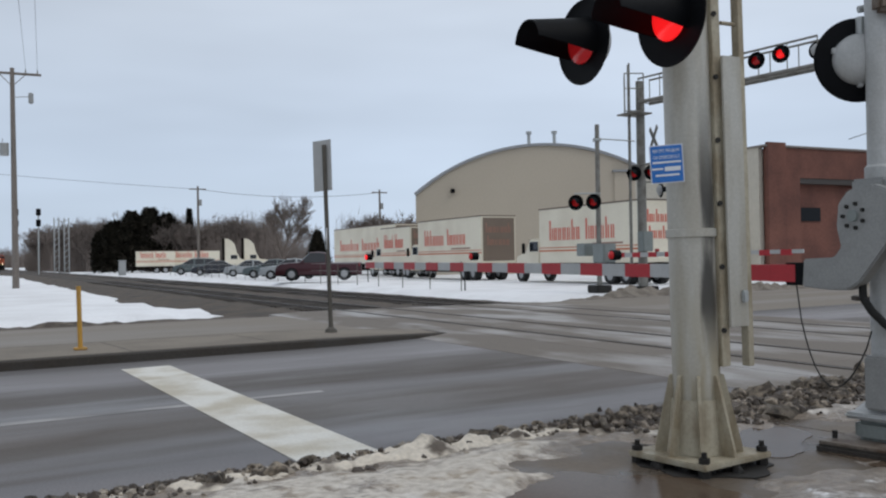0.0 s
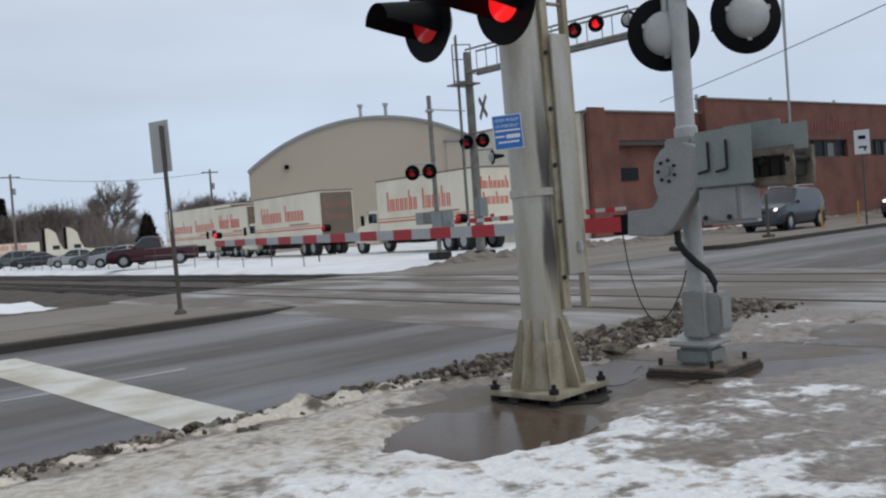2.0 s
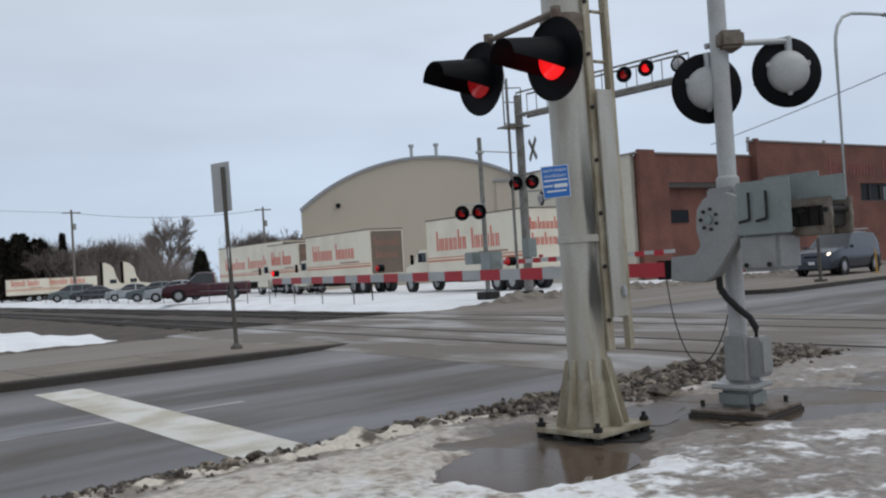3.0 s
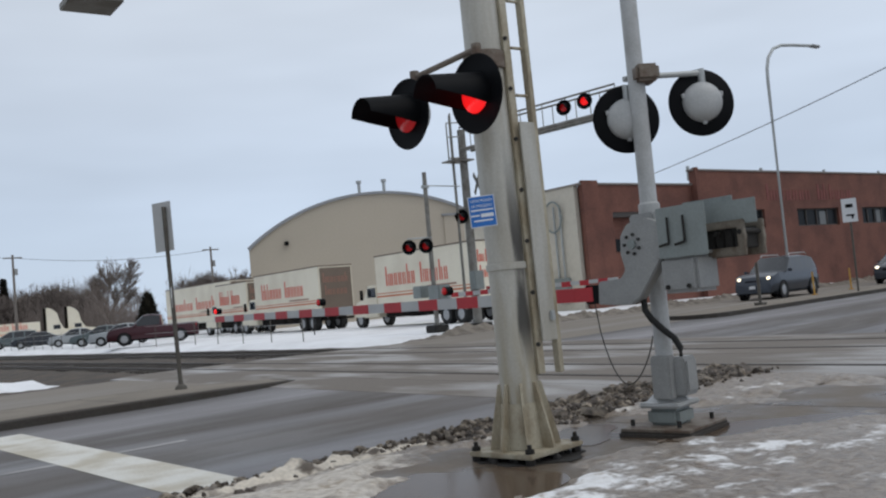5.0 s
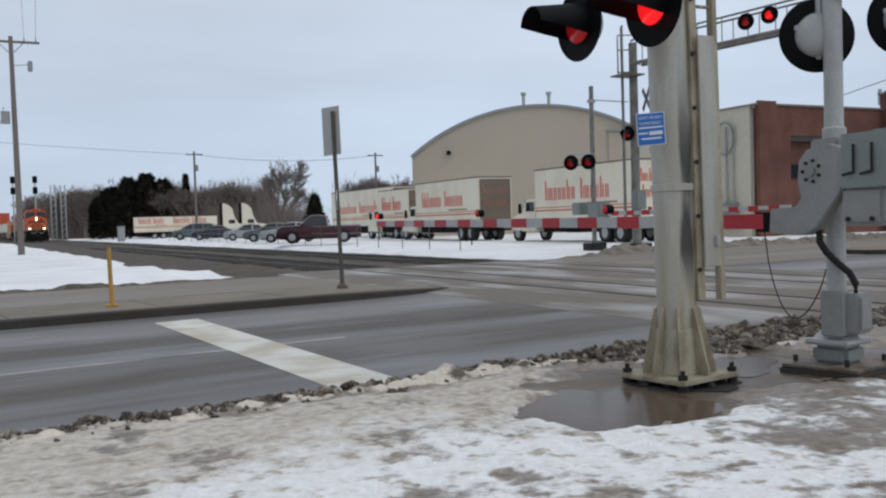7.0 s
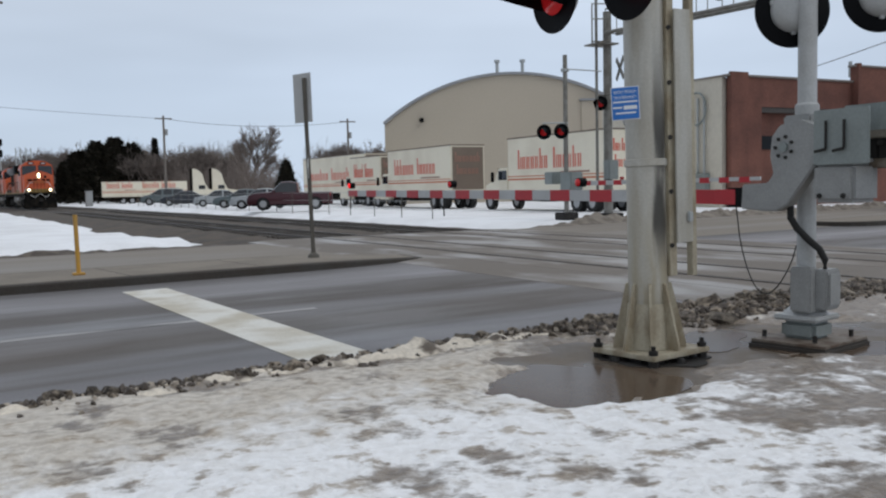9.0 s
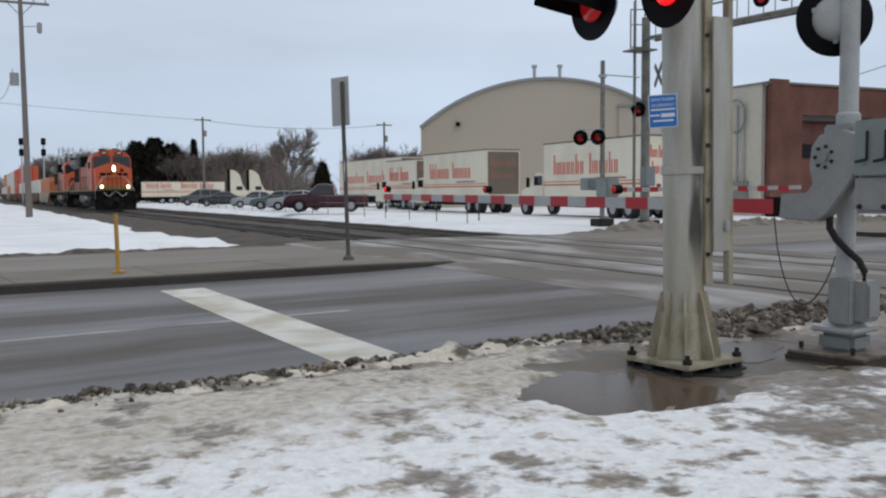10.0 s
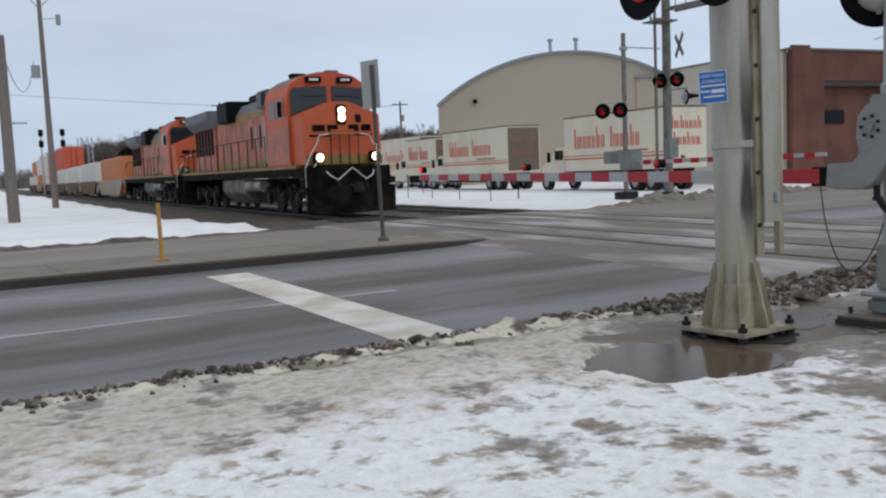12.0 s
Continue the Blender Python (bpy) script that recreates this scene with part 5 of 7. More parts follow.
part("transformer", rod(NB(), (-0.6, 0, 8.7), (-0.6, 0, 9.5), 0.28, seg=14), M_CASTGREY, up, "grey can transformer", True)
part("lamp_arm", rod(NB(), (-0.1, 0, 12.5), (0.9, 0, 12.6), 0.03, seg=6), M_GALV, up)
part("lamp_head", box(NB(), (1.0, 0, 12.5), (0.3, 0.25, 0.7), None, 0.05), M_CASTGREY, up)
sp_ = thing("utility_pole", pose(-1.28, 39.3, 0.0), "short weathered wooden pole with a coil of cable", "utility pole")
part("pole", rod(NB(), (0, 0, 0), (-0.03, 0, 7.55), 0.23, 0.19, 14), M_WOOD, sp_, "", True)
loop = [(-0.05 - 0.33 + 0.32 * math.cos(a / 20 * 6.2832), -0.2, 6.9 + 0.62 * math.sin(a / 20 * 6.2832)) for a in range(21)]
part("cable_coil", pipe(NB(), loop, 0.02, 6), M_RUBBER, sp_)
part("bracket", box(NB(), (0.45, 0, 4.1), (0.6, 0.06, 0.08)), M_GALV, sp_)
for x, y, h in ((23.9, 123.0, 11.8), (45.5, 111.6, 10.9), (-9.5, 170.0, 11.0)):
    q = thing("utility_pole", pose(x, y, 0), "distant wooden utility pole with a crossarm", "utility pole", "distant utility poles")
    part("pole", rod(NB(), (0, 0, 0), (0, 0, h), 0.2, 0.13, 8), M_WOOD, q)
    part("crossarm", box(NB(), (0, 0, h - 0.4), (2.2, 0.12, 0.16)), M_WOOD, q)
    part("transformer", rod(NB(), (0.3, 0, h - 2.6), (0.3, 0, h - 1.8), 0.22, seg=8), M_CASTGREY, q)
sl = thing("street_lamp", pose(48.34, 30.3, 0.0), "tall galvanised street lamp with a curved arm", "street lamp")
part("pole", pipe(NB(), [(0, 0, 0), (0, 0, 12.9), (0.05, 0, 13.6), (0.3, 0, 14.3), (0.9, 0, 14.9), (1.8, 0, 15.2), (3.2, 0, 15.35), (5.2, 0, 15.5)], 0.1, 10), M_GALV, sl, "", True)
part("lamp_head", box(NB(), (5.6, 0, 15.5), (0.9, 0.35, 0.18), pose(0, 0, 0, 0, 0, 0), 0.05), M_CASTGREY, sl)


def wire(a, b, sag, r=0.012):
    a, b = Vector(a), Vector(b)
    pts = [a.lerp(b, k / 14) - Vector((0, 0, sag * 4 * (k / 14) * (1 - k / 14))) for k in range(15)]
    ob = part("overhead_wire", pipe(NB(), pts, r, 4), M_WIRE)
    return tagged(ob, "thin dark overhead wire", "wire", "overhead wires")


for x0, x1 in ((-1.6, -2.3), (-0.9, -1.8), (0.7, -1.0), (1.4, -0.4)):
    wire((0.95 + 0.96 * x0, 62, 13.8), (x1, -8, 13.4), 0.7, 0.010)
wire((0.3, 62, 9.4), (-1.3, 39.3, 7.2), 1.9, 0.02)
wire((-40, 128, 17.0), (23.9, 123, 11.4), 0.6, 0.025)
wire((23.9, 123, 11.4), (45.5, 111.6, 10.5), 0.8, 0.03)
wire((44.4, 36.6, 8.1), (36.0, 8.0, 11.3), 0.3, 0.025)


# ---- buildings ----
def lettering(parent, m, width, height, words, material, seed):
    """Rows of plain upright bars of uneven width and height, standing in for writing."""
    r = random.Random(seed)
    x = 0.0
    total = sum(words) + 1.0 * (len(words) - 1)
    unit = width / total
    for n_w, n in enumerate(words):
        for k in range(n):
            bm = NB()
            h = height * (1.0 if k == 0 or r.random() < 0.2 else 0.62)
            w = unit * (0.78 if k else 0.95)
            box(bm, (x + w * 0.17, 0, h / 2), (w * 0.32, 0.02, h), m)
            box(bm, (x + w * 0.72, 0, height * 0.31), (w * r.uniform(0.2, 0.34), 0.02, height * 0.62), m)
            part("letter_bar", bm, material, parent)
            x += unit
        x += unit


hang = thing("hangar", pose(44.6, 69.7, 0.0, 0, 0, -27), "large cream steel hangar with an arched roof", "warehouse")
HW, EAVE, RISE = 11.7, 7.4, 4.38
RAD = (HW * HW + RISE * RISE) / (2 * RISE)
arc = [(HW * (2 * k / 40 - 1), EAVE + RISE - RAD + math.sqrt(max(0, RAD * RAD - (HW * (2 * k / 40 - 1)) ** 2))) for k in range(41)]
bm = prism(NB(), [(-HW, 0)] + arc + [(HW, 0)], 0.0, 0.35, "y")
wall = part("front_wall", bm, M_CREAM, hang, "cream painted gable wall")
prism_roof = [(x * 1.012, z + 0.14) for x, z in arc] + [(x, z - 0.1) for x, z in reversed(arc)]
part("roof", prism(NB(), prism_roof, -0.25, 46.0, "y"), M_ROOF, hang, "grey curved metal roof")
for s in (-1, 1):
    part("side_wall", box(NB(), (s * (HW - 0.2), 23, EAVE / 2), (0.3, 45, EAVE)), M_CREAM, hang)
part("back_wall", prism(NB(), [(-HW + 0.4, 0)] + [(x * 0.97, z - 0.15) for x, z in arc] + [(HW - 0.4, 0)], 45.2, 45.5, "y"), M_CREAM, hang)
for x in (-1.05, 1.35):
    v = part("roof_vent", rod(NB(), (x, 3, EAVE + RISE - 0.3), (x, 3, EAVE + RISE + 1.5), 0.16, seg=10), M_GALV, hang, "thin roof vent pipe")
    part("cap", rod(NB(), (x, 3, EAVE + RISE + 1.4), (x, 3, EAVE + RISE + 1.65), 0.27, seg=10), M_GALV, v)
part("annex", box(NB(), (14.4, 5.0, 4.58), (16.0, 10.3, 9.17)), M_CREAM, hang, "cream flat-roofed annex")
part("annex_coping", box(NB(), (14.4, 5.0, 9.27), (16.4, 10.7, 0.18), None, 0.02), M_ROOF, hang, "grey annex roof edge")
lm = part("wall_lamp", box(NB(), (-8.3, -0.3, 7.7), (0.4, 0.6, 0.35), pose(0, 0, 0), 0.05), M_DARK, hang, "small dark wall lamp")

fac = thing("brick_factory", pose(36.7, 35.3, 0.0), "long dark red brick factory with strip windows", "factory")


def wall_with_holes(parent, name, x0, x1, z1, holes, material, y=0.0, depth=0.35, label=""):
    """A wall along x with real openings, built from piers and bands; holes are (x0, x1, z0, z1)."""
    bm = NB()
    xs_ = sorted({x0, x1, *[h[0] for h in holes], *[h[1] for h in holes]})
    for a, b in zip(xs_, xs_[1:]):
        here = [h for h in holes if h[0] <= a + 1e-6 and h[1] >= b - 1e-6]
        z = 0.0
        for h in sorted(here, key=lambda q: q[2]):
            if h[2] > z:
                box(bm, ((a + b) / 2, y + depth / 2, (z + h[2]) / 2), (b - a, depth, h[2] - z))
            z = h[3]
        if z < z1:
            box(bm, ((a + b) / 2, y + depth / 2, (z + z1) / 2), (b - a, depth, z1 - z))
    bmesh.ops.remove_doubles(bm, verts=bm.verts, dist=0.001)
    return part(name, bm, material, parent, label)


wall_with_holes(fac, "low_wall", 0.0, 9.8, 7.2, [(2.3, 7.6, 0.5, 5.6)], M_BRICK, label="dark brick wall with a recessed bay")
part("recess", box(NB(), (4.95, 0.55, 3.1), (5.4, 0.2, 5.3)), M_BRICK, fac, "recessed dark brick panel")
WINS = [(11.8, 17.0), (20.9, 26.3), (29.6, 33.8), (36.0, 41.8), (45.0, 51.0), (54.5, 60.5)]
wall_with_holes(fac, "tall_wall", 9.8, 75.0, 8.1, [(a, b, 4.3, 5.55) for a, b in WINS], M_BRICK, -0.25, 0.4, "long dark brick wall")
part("coping", box(NB(), (4.8, 0.15, 7.26), (10.2, 0.5, 0.12), None, 0.02), M_COPING, fac)
part("coping", box(NB(), (42.4, -0.05, 8.16), (65.5, 0.55, 0.12), None, 0.02), M_COPING, fac)
part("corner_pier", box(NB(), (0.5, -0.04, 3.72), (1.3, 0.2, 7.45), None, 0.01), M_BRICK, fac)
part("corner_pier", box(NB(), (9.9, -0.3, 4.15), (0.3, 0.3, 8.3), None, 0.01), M_BRICK, fac)
part("side_wall", box(NB(), (-0.15, 5.6, 3.6), (0.3, 10.4, 7.2)), M_WALLCREAM, fac, "cream painted side wall")
part("side_coping", box(NB(), (-0.15, 5.2, 7.25), (0.42, 10.4, 0.1)), M_COPING, fac)
part("roof", box(NB(), (37.5, 5.6, 7.0), (74.8, 10.2, 0.3)), M_ROOF, fac)
part("back_wall", box(NB(), (37.5, 10.7, 3.55), (74.8, 0.3, 7.1)), M_BRICK, fac)
part("end_wall", box(NB(), (74.8, 5.6, 3.4), (0.3, 10.0, 6.8)), M_BRICK, fac)
for i, (a, b) in enumerate(WINS):
    w = part("window", box(NB(), ((a + b) / 2, 0.02, 4.925), (b - a, 0.04, 1.25)), M_GLASS, fac, "dark strip window")
    for k in range(5):
        x = a + (b - a) * k / 4
        part("mullion", box(NB(), (min(max(x, a + 0.05), b - 0.05), -0.04, 4.925), (0.1, 0.09, 1.25)), M_FRAME, w)
    for z in (4.34, 5.51):
        part("frame_rail", box(NB(), ((a + b) / 2, -0.04, z), (b - a, 0.09, 0.09)), M_FRAME, w)
    if i in (1, 2):
        part("blind", box(NB(), (a + (b - a) * 0.66, -0.012, 4.85), ((b - a) * 0.16, 0.02, 1.0)), M_BLIND, w)
part("window", box(NB(), (3.3, 0.42, 3.65), (1.9, 0.06, 0.75)), M_GLASS, fac, "small dark window in the recess")
part("lintel", box(NB(), (4.95, 0.2, 5.45), (5.3, 0.3, 0.3)), M_FRAME, fac)
lettering(fac, pose(17.4, -0.27, 6.15), 11.0, 1.15, (7, 6), M_GHOST, 8)
for x in (13.5, 22.0, 30.5, 39.0):
    part("roof_vent", rod(NB(), (x, 3, 8.0), (x, 3, 9.0), 0.12, seg=8), M_GALV, fac)
for y in (1.6, 2.1):
    part("downpipe", rod(NB(), (-0.42, y, 0.5), (-0.42, y, 6.2), 0.06, seg=8), M_GALV, fac)
part("meter_box", box(NB(), (-0.5, 1.9, 1.4), (0.4, 1.3, 1.2), None, 0.03), M_BOXGREY, fac)
coil = [(-0.5, 2.1 + 0.7 * math.cos(a / 20 * 6.2832), 5.6 + 0.9 * math.sin(a / 20 * 6.2832)) for a in range(21)]
part("conduit_loop", pipe(NB(), coil, 0.06, 6), M_BOXGREY, fac, "loop of grey conduit")

# ---- trucks, cars ----
def wheel(parent, c, r, w, axis="x"):
    x, y, z = c
    tyre = spin(NB(), [(r * 0.6, -w / 2), (r * 0.93, -w / 2), (r, -w / 2 + 0.03), (r, w / 2 - 0.03), (r * 0.93, w / 2), (r * 0.6, w / 2)], Matrix.Translation(c) @ pose(0, 0, 0, 0, 90, 0), 24)
    t = part("wheel", tyre, M_RUBBER, parent, "", True)
    rim = spin(NB(), [(0.0, -w / 2 + 0.03), (r * 0.2, -w / 2 + 0.01), (r * 0.62, -w / 2 + 0.035), (r * 0.62, w / 2 - 0.035), (r * 0.2, w / 2 - 0.01), (0.0, w / 2 - 0.03)], Matrix.Translation(c) @ pose(0, 0, 0, 0, 90, 0), 16)
    part("rim", rim, M_RIM, t, "", True)


def box_truck(x, y, length, top, seed, turn=0.0, cab=True, z=0.1, rear=True, text=True, dark=True, fairing=False):
    """A cream box truck; its rear stands at y and its box runs on along +y, the left flank facing -x."""
    t = thing("box_truck", pose(x, y, z, 0, 0, turn), "cream delivery truck with red lettering, parked in the yard", "truck", "delivery trucks")
    body = part("cargo_box", box(NB(), (1.25, length / 2, (top + 1.1) / 2), (2.5, length, top - 1.1), None, 0.04), M_BOXWHITE, t, "cream cargo box")
    part("roof_edge", box(NB(), (1.25, length / 2, top - 0.02), (2.54, length + 0.04, 0.08), None, 0.01), M_BOXREAR, body)
    for zz, w in ((1.95, 0.05), (1.78, 0.09)):
        part("stripe", box(NB(), (-0.004, length / 2, zz), (0.012, length - 0.05, w)), M_STRIPE, body)
    if text:
        wide = length * 0.66
        lettering(body, pose(-0.006, length * 0.88, 2.35) @ pose(0, 0, 0, 0, 0, -90), wide, 1.1, (7, 6), M_BOXRED, seed)
        part("small_text", box(NB(), (-0.006, length * 0.30, 2.1), (0.012, length * 0.28, 0.09)), M_REARLET, body)
    if rear:
        door = part("rear_door", box(NB(), (1.25, -0.012, (top + 1.15) / 2 - 0.02), (2.3, 0.03, top - 1.4)), M_BOXREAR if dark else M_BOXWHITE, t, "brown rear doors" if dark else "cream rear doors")
        lettering(door, pose(0.3, -0.035, 3.05), 1.9, 0.62, (7,), M_REARLET if dark else M_BOXRED, seed + 1)
        lettering(door, pose(0.4, -0.035, 2.25), 1.7, 0.62, (6,), M_REARLET if dark else M_BOXRED, seed + 2)
    part("chassis", box(NB(), (1.25, length / 2 + 0.6, 0.95), (0.9, length + 1.2, 0.28)), M_LOCOBLACK, t)
    part("bumper", box(NB(), (1.25, 0.02, 0.7), (2.3, 0.12, 0.16)), M_LOCOBLACK, t)
    # one black box for both the chassis skirts and the shadow under the truck
    part("skirt_shade", box(NB(), (1.25, length * 0.62, 0.82), (2.3, length * 0.62, 0.55), None, 0.03), M_LOCOBLACK, t, "dark box standing for the side skirts and the shade beneath")
    part("fuel_tank", box(NB(), (0.35, length * 0.6, 0.8), (0.6, 1.4, 0.55), None, 0.08), M_LOCOBLACK, t)
    for yy in (1.4, 2.7):
        for xx in (0.3, 2.2):
            wheel(t, (xx, yy, 0.5), 0.5, 0.5)
    if cab:
        prof = [(length + 0.15, 0.6), (length + 0.15, 2.5), (length + 1.2, 2.5), (length + 1.7, 1.75), (length + 2.7, 1.5), (length + 2.85, 0.6)]
        c = part("cab", prism(NB(), prof, 0.1, 2.4, "x", bevel=0.06), M_BOXWHITE, t, "cream truck cab")
        if fairing:
            part("fairing", prism(NB(), [(length + 0.2, 2.45), (length + 0.2, 3.9), (length + 0.7, 3.8), (length + 1.15, 3.2), (length + 1.3, 2.45)], 0.3, 2.2, "x", bevel=0.05), M_BOXWHITE, c, "cream roof fairing")
        part("side_window", box(NB(), (0.095, length + 0.75, 2.05), (0.03, 0.9, 0.55), None, 0.01), M_CARGLASS, c)
        part("windscreen", box(NB(), (1.25, length + 1.47, 2.12), (2.0, 0.03, 0.7), None), M_CARGLASS, c)
        part("mirror", box(NB(), (-0.2, length + 1.4, 1.95), (0.2, 0.12, 0.6), None, 0.03), M_DARK, c)
        for xx in (0.3, 2.2):
            wheel(t, (xx, length + 2.3, 0.5), 0.5, 0.35)
    return t


box_truck(27.7, 34.6, 9.2, 4.15, 1, dark=False)
box_truck(27.5, 50.3, 9.7, 4.15, 4)
box_truck(28.4, 63.4, 6.0, 4.0, 7)
box_truck(31.2, 72.9, 16.2, 4.6, 10, cab=False)
box_truck(30.6, 141.0, 7.4, 3.40, 13, 84, cab=False, rear=False, z=0.0)
box_truck(23.7, 140.0, 5.6, 3.40, 16, 84, cab=False, rear=False, z=0.0)



def tractor(x, y, turn, h):
    """A cream road tractor without its trailer; its nose points along local +x."""
    t = thing("road_tractor", pose(x, y, 0.0, 0, 0, turn), "cream road tractor with a tall roof fairing, parked in the yard", "truck", "road tractors")
    part("chassis", box(NB(), (-0.2, 0, 0.85), (6.2, 0.9, 0.26), None, 0.03), M_LOCOBLACK, t)
    prof = [(-0.6, 0.7), (-0.6, 2.7), (1.0, 2.7), (1.35, 1.95), (2.7, 1.75), (2.95, 1.4), (2.95, 0.6)]
    cab = part("cab", prism(NB(), prof, -1.15, 1.15, "y", bevel=0.06), M_BOXWHITE, t, "cream sleeper cab")
    fair = [(-0.6, 2.66), (-0.6, h), (-0.25, h - 0.03), (0.2, h - 0.25), (0.65, h - 0.7), (0.95, 2.66)]
    part("fairing", prism(NB(), fair, -1.1, 1.1, "y", bevel=0.05), M_BOXWHITE, cab, "curved cream roof fairing")
    part("side_window", box(NB(), (0.55, -1.16, 2.2), (0.8, 0.03, 0.5), None, 0.01), M_CARGLASS, cab)
    part("windscreen", box(NB(), (1.2, 0, 2.32), (0.04, 2.0, 0.6), pose(0, 0, 0, 0, 0, 0)), M_CARGLASS, cab)
    part("rear_panel", box(NB(), (-0.68, 0, (h + 0.9) / 2), (0.14, 2.1, h - 1.0), None, 0.02), M_LOCOBLACK, t, "dark rear of the cab")
    part("exhaust_stack", rod(NB(), (-0.85, -0.9, 0.9), (-0.85, -0.9, h), 0.09, seg=10), M_LOCOBLACK, t)
    for xx in (-2.9, -1.6, 2.3):
        for s in (-1, 1):
            wheel_y(t, (xx, s * 1.0, 0.5), 0.5, 0.35)
    return t


CAR_TOP = {
    "suv": ((-0.5, 0.60), (-0.487, 0.72), (-0.41, 0.955), (-0.2, 1.0), (0.04, 0.985), (0.20, 0.66), (0.39, 0.615), (0.465, 0.54), (0.5, 0.40)),
    "van": ((-0.5, 0.58), (-0.49, 0.74), (-0.44, 0.96), (-0.2, 1.0), (0.08, 0.98), (0.31, 0.63), (0.42, 0.57), (0.475, 0.50), (0.5, 0.36)),
    "sedan": ((-0.5, 0.52), (-0.48, 0.64), (-0.38, 0.69), (-0.22, 0.95), (-0.08, 1.0), (0.05, 0.97), (0.23, 0.66), (0.40, 0.59), (0.47, 0.53), (0.5, 0.38)),
    "pickup": ((-0.5, 0.58), (-0.49, 0.60), (-0.11, 0.60), (-0.09, 0.95), (0.0, 1.0), (0.10, 0.98), (0.22, 0.64), (0.42, 0.59), (0.475, 0.53), (0.5, 0.38)),
}
CAR_GLASS = {"suv": ((-0.40, -0.22), (-0.19, -0.02), (0.01, 0.16)), "van": ((-0.43, -0.24), (-0.21, -0.02), (0.02, 0.24)),
             "sedan": ((-0.30, -0.12), (-0.09, 0.18)), "pickup": ((-0.08, 0.17),)}


def car(x, y, turn, paint, label, length=4.6, width=1.82, height=1.7, style="suv", z=0.0, lamps=False, cat="car"):
    """A car along local x, its nose at +x: a lofted shell with rounded ends, leaning sides and glass let into it."""
    t = thing({"suv": "suv", "pickup": "pickup_truck", "sedan": "car", "van": "minivan"}[style], pose(x, y, z, 0, 0, turn), label, cat)
    h, l, w = height, length, width
    low = h * 0.14
    tops, spans = CAR_TOP[style], CAR_GLASS[style]

    def top(f):
        for (a, u), (c, v) in zip(tops, tops[1:]):
            if f <= c:
                return h * (u + (v - u) * (f - a) / (c - a))
        return h * tops[-1][1]

    stations = sorted({round(f, 4) for f, _ in tops} | {round(e, 4) for s in spans for e in s} | {-0.45, -0.3, 0.35, 0.45})
    rings = []
    for f in stations:
        end = max(0.0, (abs(f) - 0.38) / 0.12)
        hw = w / 2 * (1 - 0.14 * end ** 2)
        tp = top(f)
        belt = min(h * 0.61, tp - 0.02 * h)
        lift = low + 0.05 * end
        edge = hw * 0.95 - 0.30 * max(0.0, tp - 0.05 * h - belt)
        rings.append([(f * l, yy, zz) for yy, zz in ((hw * 0.90, lift), (hw * 0.99, lift + 0.22 * (belt - lift)), (hw, lift + 0.62 * (belt - lift)), (hw * 0.95, belt),
                                                    (edge, max(belt + 0.004, tp - 0.045 * h)), (edge * 0.86, tp - 0.012 * h), (0.0, tp))])
    shell, glass = NB(), NB()
    for a, c, fa, fc in zip(rings, rings[1:], stations, stations[1:]):
        mid_f = (fa + fc) / 2
        for k in range(6):
            side_glass = k == 3 and any(s0 < mid_f < s1 for s0, s1 in spans)
            slope = abs(top(fc) - top(fa)) / ((fc - fa) * l)
            screen = k in (4, 5) and slope > 0.3 and min(top(fa), top(fc)) > 0.58 * h and abs(mid_f) < 0.47
            for s in (1, -1):
                bm = glass if side_glass or screen else shell
                q = [bm.verts.new((p[0], p[1] * s, p[2])) for p in (a[k], c[k], c[k + 1], a[k + 1])]
                bm.faces.new(q if s < 0 else q[::-1])
    for ring, flip in ((rings[0], 1), (rings[-1], -1)):
        loop_ = [shell.verts.new((p[0], p[1], p[2])) for p in ring] + [shell.verts.new((p[0], -p[1], p[2])) for p in ring[-2::-1]]
        shell.faces.new(loop_ if flip > 0 else loop_[::-1])
    for bm in (shell, glass):
        bmesh.ops.remove_doubles(bm, verts=bm.verts, dist=0.002)
        bmesh.ops.recalc_face_normals(bm, faces=bm.faces)
    body = part("body", shell, paint, t, "", True)
    part("glazing", glass, M_CARGLASS, t, "sky-reflecting window glass", True)
    part("sill", box(NB(), (0, 0, low + 0.03), (l * 0.9, w * 0.96, 0.12), None, 0.03), M_DARK, t)
    if style in ("suv", "van"):
        for s in (-1, 1):
            part("roof_rail", pipe(NB(), [(-0.36 * l, s * w * 0.33, 0.985 * h), (-0.33 * l, s * w * 0.34, 1.035 * h), (0.0, s * w * 0.34, 1.035 * h), (0.03 * l, s * w * 0.33, 0.99 * h)], 0.028, 6), M_RIM, t)
    for s in (-1, 1):
        lamp = spin(NB(), [(0.0, 0.10), (0.07, 0.09), (0.13, 0.05), (0.15, 0.0), (0.15, -0.06)], pose(l * 0.462, s * (w / 2 - 0.30), h * 0.465, 0, 90, s * 18), 14)
        part("headlight", lamp, M_CARLAMP if lamps else M_RIM, t, "lit headlight" if lamps else "", True)
        part("mirror", box(NB(), (l * 0.185, s * (w / 2 + 0.08), h * 0.645), (0.14, 0.22, 0.16), None, 0.04), paint, t)
        part("tail_light", box(NB(), (-l * 0.475, s * (w / 2 - 0.17), h * 0.52), (0.10, 0.16, 0.28), None, 0.03), M_TAIL, t)
        for fx in (0.31, -0.30):
            r = h * 0.2
            part("wheel_arch", spin(NB(), [(r * 1.0, -0.02), (r * 1.16, -0.02), (r * 1.16, 0.012), (r * 1.0, 0.012)], Matrix.Translation((l * fx, s * (w / 2 - 0.005), r)) @ pose(0, 0, 0, 90, 0, 0), 28), M_DARK, t)
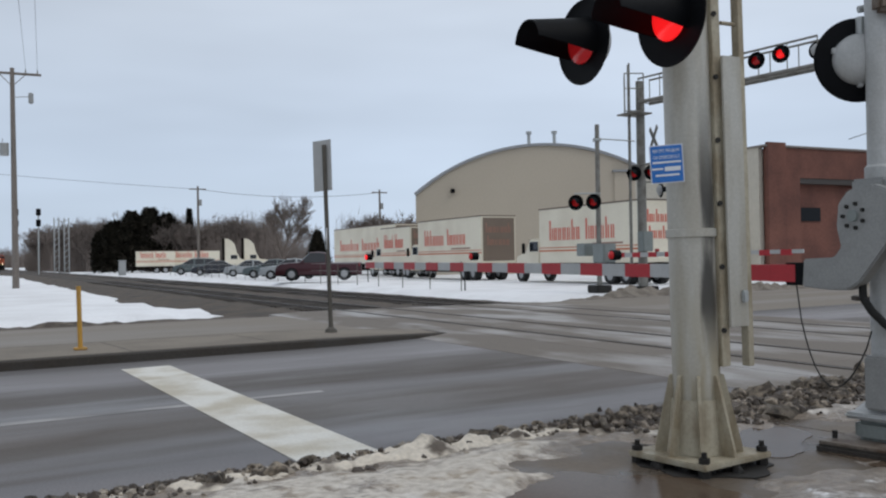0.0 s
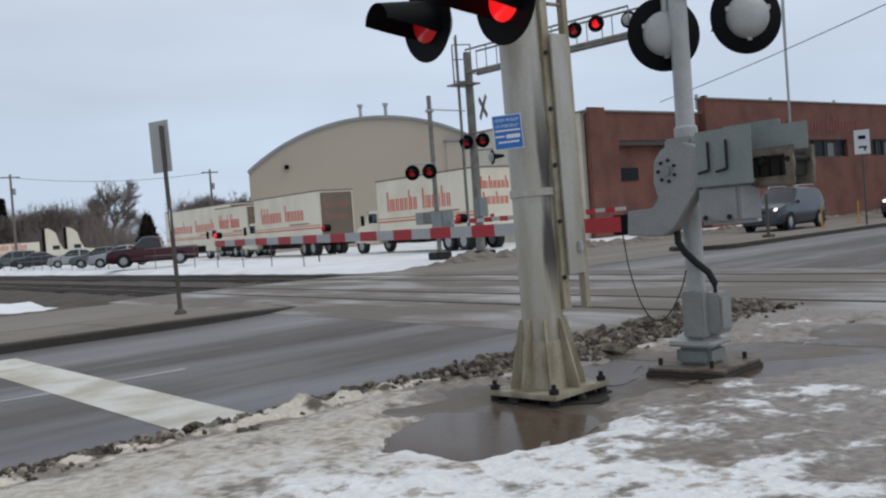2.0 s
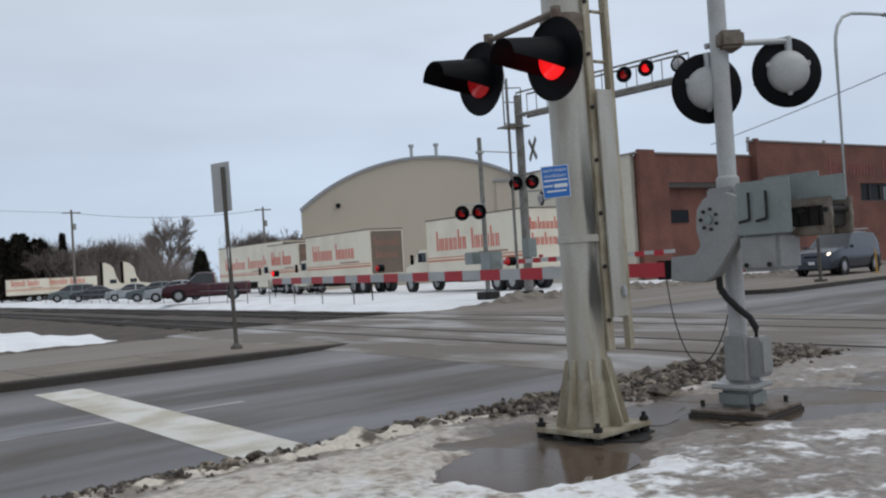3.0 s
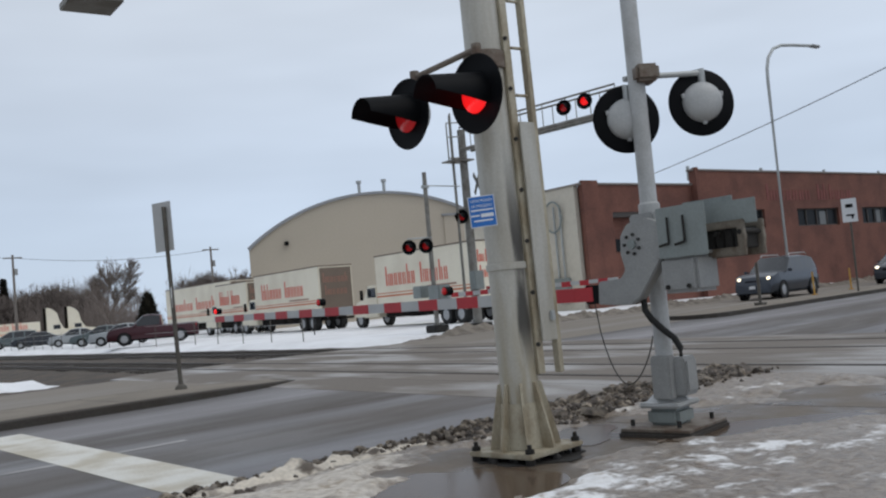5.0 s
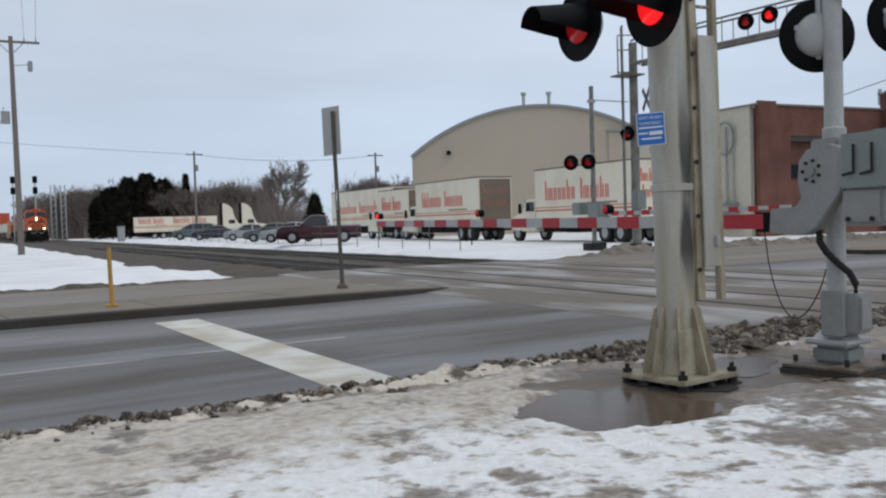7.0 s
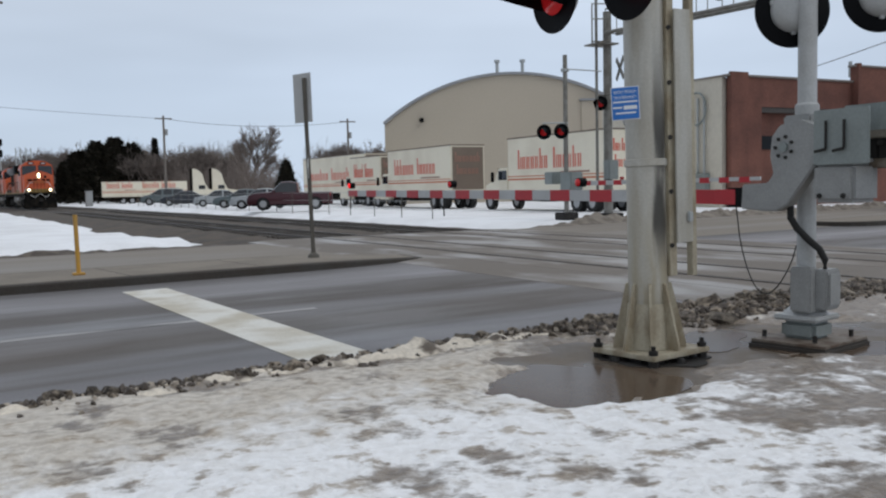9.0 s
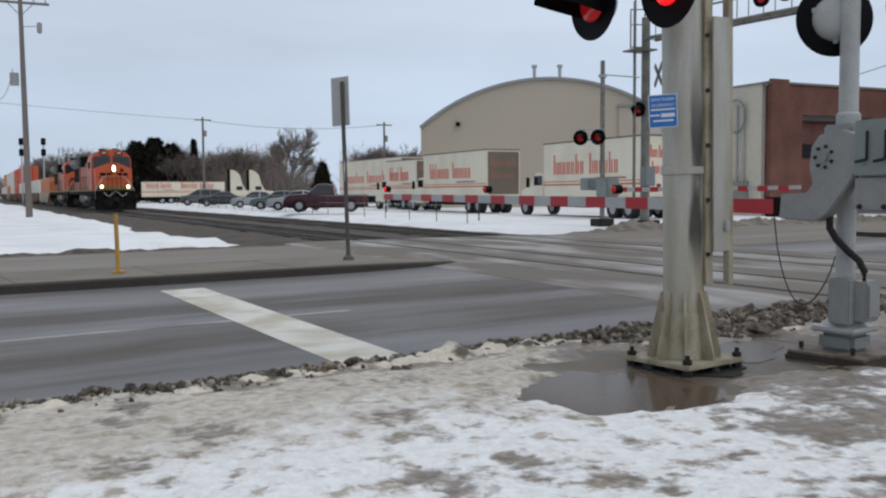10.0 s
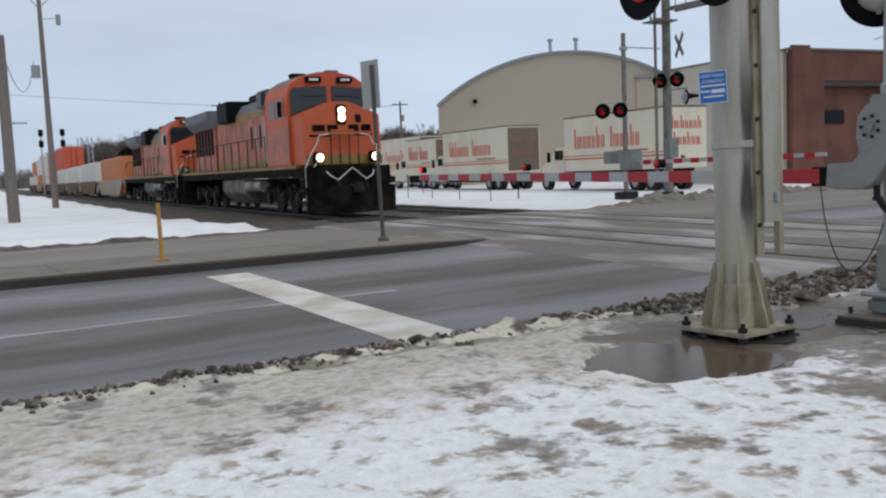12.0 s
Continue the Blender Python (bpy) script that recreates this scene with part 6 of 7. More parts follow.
            wheel_y(t, (l * fx, s * (w / 2 - 0.09), r), r, 0.23)
    part("grille", box(NB(), (l * 0.485, 0, h * 0.42), (0.10, w * 0.40, 0.16), None, 0.03), M_DARK, t)
    part("bumper", box(NB(), (l * 0.487, 0, low + 0.14), (0.10, w * 0.80, 0.2), None, 0.05), M_DARK if style != "sedan" else paint, t)
    part("plate", box(NB(), (l * 0.513, 0, h * 0.30), (0.012, 0.3, 0.14)), M_SIGNWHITE, t)
    return t


def wheel_y(parent, c, r, w):
    m = Matrix.Translation(c) @ pose(0, 0, 0, 90, 0, 0)
    t = part("wheel", spin(NB(), [(r * 0.62, -w / 2), (r * 0.94, -w / 2), (r, -w / 2 + 0.03), (r, w / 2 - 0.03), (r * 0.94, w / 2), (r * 0.62, w / 2)], m, 28), M_RUBBER, parent, "", True)
    rim = spin(NB(), [(0.0, -w / 2 + 0.02), (r * 0.2, -w / 2), (r * 0.64, -w / 2 + 0.03), (r * 0.64, w / 2 - 0.03), (r * 0.2, w / 2), (0.0, w / 2 - 0.02)], m, 14)
    part("rim", rim, M_RIM, t, "", True)


for x in (26.9, 29.4):
    tractor(x, 118.0, -12, 4.61)

car(40.4, 25.9, 188, M_SUVPAINT, "dark blue-grey SUV waiting on the far lanes with headlights on", 5.5, 2.15, 2.1, "suv", lamps=True)
car(54.6, 26.4, 188, M_BLACKPAINT, "black minivan waiting behind the SUV with headlights on", 5.6, 2.15, 2.0, "van", lamps=True)
car(19.05, 57.3, 158, M_MAROON, "maroon pickup truck parked behind the fence", 5.6, 1.95, 1.85, "pickup", 0.3, cat="pickup")
car(19.68, 66.0, 160, M_SILVER, "silver parked car behind the fence", 4.6, 1.8, 1.5, "sedan", 0.25)
car(19.91, 72.0, 160, M_TEAL, "grey-green parked car behind the fence", 4.6, 1.8, 1.5, "sedan", 0.25)
car(20.43, 82.0, 165, M_SILVER, "silver hatchback parked in the yard", 4.3, 1.75, 1.5, "sedan", 0.25)
car(19.88, 94.0, 165, M_BLACKPAINT, "black car parked in the yard", 4.5, 1.8, 1.5, "sedan", 0.25)
car(19.81, 104.0, 165, M_TEAL, "dark green-grey van parked in the yard", 4.8, 1.9, 1.8, "van", 0.25)
car(-5.0, 66.0, 200, M_BLACKPAINT, "dark car parked beside the shed", 4.5, 1.8, 1.5, "sedan", 0.1)

fence = thing("wire_fence", pose(0, 0, 0.05), "low wire fence with thin steel posts in the snow", "fence")
fpts = [(18.4 - 0.02 * k, 35.5 + 3.2 * k) for k in range(24)]
for x, y in fpts:
    part("post", rod(NB(), (x, y, 0), (x, y, 1.35), 0.022, seg=6), M_POST, fence)
for z in (0.45, 0.85, 1.3):
    part("wire", pipe(NB(), [(x, y, z) for x, y in fpts], 0.008, 4), M_GALV, fence)

shed = thing("equipment_shed", pose(-3.55, 43.5, 0.0), "pale metal trackside equipment shed with a door", "shed")
part("body", box(NB(), (0, 0, 1.5), (2.6, 3.4, 3.0), None, 0.03), M_SHED, shed)
part("roof", prism(NB(), [(-1.42, 3.0), (-1.42, 3.08), (0, 3.5), (1.42, 3.08), (1.42, 3.0)], -1.85, 1.85, "y"), M_SHED, shed, "shallow gabled roof")
d = part("door", box(NB(), (-0.1, -1.72, 1.45), (1.35, 0.06, 2.5), None, 0.01), M_SHED, shed)
part("frame", box(NB(), (-0.1, -1.70, 1.5), (1.5, 0.05, 2.7), None, 0.01), M_SIGNBACK, shed)
part("notice", box(NB(), (-0.1, -1.76, 2.0), (0.6, 0.02, 0.8)), M_SIGNBACK, d)
part("handle", box(NB(), (0.42, -1.77, 1.3), (0.05, 0.06, 0.16)), M_DARK, d)

# railway signals far along the line
for x, y in ((2.4, 164.0), (5.7, 163.0)):
    s_ = thing("railway_signal", pose(x, y, 0), "distant railway signal with two black heads on a mast", "railway signal", "railway signals")
    part("mast", rod(NB(), (0, 0, 0), (0, 0, 10.9), 0.12, seg=8), M_GALV, s_)
    for z in (8.5, 10.3):
        part("signal_head", box(NB(), (0, -0.2, z), (0.75, 0.3, 1.15), None, 0.08), M_DARK, s_)
for x in (9.3, 11.0):
    s_ = thing("steel_column", pose(x, 180.0, 0), "pale steel column of a distant signal gantry", "column", "gantry columns")
    bm = NB()
    for dx in (-0.4, 0.4):
        rod(bm, (dx, 0, 0), (dx, 0, 10.2), 0.12, seg=6)
    for k in range(9):
        rod(bm, (-0.4, 0, 0.5 + 1.1 * k), (0.4, 0, 1.2 + 1.1 * k), 0.06, seg=5)
    part("lattice", bm, M_GALV, s_)
cab2 = thing("signal_cabinet", pose(13.6, 118.0, 0.1), "small pale trackside cabinet", "cabinet")
part("body", box(NB(), (0, 0, 0.9), (0.8, 0.8, 1.8), None, 0.03), M_SHED, cab2)
part("cap", box(NB(), (0, 0, 1.85), (0.95, 0.95, 0.1), None, 0.02), M_SHED, cab2)

# ---- trees ----
def bare_tree(seed, height, spread, depth_max=5, first=5, low=0.6, thin=0.022):
    """Trunk and twigs of a leafless tree, as two meshes."""
    r = random.Random(seed)
    trunk, crown = NB(), NB()

    def limb(bm, a, b, r0, r1, seg):
        d = (b - a).to_track_quat("Z", "Y")
        ra = [bm.verts.new(a + d @ Vector((r0 * math.cos(6.2832 * k / seg), r0 * math.sin(6.2832 * k / seg), 0))) for k in range(seg)]
        rb = [bm.verts.new(b + d @ Vector((r1 * math.cos(6.2832 * k / seg), r1 * math.sin(6.2832 * k / seg), 0))) for k in range(seg)]
        for k in range(seg):
            bm.faces.new((ra[k], ra[(k + 1) % seg], rb[(k + 1) % seg], rb[k]))

    def grow(a, way, length, rad, level):
        bend = Vector((r.gauss(0, 0.12), r.gauss(0, 0.12), 0.06))
        b = a + (way + bend * 0.5).normalized() * length
        limb(trunk if level < 2 else crown, a, b, max(rad, thin), max(rad * 0.68, thin * 0.64), 6 if level < 2 else 3)
        if level >= depth_max:
            return
        n = r.choice((2, 3, 3, 4)) if level else first
        for k in range(n):
            out = Vector((r.gauss(0, 1), r.gauss(0, 1), r.uniform(-0.1, 0.5))).normalized()
            w = (way * r.uniform(0.75, 1.2) + out * spread * r.uniform(0.6, 1.15)).normalized()
            start = a.lerp(b, r.uniform(low, 1.0))
            grow(start, w, length * r.uniform(0.62, 0.86), rad * 0.58, level + 1)

    grow(Vector((0, 0, 0)), Vector((0, 0, 1)), height * 0.27, height * (0.02 if thin > 0.02 else 0.016), 0)
    return mesh_of("trunk", trunk, M_BARK), mesh_of("crown", crown, M_BARK)


KINDS = [bare_tree(11, 10, 0.62, 6), bare_tree(12, 10, 0.75, 6), bare_tree(13, 10, 0.9, 6), bare_tree(18, 10, 0.5, 7, 7, 0.45, 0.013)]


def plant(kind, x, y, size, turn, label="leafless brown tree in the distance"):
    tr, cr = KINDS[kind]
    t = thing("tree", pose(x, y, -0.2, 0, 0, turn), label, "tree", "leafless trees")
    t.scale = (size, size, size)
    piece("trunk", tr, t, Matrix())
    piece("crown", cr, t, Matrix())


plant(3, 34.2, 118.0, 1.3, 40, "tall leafless tree with a fine spreading crown")
rng = random.Random(9)
for k in range(40):
    plant(k % 3, rng.uniform(25, 42), rng.uniform(152, 172), rng.uniform(0.85, 1.2), rng.uniform(0, 360))
for k in range(16):
    plant(k % 3, rng.uniform(44.5, 53.0), rng.uniform(112, 120), rng.uniform(0.8, 1.05), rng.uniform(0, 360))
for k in range(44):
    y = rng.uniform(205, 245)
    plant(k % 3, rng.uniform(track_x(y) + 10.5, 30), y, rng.uniform(1.1, 1.5), rng.uniform(0, 360))
for k in range(34):
    y = rng.uniform(262, 330)
    plant(k % 3, track_x(y) + rng.uniform(7.5, 32), y, rng.uniform(1.3, 1.75), rng.uniform(0, 360))
for k in range(14):
    plant(k % 3, rng.uniform(-95, -16), rng.uniform(360, 420), rng.uniform(0.9, 1.3), rng.uniform(0, 360))

# dense undergrowth behind the yard: nobody could count its stems
rng = random.Random(21)
bm = NB()
for k in range(20000):
    zone = rng.random() * 1.28 - 0.03
    if zone < 0.45:
        x, y = rng.uniform(24, 46), rng.uniform(158, 176)
    elif zone < 0.85:
        y = rng.choice((rng.uniform(212, 250), rng.uniform(270, 335)))
        x = rng.uniform(track_x(y) + (10.0 if y < 255 else 7.5), 30)
    elif zone < 0.91:
        x, y = rng.uniform(44, 54), rng.uniform(116, 124)
    elif zone < 1.0:
        x, y = rng.uniform(30, 49), rng.uniform(146, 158)
    else:
        x, y = rng.uniform(-150, 30), rng.uniform(800, 860)
    h = (rng.uniform(4.0, 10.0) if zone < 0.85 else rng.uniform(3.5, 8.0) if zone < 1.0 else rng.uniform(8.0, 17.0)) * (1.0 + 0.4 * n2(x, y, 0.14, 61))
    a = Vector((x, y, -0.2))
    b = a + Vector((rng.gauss(0, 0.7), rng.gauss(0, 0.7), h))
    w = Vector((rng.uniform(0.025, 0.06) * (1 if zone < 1.0 else 7), 0, 0))
    v = [bm.verts.new(p) for p in (a - w, a + w, b)]
    bm.faces.new(v)
    for j in range(5):
        s = a.lerp(b, rng.uniform(0.3, 0.9))
        e = s + Vector((rng.gauss(0, 0.7), rng.gauss(0, 0.5), rng.uniform(0.3, 1.6)))
        bm.faces.new([bm.verts.new(p) for p in (s - w * 0.6, s + w * 0.6, e)])
tagged(part("thicket", bm, M_BARK), "dense brown leafless thicket behind the yard", "woods", "", "stuff")


def evergreen(x, y, w, h, seed, cone, label):
    """A conifer: trunk, and a crown of many small drooping sprays."""
    r = random.Random(seed)
    t = thing("evergreen_tree", pose(x, y, -0.2), label, "tree", "evergreen trees")
    part("trunk", rod(NB(), (0, 0, 0), (0, 0, h * 0.9), 0.22, 0.05, 7), M_BARK, t)
    bm = NB()
    for k in range(4200):
        f = r.random() ** 0.8
        z = h * (0.05 + 0.95 * f)
        edge = (1 - f) if cone else math.sqrt(max(0.0, 1 - (1.7 * f - 0.72) ** 2)) if f > 0.42 else 1.0
        a = r.uniform(0, 6.2832)
        rad = w * 0.5 * edge * (0.78 + 0.35 * noise.noise(Vector((math.cos(a) * 1.6, math.sin(a) * 1.6, z * 0.5 + seed)))) * r.uniform(0.55, 1.05)
        p = Vector((rad * math.cos(a), rad * math.sin(a), z))
        s = r.uniform(0.25, 0.7)
        o = Vector((math.cos(a), math.sin(a), r.uniform(-0.4, 0.9))).normalized() * s
        q = Vector((-math.sin(a), math.cos(a), r.uniform(-0.4, 0.4))) * s * 0.5
        bm.faces.new([bm.verts.new(u) for u in (p - q, p + q, p + o + Vector((0, 0, r.uniform(-0.2, 0.35))))])
    part("crown", bm, M_NEEDLE, t)


for k, (x, y, w, h) in enumerate(((17.0, 158, 5.5, 8.6), (19.6, 157, 6.2, 10.2), (22.4, 156, 6.0, 10.8), (25.0, 155.5, 5.6, 9.8), (15.2, 160, 4.0, 7.0))):
    evergreen(x, y, w, h, 30 + k, False, "dense dark evergreen tree in a clump")
evergreen(33.0, 100.0, 4.4, 4.8, 51, True, "small dark conical evergreen")
evergreen(28.8, 156.0, 3.0, 10.6, 52, True, "narrow dark conical evergreen")


# ---- the train ----
def side_pair(f):
    for s in (-1, 1):
        f(s)


def locomotive(label, lit, faded):
    """A wide-cab diesel locomotive; its nose points along -y, rail top at z = 0."""
    t = thing("locomotive", pose(0, 0, 0), label, "locomotive", "locomotives")
    ora = M_ORANGE
    flank = M_ORANGEFADE
    # frame, plow, pilot
    part("frame", box(NB(), (0, 11.2, 1.42), (3.0, 20.6, 0.28), None, 0.02), M_LOCOBLACK, t, "black walkway frame")
    part("sill_stripe", box(NB(), (0, 11.4, 1.60), (3.06, 19.6, 0.1), None, 0.01), M_LOCOYELLOW, t, "yellow sill stripe")
    plow = prism(NB(), [(-1.55, 0.12), (1.55, 0.12), (1.6, 0.95), (-1.6, 0.95)], 0.35, 0.45, "y")
    pl = part("plow", plow, M_LOCOBLACK, t, "black snow plow")
    bm = NB()
    v = [bm.verts.new(p) for p in ((0, -0.35, 0.12), (0, -0.12, 0.95), (1.6, 0.35, 0.95), (1.55, 0.3, 0.12), (-1.6, 0.35, 0.95), (-1.55, 0.3, 0.12))]
    bm.faces.new((v[0], v[3], v[2], v[1])), bm.faces.new((v[0], v[1], v[4], v[5]))
    part("blade", bm, M_LOCOBLACK, pl)
    part("pilot", box(NB(), (0, 0.62, 1.2), (3.0, 0.25, 0.75), None, 0.03), M_LOCOBLACK, t, "black pilot plate")
    cp = rod(NB(), (0, 0.5, 0.9), (0, -0.25, 0.9), 0.1, seg=10)
    box(cp, (0, -0.3, 0.9), (0.3, 0.28, 0.32), None, 0.04)
    part("coupler", cp, M_IRON, t, "iron coupler")
    for s in (-1, 1):
        hose = [(s * 0.5, 0.5, 1.2), (s * 0.5, 0.2, 1.0), (s * 0.42, 0.05, 0.72), (s * 0.3, 0.1, 0.6)]
        part("air_hose", pipe(NB(), hose, 0.03, 6), M_RUBBER, t)
    bm = pipe(NB(), [(-0.85, 0.45, 1.42), (-0.75, 0.3, 1.28), (-0.5, 0.28, 1.15), (0.0, 0.26, 1.52), (0.5, 0.28, 1.15), (0.75, 0.3, 1.28), (0.85, 0.45, 1.42)], 0.025, 6)
    part("uncoupling_lever", bm, M_CHROME, t, "bent pale steel lever")
    # nose: a gabled front leaning back a little
    bm = NB()
    sec = [(-1.42, 1.65), (1.42, 1.65), (1.45, 3.22), (0.95, 3.42), (0.32, 3.64), (-0.32, 3.64), (-0.95, 3.42), (-1.45, 3.22)]
    prism(bm, sec, 0.95, 2.6, "y")
    for vv in bm.verts:
        if vv.co.y < 1.0:
            vv.co.y += 0.22 * (vv.co.z - 1.65) / 1.9
            vv.co.x *= 0.97
    nose = part("nose", bm, ora, t, "bright orange short hood nose")
    part("nose_stripe", box(NB(), (0, 1.0, 1.79), (2.76, 0.2, 0.32), None, 0.02), M_LOCOYELLOW, nose)
    part("nose_door", box(NB(), (0.0, 1.03, 2.25), (0.85, 0.06, 1.0), pose(0, 0, 0), 0.02), M_ORANGE, nose)
    # emblem on the nose: dark plain shapes
    for k, (x, w, z, h) in enumerate(((-0.84, 0.44, 2.80, 0.20), (-0.34, 0.36, 2.80, 0.20), (0.42, 0.36, 2.80, 0.20), (0.88, 0.34, 2.80, 0.20), (-0.72, 0.95, 2.56, 0.06), (0.7, 0.8, 2.58, 0.05))):
        part("emblem_bar", box(NB(), (x, 1.045, z), (w, 0.03, h), pose(0, 0, 0), 0.008), M_LOCOBLACK, nose)
    hb = part("headlight_case", box(NB(), (0.0, 1.10, 3.22), (0.34, 0.12, 0.62), None, 0.03), M_LOCOBLACK, nose)
    for z in (3.34, 3.12):
        part("headlight", rod(NB(), (0.0, 1.05, z), (0.0, 1.01, z), 0.125, seg=18), M_HEAD if lit else M_TANK, hb, "lit headlight" if lit else "")
    part("vent", box(NB(), (0.62, 1.13, 3.08), (0.28, 0.06, 0.3), None, 0.03), M_LOCOBLACK, nose)
    for s in (-1, 1):
        dl = part("ditch_light_case", box(NB(), (s * 1.0, 0.72, 1.86), (0.34, 0.24, 0.34), None, 0.03), M_LOCOBLACK, t)
        part("ditch_light", rod(NB(), (s * 1.0, 0.61, 1.86), (s * 1.0, 0.57, 1.86), 0.125, seg=18), M_HEAD if lit else M_TANK, dl, "lit ditch light" if lit else "")
    # cab
    csec = [(-1.52, 1.65), (1.52, 1.65), (1.54, 3.92), (1.40, 4.28), (0.95, 4.56), (0.35, 4.68), (-0.35, 4.68), (-0.95, 4.56), (-1.40, 4.28), (-1.54, 3.92)]
    cab = part("cab", prism(NB(), csec, 2.2, 5.0, "y", bevel=0.04), ora, t, "orange crew cab")
    part("cab_side", box(NB(), (-1.525, 3.6, 2.6), (0.012, 2.75, 1.75)), flank, cab)
    part("cab_side", box(NB(), (1.525, 3.6, 2.6), (0.012, 2.75, 1.75)), flank, cab)
    part("cab_roof", prism(NB(), [(-1.36, 4.32), (-0.95, 4.575), (-0.35, 4.70), (0.35, 4.70), (0.95, 4.575), (1.36, 4.32)], 2.9, 5.05, "y"), M_LOCOGREY, cab)
    for s in (-1, 1):
        pane = [(s * 0.10, 3.66), (s * 0.75, 3.50), (s * 1.42, 3.27), (s * 1.44, 3.98), (s * 1.32, 4.16), (s * 0.10, 4.22)]
        part("windscreen", prism(NB(), pane, 2.15, 2.19, "y"), M_CARGLASS, cab, "dark windscreen pane")
        part("wiper", rod(NB(), (s * 0.2, 2.13, 3.9), (s * 1.1, 2.13, 3.86), 0.012, seg=5), M_DARK, cab)
        nb = part("number_board", box(NB(), (s * 0.58, 2.14, 4.42), (0.56, 0.16, 0.19), None, 0.02), M_DARK, cab, "black number board with a pale bar")
        part("number_bar", box(NB(), (s * 0.58, 2.055, 4.42), (0.34, 0.012, 0.075)), M_SIGNWHITE, nb)
        for y in (3.15, 4.05):
            part("side_window", box(NB(), (s * 1.53, y, 3.55), (0.03, 0.72, 0.62), None, 0.01), M_CARGLASS, cab)
        part("grab_iron", rod(NB(), (s * 1.56, 5.0, 1.8), (s * 1.56, 5.0, 3.4), 0.02, seg=6), M_CHROME, cab)
        part("mirror", box(NB(), (s * 1.66, 2.75, 3.5), (0.14, 0.05, 0.5)), M_DARK, cab)
    part("antenna", box(NB(), (0.45, 3.2, 4.76), (0.5, 0.5, 0.14), None, 0.04), M_LOCOGREY, cab)
    part("horn", box(NB(), (-0.4, 4.4, 4.76), (0.6, 0.4, 0.16), None, 0.04), M_LOCOBLACK, cab)
    # long hood in sections
    hood = part("long_hood", box(NB(), (0, 10.2, 2.75), (1.9, 10.4, 2.2), None, 0.05), flank, t, "faded orange long hood")
    part("hood_top", prism(NB(), [(-0.95, 3.84), (0.95, 3.84), (0.7, 4.25), (-0.7, 4.25)], 5.0, 15.4, "y"), M_LOCOGREY, t, "sooty grey hood roof")
    part("hood_band", box(NB(), (0, 10.2, 3.72), (1.93, 10.3, 0.26)), M_LOCOYELLOW, hood)
    part("hood_base_band", box(NB(), (0, 10.2, 1.84), (1.93, 10.3, 0.24)), M_LOCOYELLOW, hood)
    for k in range(11):
        for s in (-1, 1):
            part("hood_door", box(NB(), (s * 0.955, 5.6 + 0.92 * k, 2.78), (0.03, 0.84, 1.5), None, 0.008), flank, hood)
    for s in (-1, 1):
        for k, (y, w, h) in enumerate(((7.2, 0.32, 0.85), (7.75, 0.2, 0.85), (8.4, 0.3, 0.85), (9.1, 0.25, 0.85), (6.3, 0.1, 1.1))):
            part("emblem_bar", box(NB(), (s * 0.985, y, 2.85), (0.012, w, h)), M_DARK if k % 2 else M_TANK, hood)
    part("exhaust", box(NB(), (0, 10.6, 4.4), (0.9, 1.3, 0.45), None, 0.05), M_DARK, t, "black exhaust stack housing")
    part("blower_box", box(NB(), (0.0, 6.6, 4.15), (2.4, 1.5, 0.62), None, 0.05), M_LOCOGREY, t)
    for s in (-1, 1):
        part("blower_vent", box(NB(), (s * 1.21, 6.3, 4.15), (0.03, 0.5, 0.5)), M_DARK, t)
    part("dynamic_brake", box(NB(), (0, 12.6, 4.05), (2.7, 1.9, 0.85), None, 0.06), M_DARK, t, "black intake housing")
    rad = part("radiator", box(NB(), (0, 17.7, 2.75), (2.1, 4.6, 2.2), None, 0.04), flank, t, "faded orange radiator section")
    part("radiator_wing", prism(NB(), [(-1.05, 3.6), (1.05, 3.6), (1.42, 3.95), (1.42, 4.34), (-1.42, 4.34), (-1.42, 3.95)], 15.2, 20.4, "y", bevel=0.03), M_LOCOGREY, t, "wide grey radiator wing")
    for k in range(6):
        for s in (-1, 1):
            part("louvre", box(NB(), (s * 1.06, 16.0 + 0.7 * k, 3.0), (0.03, 0.5, 1.2)), M_LOCOBLACK, rad)
    part("rear_platform", box(NB(), (0, 21.2, 1.62), (2.9, 1.3, 0.08)), M_LOCOBLACK, t)
    part("rear_band", box(NB(), (0, 20.03, 2.2), (2.0, 0.04, 0.7)), M_LOCOYELLOW, rad)
    part("rear_pilot", box(NB(), (0, 21.75, 1.1), (2.9, 0.2, 0.9), None, 0.03), M_LOCOBLACK, t)
    # handrails with stanchions
    for s in (-1, 1):
        ys = [5.4 + 1.32 * k for k in range(12)]
        part("handrail", pipe(NB(), [(s * 1.48, y, 2.72) for y in ys] + [(s * 1.48, 20.6, 2.5), (s * 1.48, 21.4, 2.0)], 0.022, 6), M_IRON, t, "long side handrail")
        for y in ys:
            part("stanchion", rod(NB(), (s * 1.48, y, 1.6), (s * 1.48, y, 2.72), 0.022, seg=6), M_IRON, t)
        # corner steps and pale front grab rails
        st = part("step_well", box(NB(), (s * 1.32, 0.95, 1.05), (0.42, 0.5, 0.9), None, 0.02), M_LOCOBLACK, t)
        for z in (0.5, 0.85, 1.2):
            part("step", box(NB(), (s * 1.38, 0.9, z), (0.4, 0.55, 0.04)), M_IRON, st)
        part("grab_rail", pipe(NB(), [(s * 1.5, 0.66, 0.5), (s * 1.5, 0.66, 1.55), (s * 1.28, 0.74, 1.95), (s * 0.98, 0.82, 2.35), (s * 0.92, 0.84, 2.55), (s * 0.55, 0.86, 2.6)], 0.022, 8), M_CHROME, t, "pale bent front handrail", True)
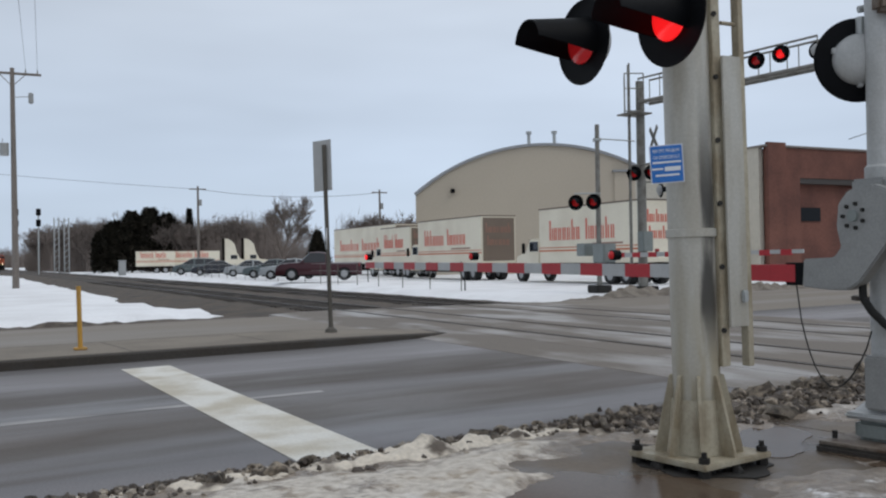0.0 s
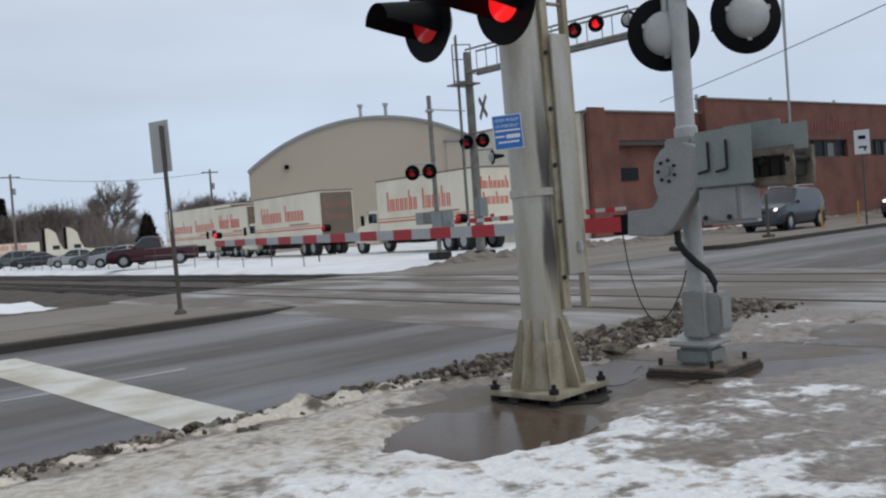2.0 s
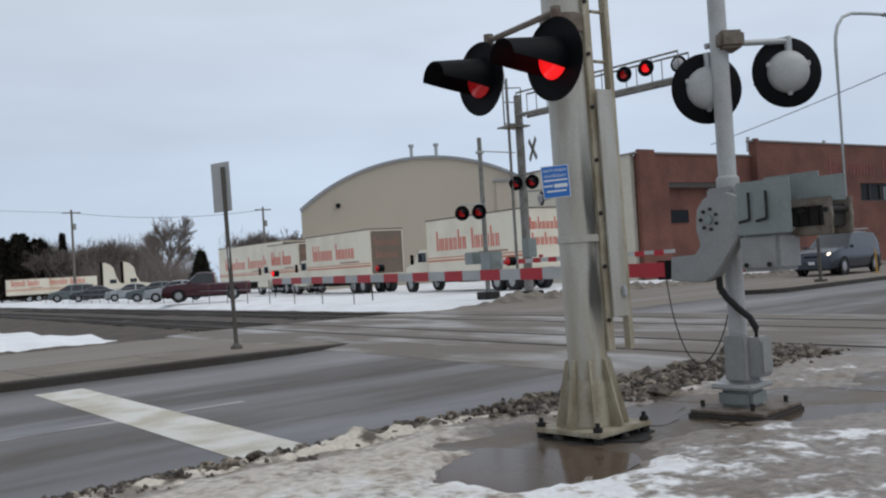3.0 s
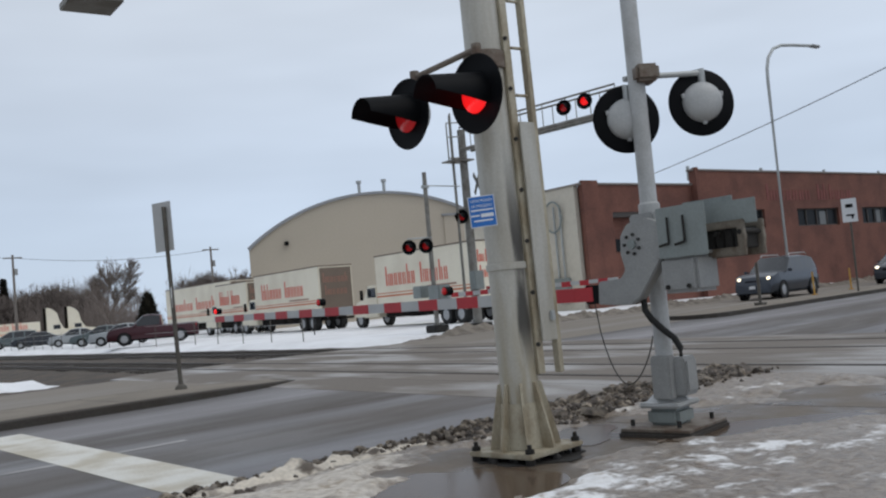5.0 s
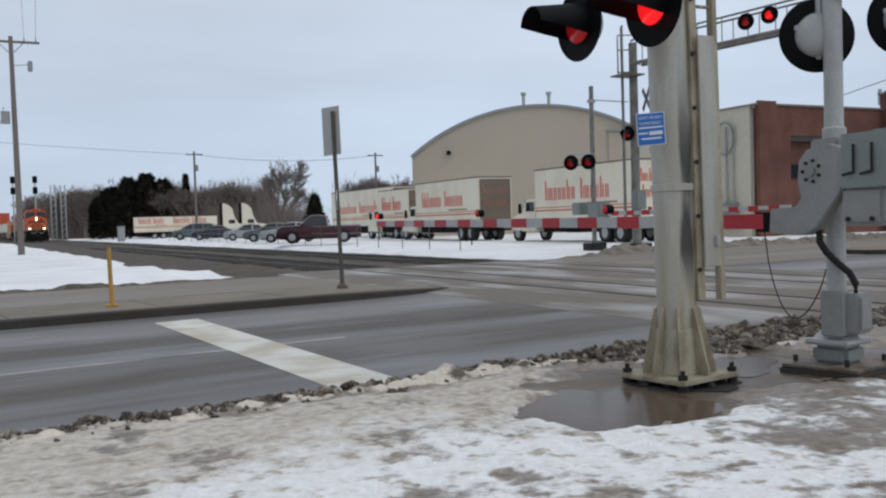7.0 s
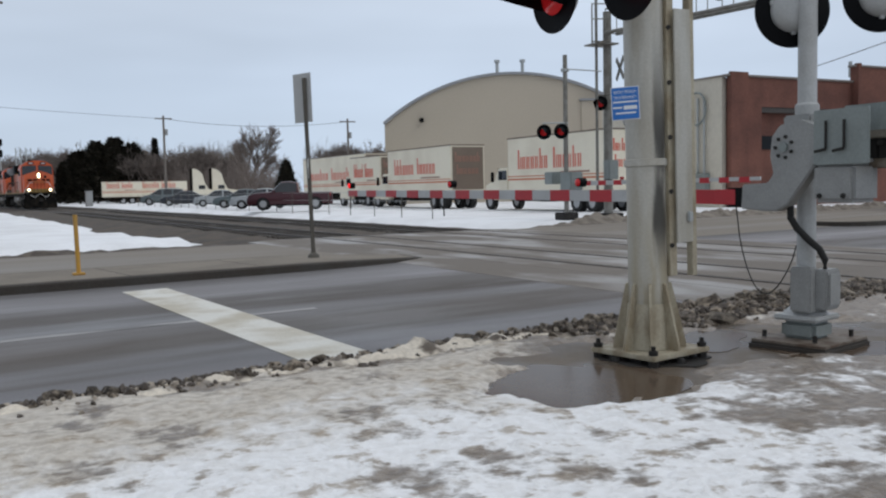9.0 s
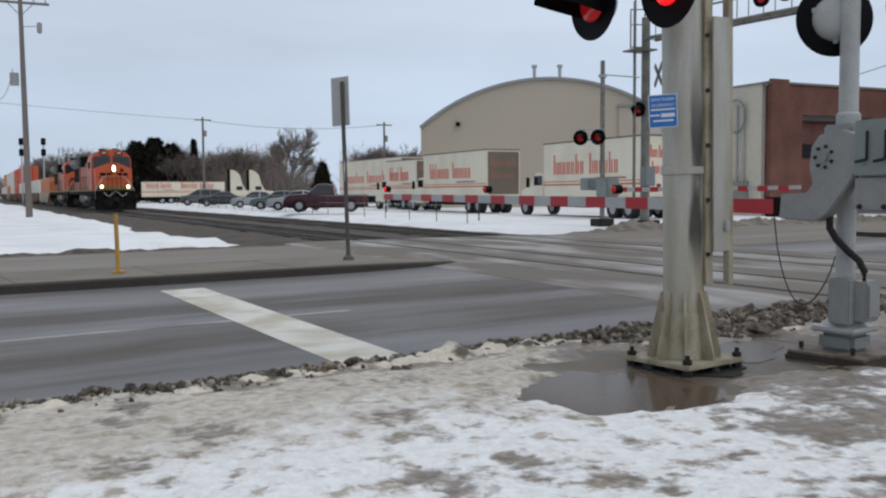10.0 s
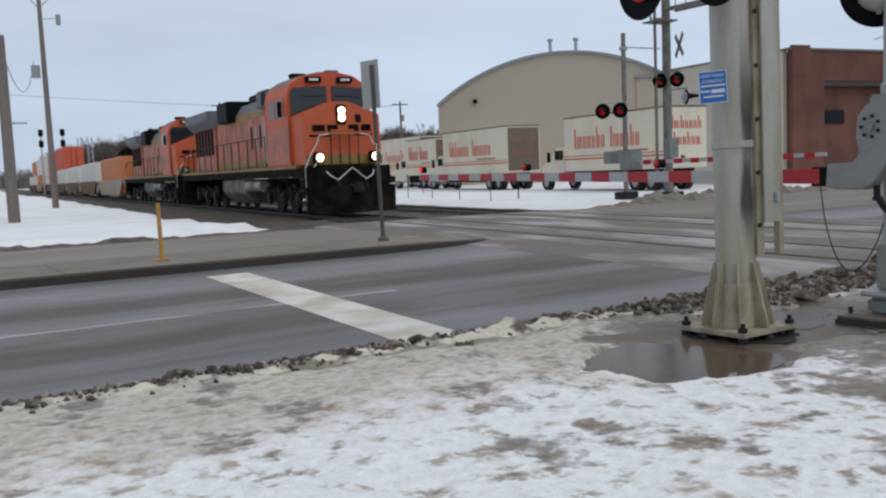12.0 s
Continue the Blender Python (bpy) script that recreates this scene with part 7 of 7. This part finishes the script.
        part("grab_rail", pipe(NB(), [(s * 1.28, 0.62, 0.75), (s * 1.28, 0.62, 1.45), (s * 1.12, 0.64, 1.7), (s * 0.95, 0.66, 1.8)], 0.022, 8), M_CHROME, t, "pale bent front handrail", True)
    part("front_rail", rod(NB(), (-0.56, 0.86, 2.6), (0.56, 0.86, 2.6), 0.025, seg=8), M_LOCOYELLOW, t)
    for x in (-0.5, -0.17, 0.17, 0.5):
        part("rail_post", rod(NB(), (x, 0.86, 1.65), (x, 0.86, 2.6), 0.02, seg=6), M_IRON, t)
    # tank, trucks, wheels
    part("fuel_tank", prism(NB(), [(-1.4, 0.75), (-1.0, 0.32), (1.0, 0.32), (1.4, 0.75), (1.4, 1.25), (-1.4, 1.25)], 8.9, 12.9, "y", bevel=0.04), M_FUEL, t, "dusty dark grey fuel tank")
    for y in (8.2, 7.5):
        for s in (-1, 1):
            part("air_tank", rod(NB(), (s * 1.25, y - 0.9, 1.0), (s * 1.25, y + 0.6, 1.0), 0.22, seg=14), M_TANK, t, "silver air reservoir", True)
    for y0 in (2.2, 15.0):
        for s in (-1, 1):
            tf = part("truck_frame", prism(NB(), [(y0 - 0.5, 0.62), (y0 - 0.3, 1.0), (y0 + 1.4, 0.86), (y0 + 2.6, 0.86), (y0 + 4.3, 1.0), (y0 + 4.5, 0.62), (y0 + 2.9, 0.5), (y0 + 1.1, 0.5)], s * 1.12 - 0.08, s * 1.12 + 0.08, "x", bevel=0.03), M_LOCOBLACK, t, "black three-axle truck frame")
            for k in range(3):
                part("axle_box", box(NB(), (s * 1.23, y0 + 0.2 + 1.8 * k, 0.55), (0.16, 0.42, 0.42), None, 0.05), M_IRON, tf)
                part("spring", rod(NB(), (s * 1.2, y0 + 1.1 + 1.5 * k, 0.5), (s * 1.2, y0 + 1.1 + 1.5 * k, 0.95), 0.09, seg=8), M_IRON, tf)
        for k in range(3):
            for s in (-1, 1):
                part("wheel", rod(NB(), (s * 0.68, y0 + 0.2 + 1.8 * k, 0.53), (s * 0.82, y0 + 0.2 + 1.8 * k, 0.53), 0.53, seg=24), M_IRON, t, "", True)
    return t


def well_car(label, low, high):
    """An articulated well wagon 19 m long with containers; low and high are materials or None."""
    t = thing("well_wagon", pose(0, 0, 0), label, "freight wagon", "freight wagons")
    steel = M_WELLT if low is M_CONT_O else M_WELL
    for s in (-1, 1):
        part("side_sill", prism(NB(), [(1.3, 1.35), (3.0, 0.38), (15.6, 0.38), (17.2, 1.35), (17.2, 1.55), (1.3, 1.55)], s * 1.42 - 0.05, s * 1.42 + 0.05, "x"), steel, t, "steel well side")
        for k in range(10):
            part("rib", box(NB(), (s * 1.48, 3.2 + 1.35 * k, 0.95), (0.05, 0.12, 1.1)), steel, t)
    part("floor", box(NB(), (0, 9.3, 0.42), (2.7, 13, 0.08)), steel, t)
    for y in (0.8, 17.7):
        part("end_platform", box(NB(), (0, y, 1.35), (2.6, 1.7, 0.3), None, 0.03), steel, t)
        part("bogie", box(NB(), (0, y, 0.62), (2.2, 2.4, 0.4), None, 0.06), M_LOCOBLACK, t)
        for dy in (-0.8, 0.8):
            for s in (-1, 1):
                part("wheel", rod(NB(), (s * 0.68, y + dy, 0.44), (s * 0.82, y + dy, 0.44), 0.44, seg=18), M_IRON, t, "", True)

    def container(m, z, nm):
        c = part("container", box(NB(), (0, 9.3, z + 1.4), (2.55, 14.4, 2.8), None, 0.03), m, t, nm)
        for k in range(24):
            for s in (-1, 1):
                part("corrugation", box(NB(), (s * 1.285, 2.5 + 0.59 * k, z + 1.4), (0.03, 0.3, 2.5)), m, c)
        part("door_bar", box(NB(), (0.35, 2.08, z + 1.4), (0.05, 0.05, 2.5)), M_IRON, c)
        part("door_bar", box(NB(), (-0.35, 2.08, z + 1.4), (0.05, 0.05, 2.5)), M_IRON, c)
    if low:
        container(low, 0.5, "corrugated steel container")
    if high:
        container(high, 3.33, "corrugated steel container stacked on top")
    return t


SIZE = 1.06
loco = locomotive("orange diesel locomotive with lit headlights and a black plow", True, False)
loco_2 = locomotive("second orange diesel locomotive, faded, coupled behind", False, True)
LOADS = [("tan well wagon with an orange container", M_CONT_O, None), ("brown well wagon with a white container", M_CONT_W, None), ("brown well wagon with a white container", M_CONT_W, None),
         ("well wagon double-stacked with red containers", M_CONT_W, M_CONT_R), ("well wagon double-stacked with red containers", M_CONT_R, M_CONT_R),
         ("well wagon double-stacked with white containers", M_CONT_W, M_CONT_W), ("well wagon with orange and white containers", M_CONT_O, M_CONT_W),
         ("well wagon double-stacked with orange containers", M_CONT_W, M_CONT_O), ("brown well wagon with a white container", M_CONT_W, None)]
train = [(loco, 0.0), (loco_2, 22.6 * SIZE)]
at = 45.0 * SIZE
for text, low, high in LOADS:
    train.append((well_car(text, low, high), at))
    at += 18.9 * SIZE
for ob, _ in train:
    ob.scale = (SIZE, SIZE, SIZE * 1.07)

FRONT_AT_END, SPEED = 29.4, 25.2


def motions():
    turn = -math.degrees(math.atan(TRACK_LEAN))
    for ob, back in train:
        rows = []
        for t in (0.0, 4.0, 8.0, 12.0):
            y = FRONT_AT_END + SPEED * (12.0 - t) + back
            rows.append((t, pose(track_x(y), y, RAIL_TOP, 0, 0, turn)))
        walk(ob, rows)


motions()
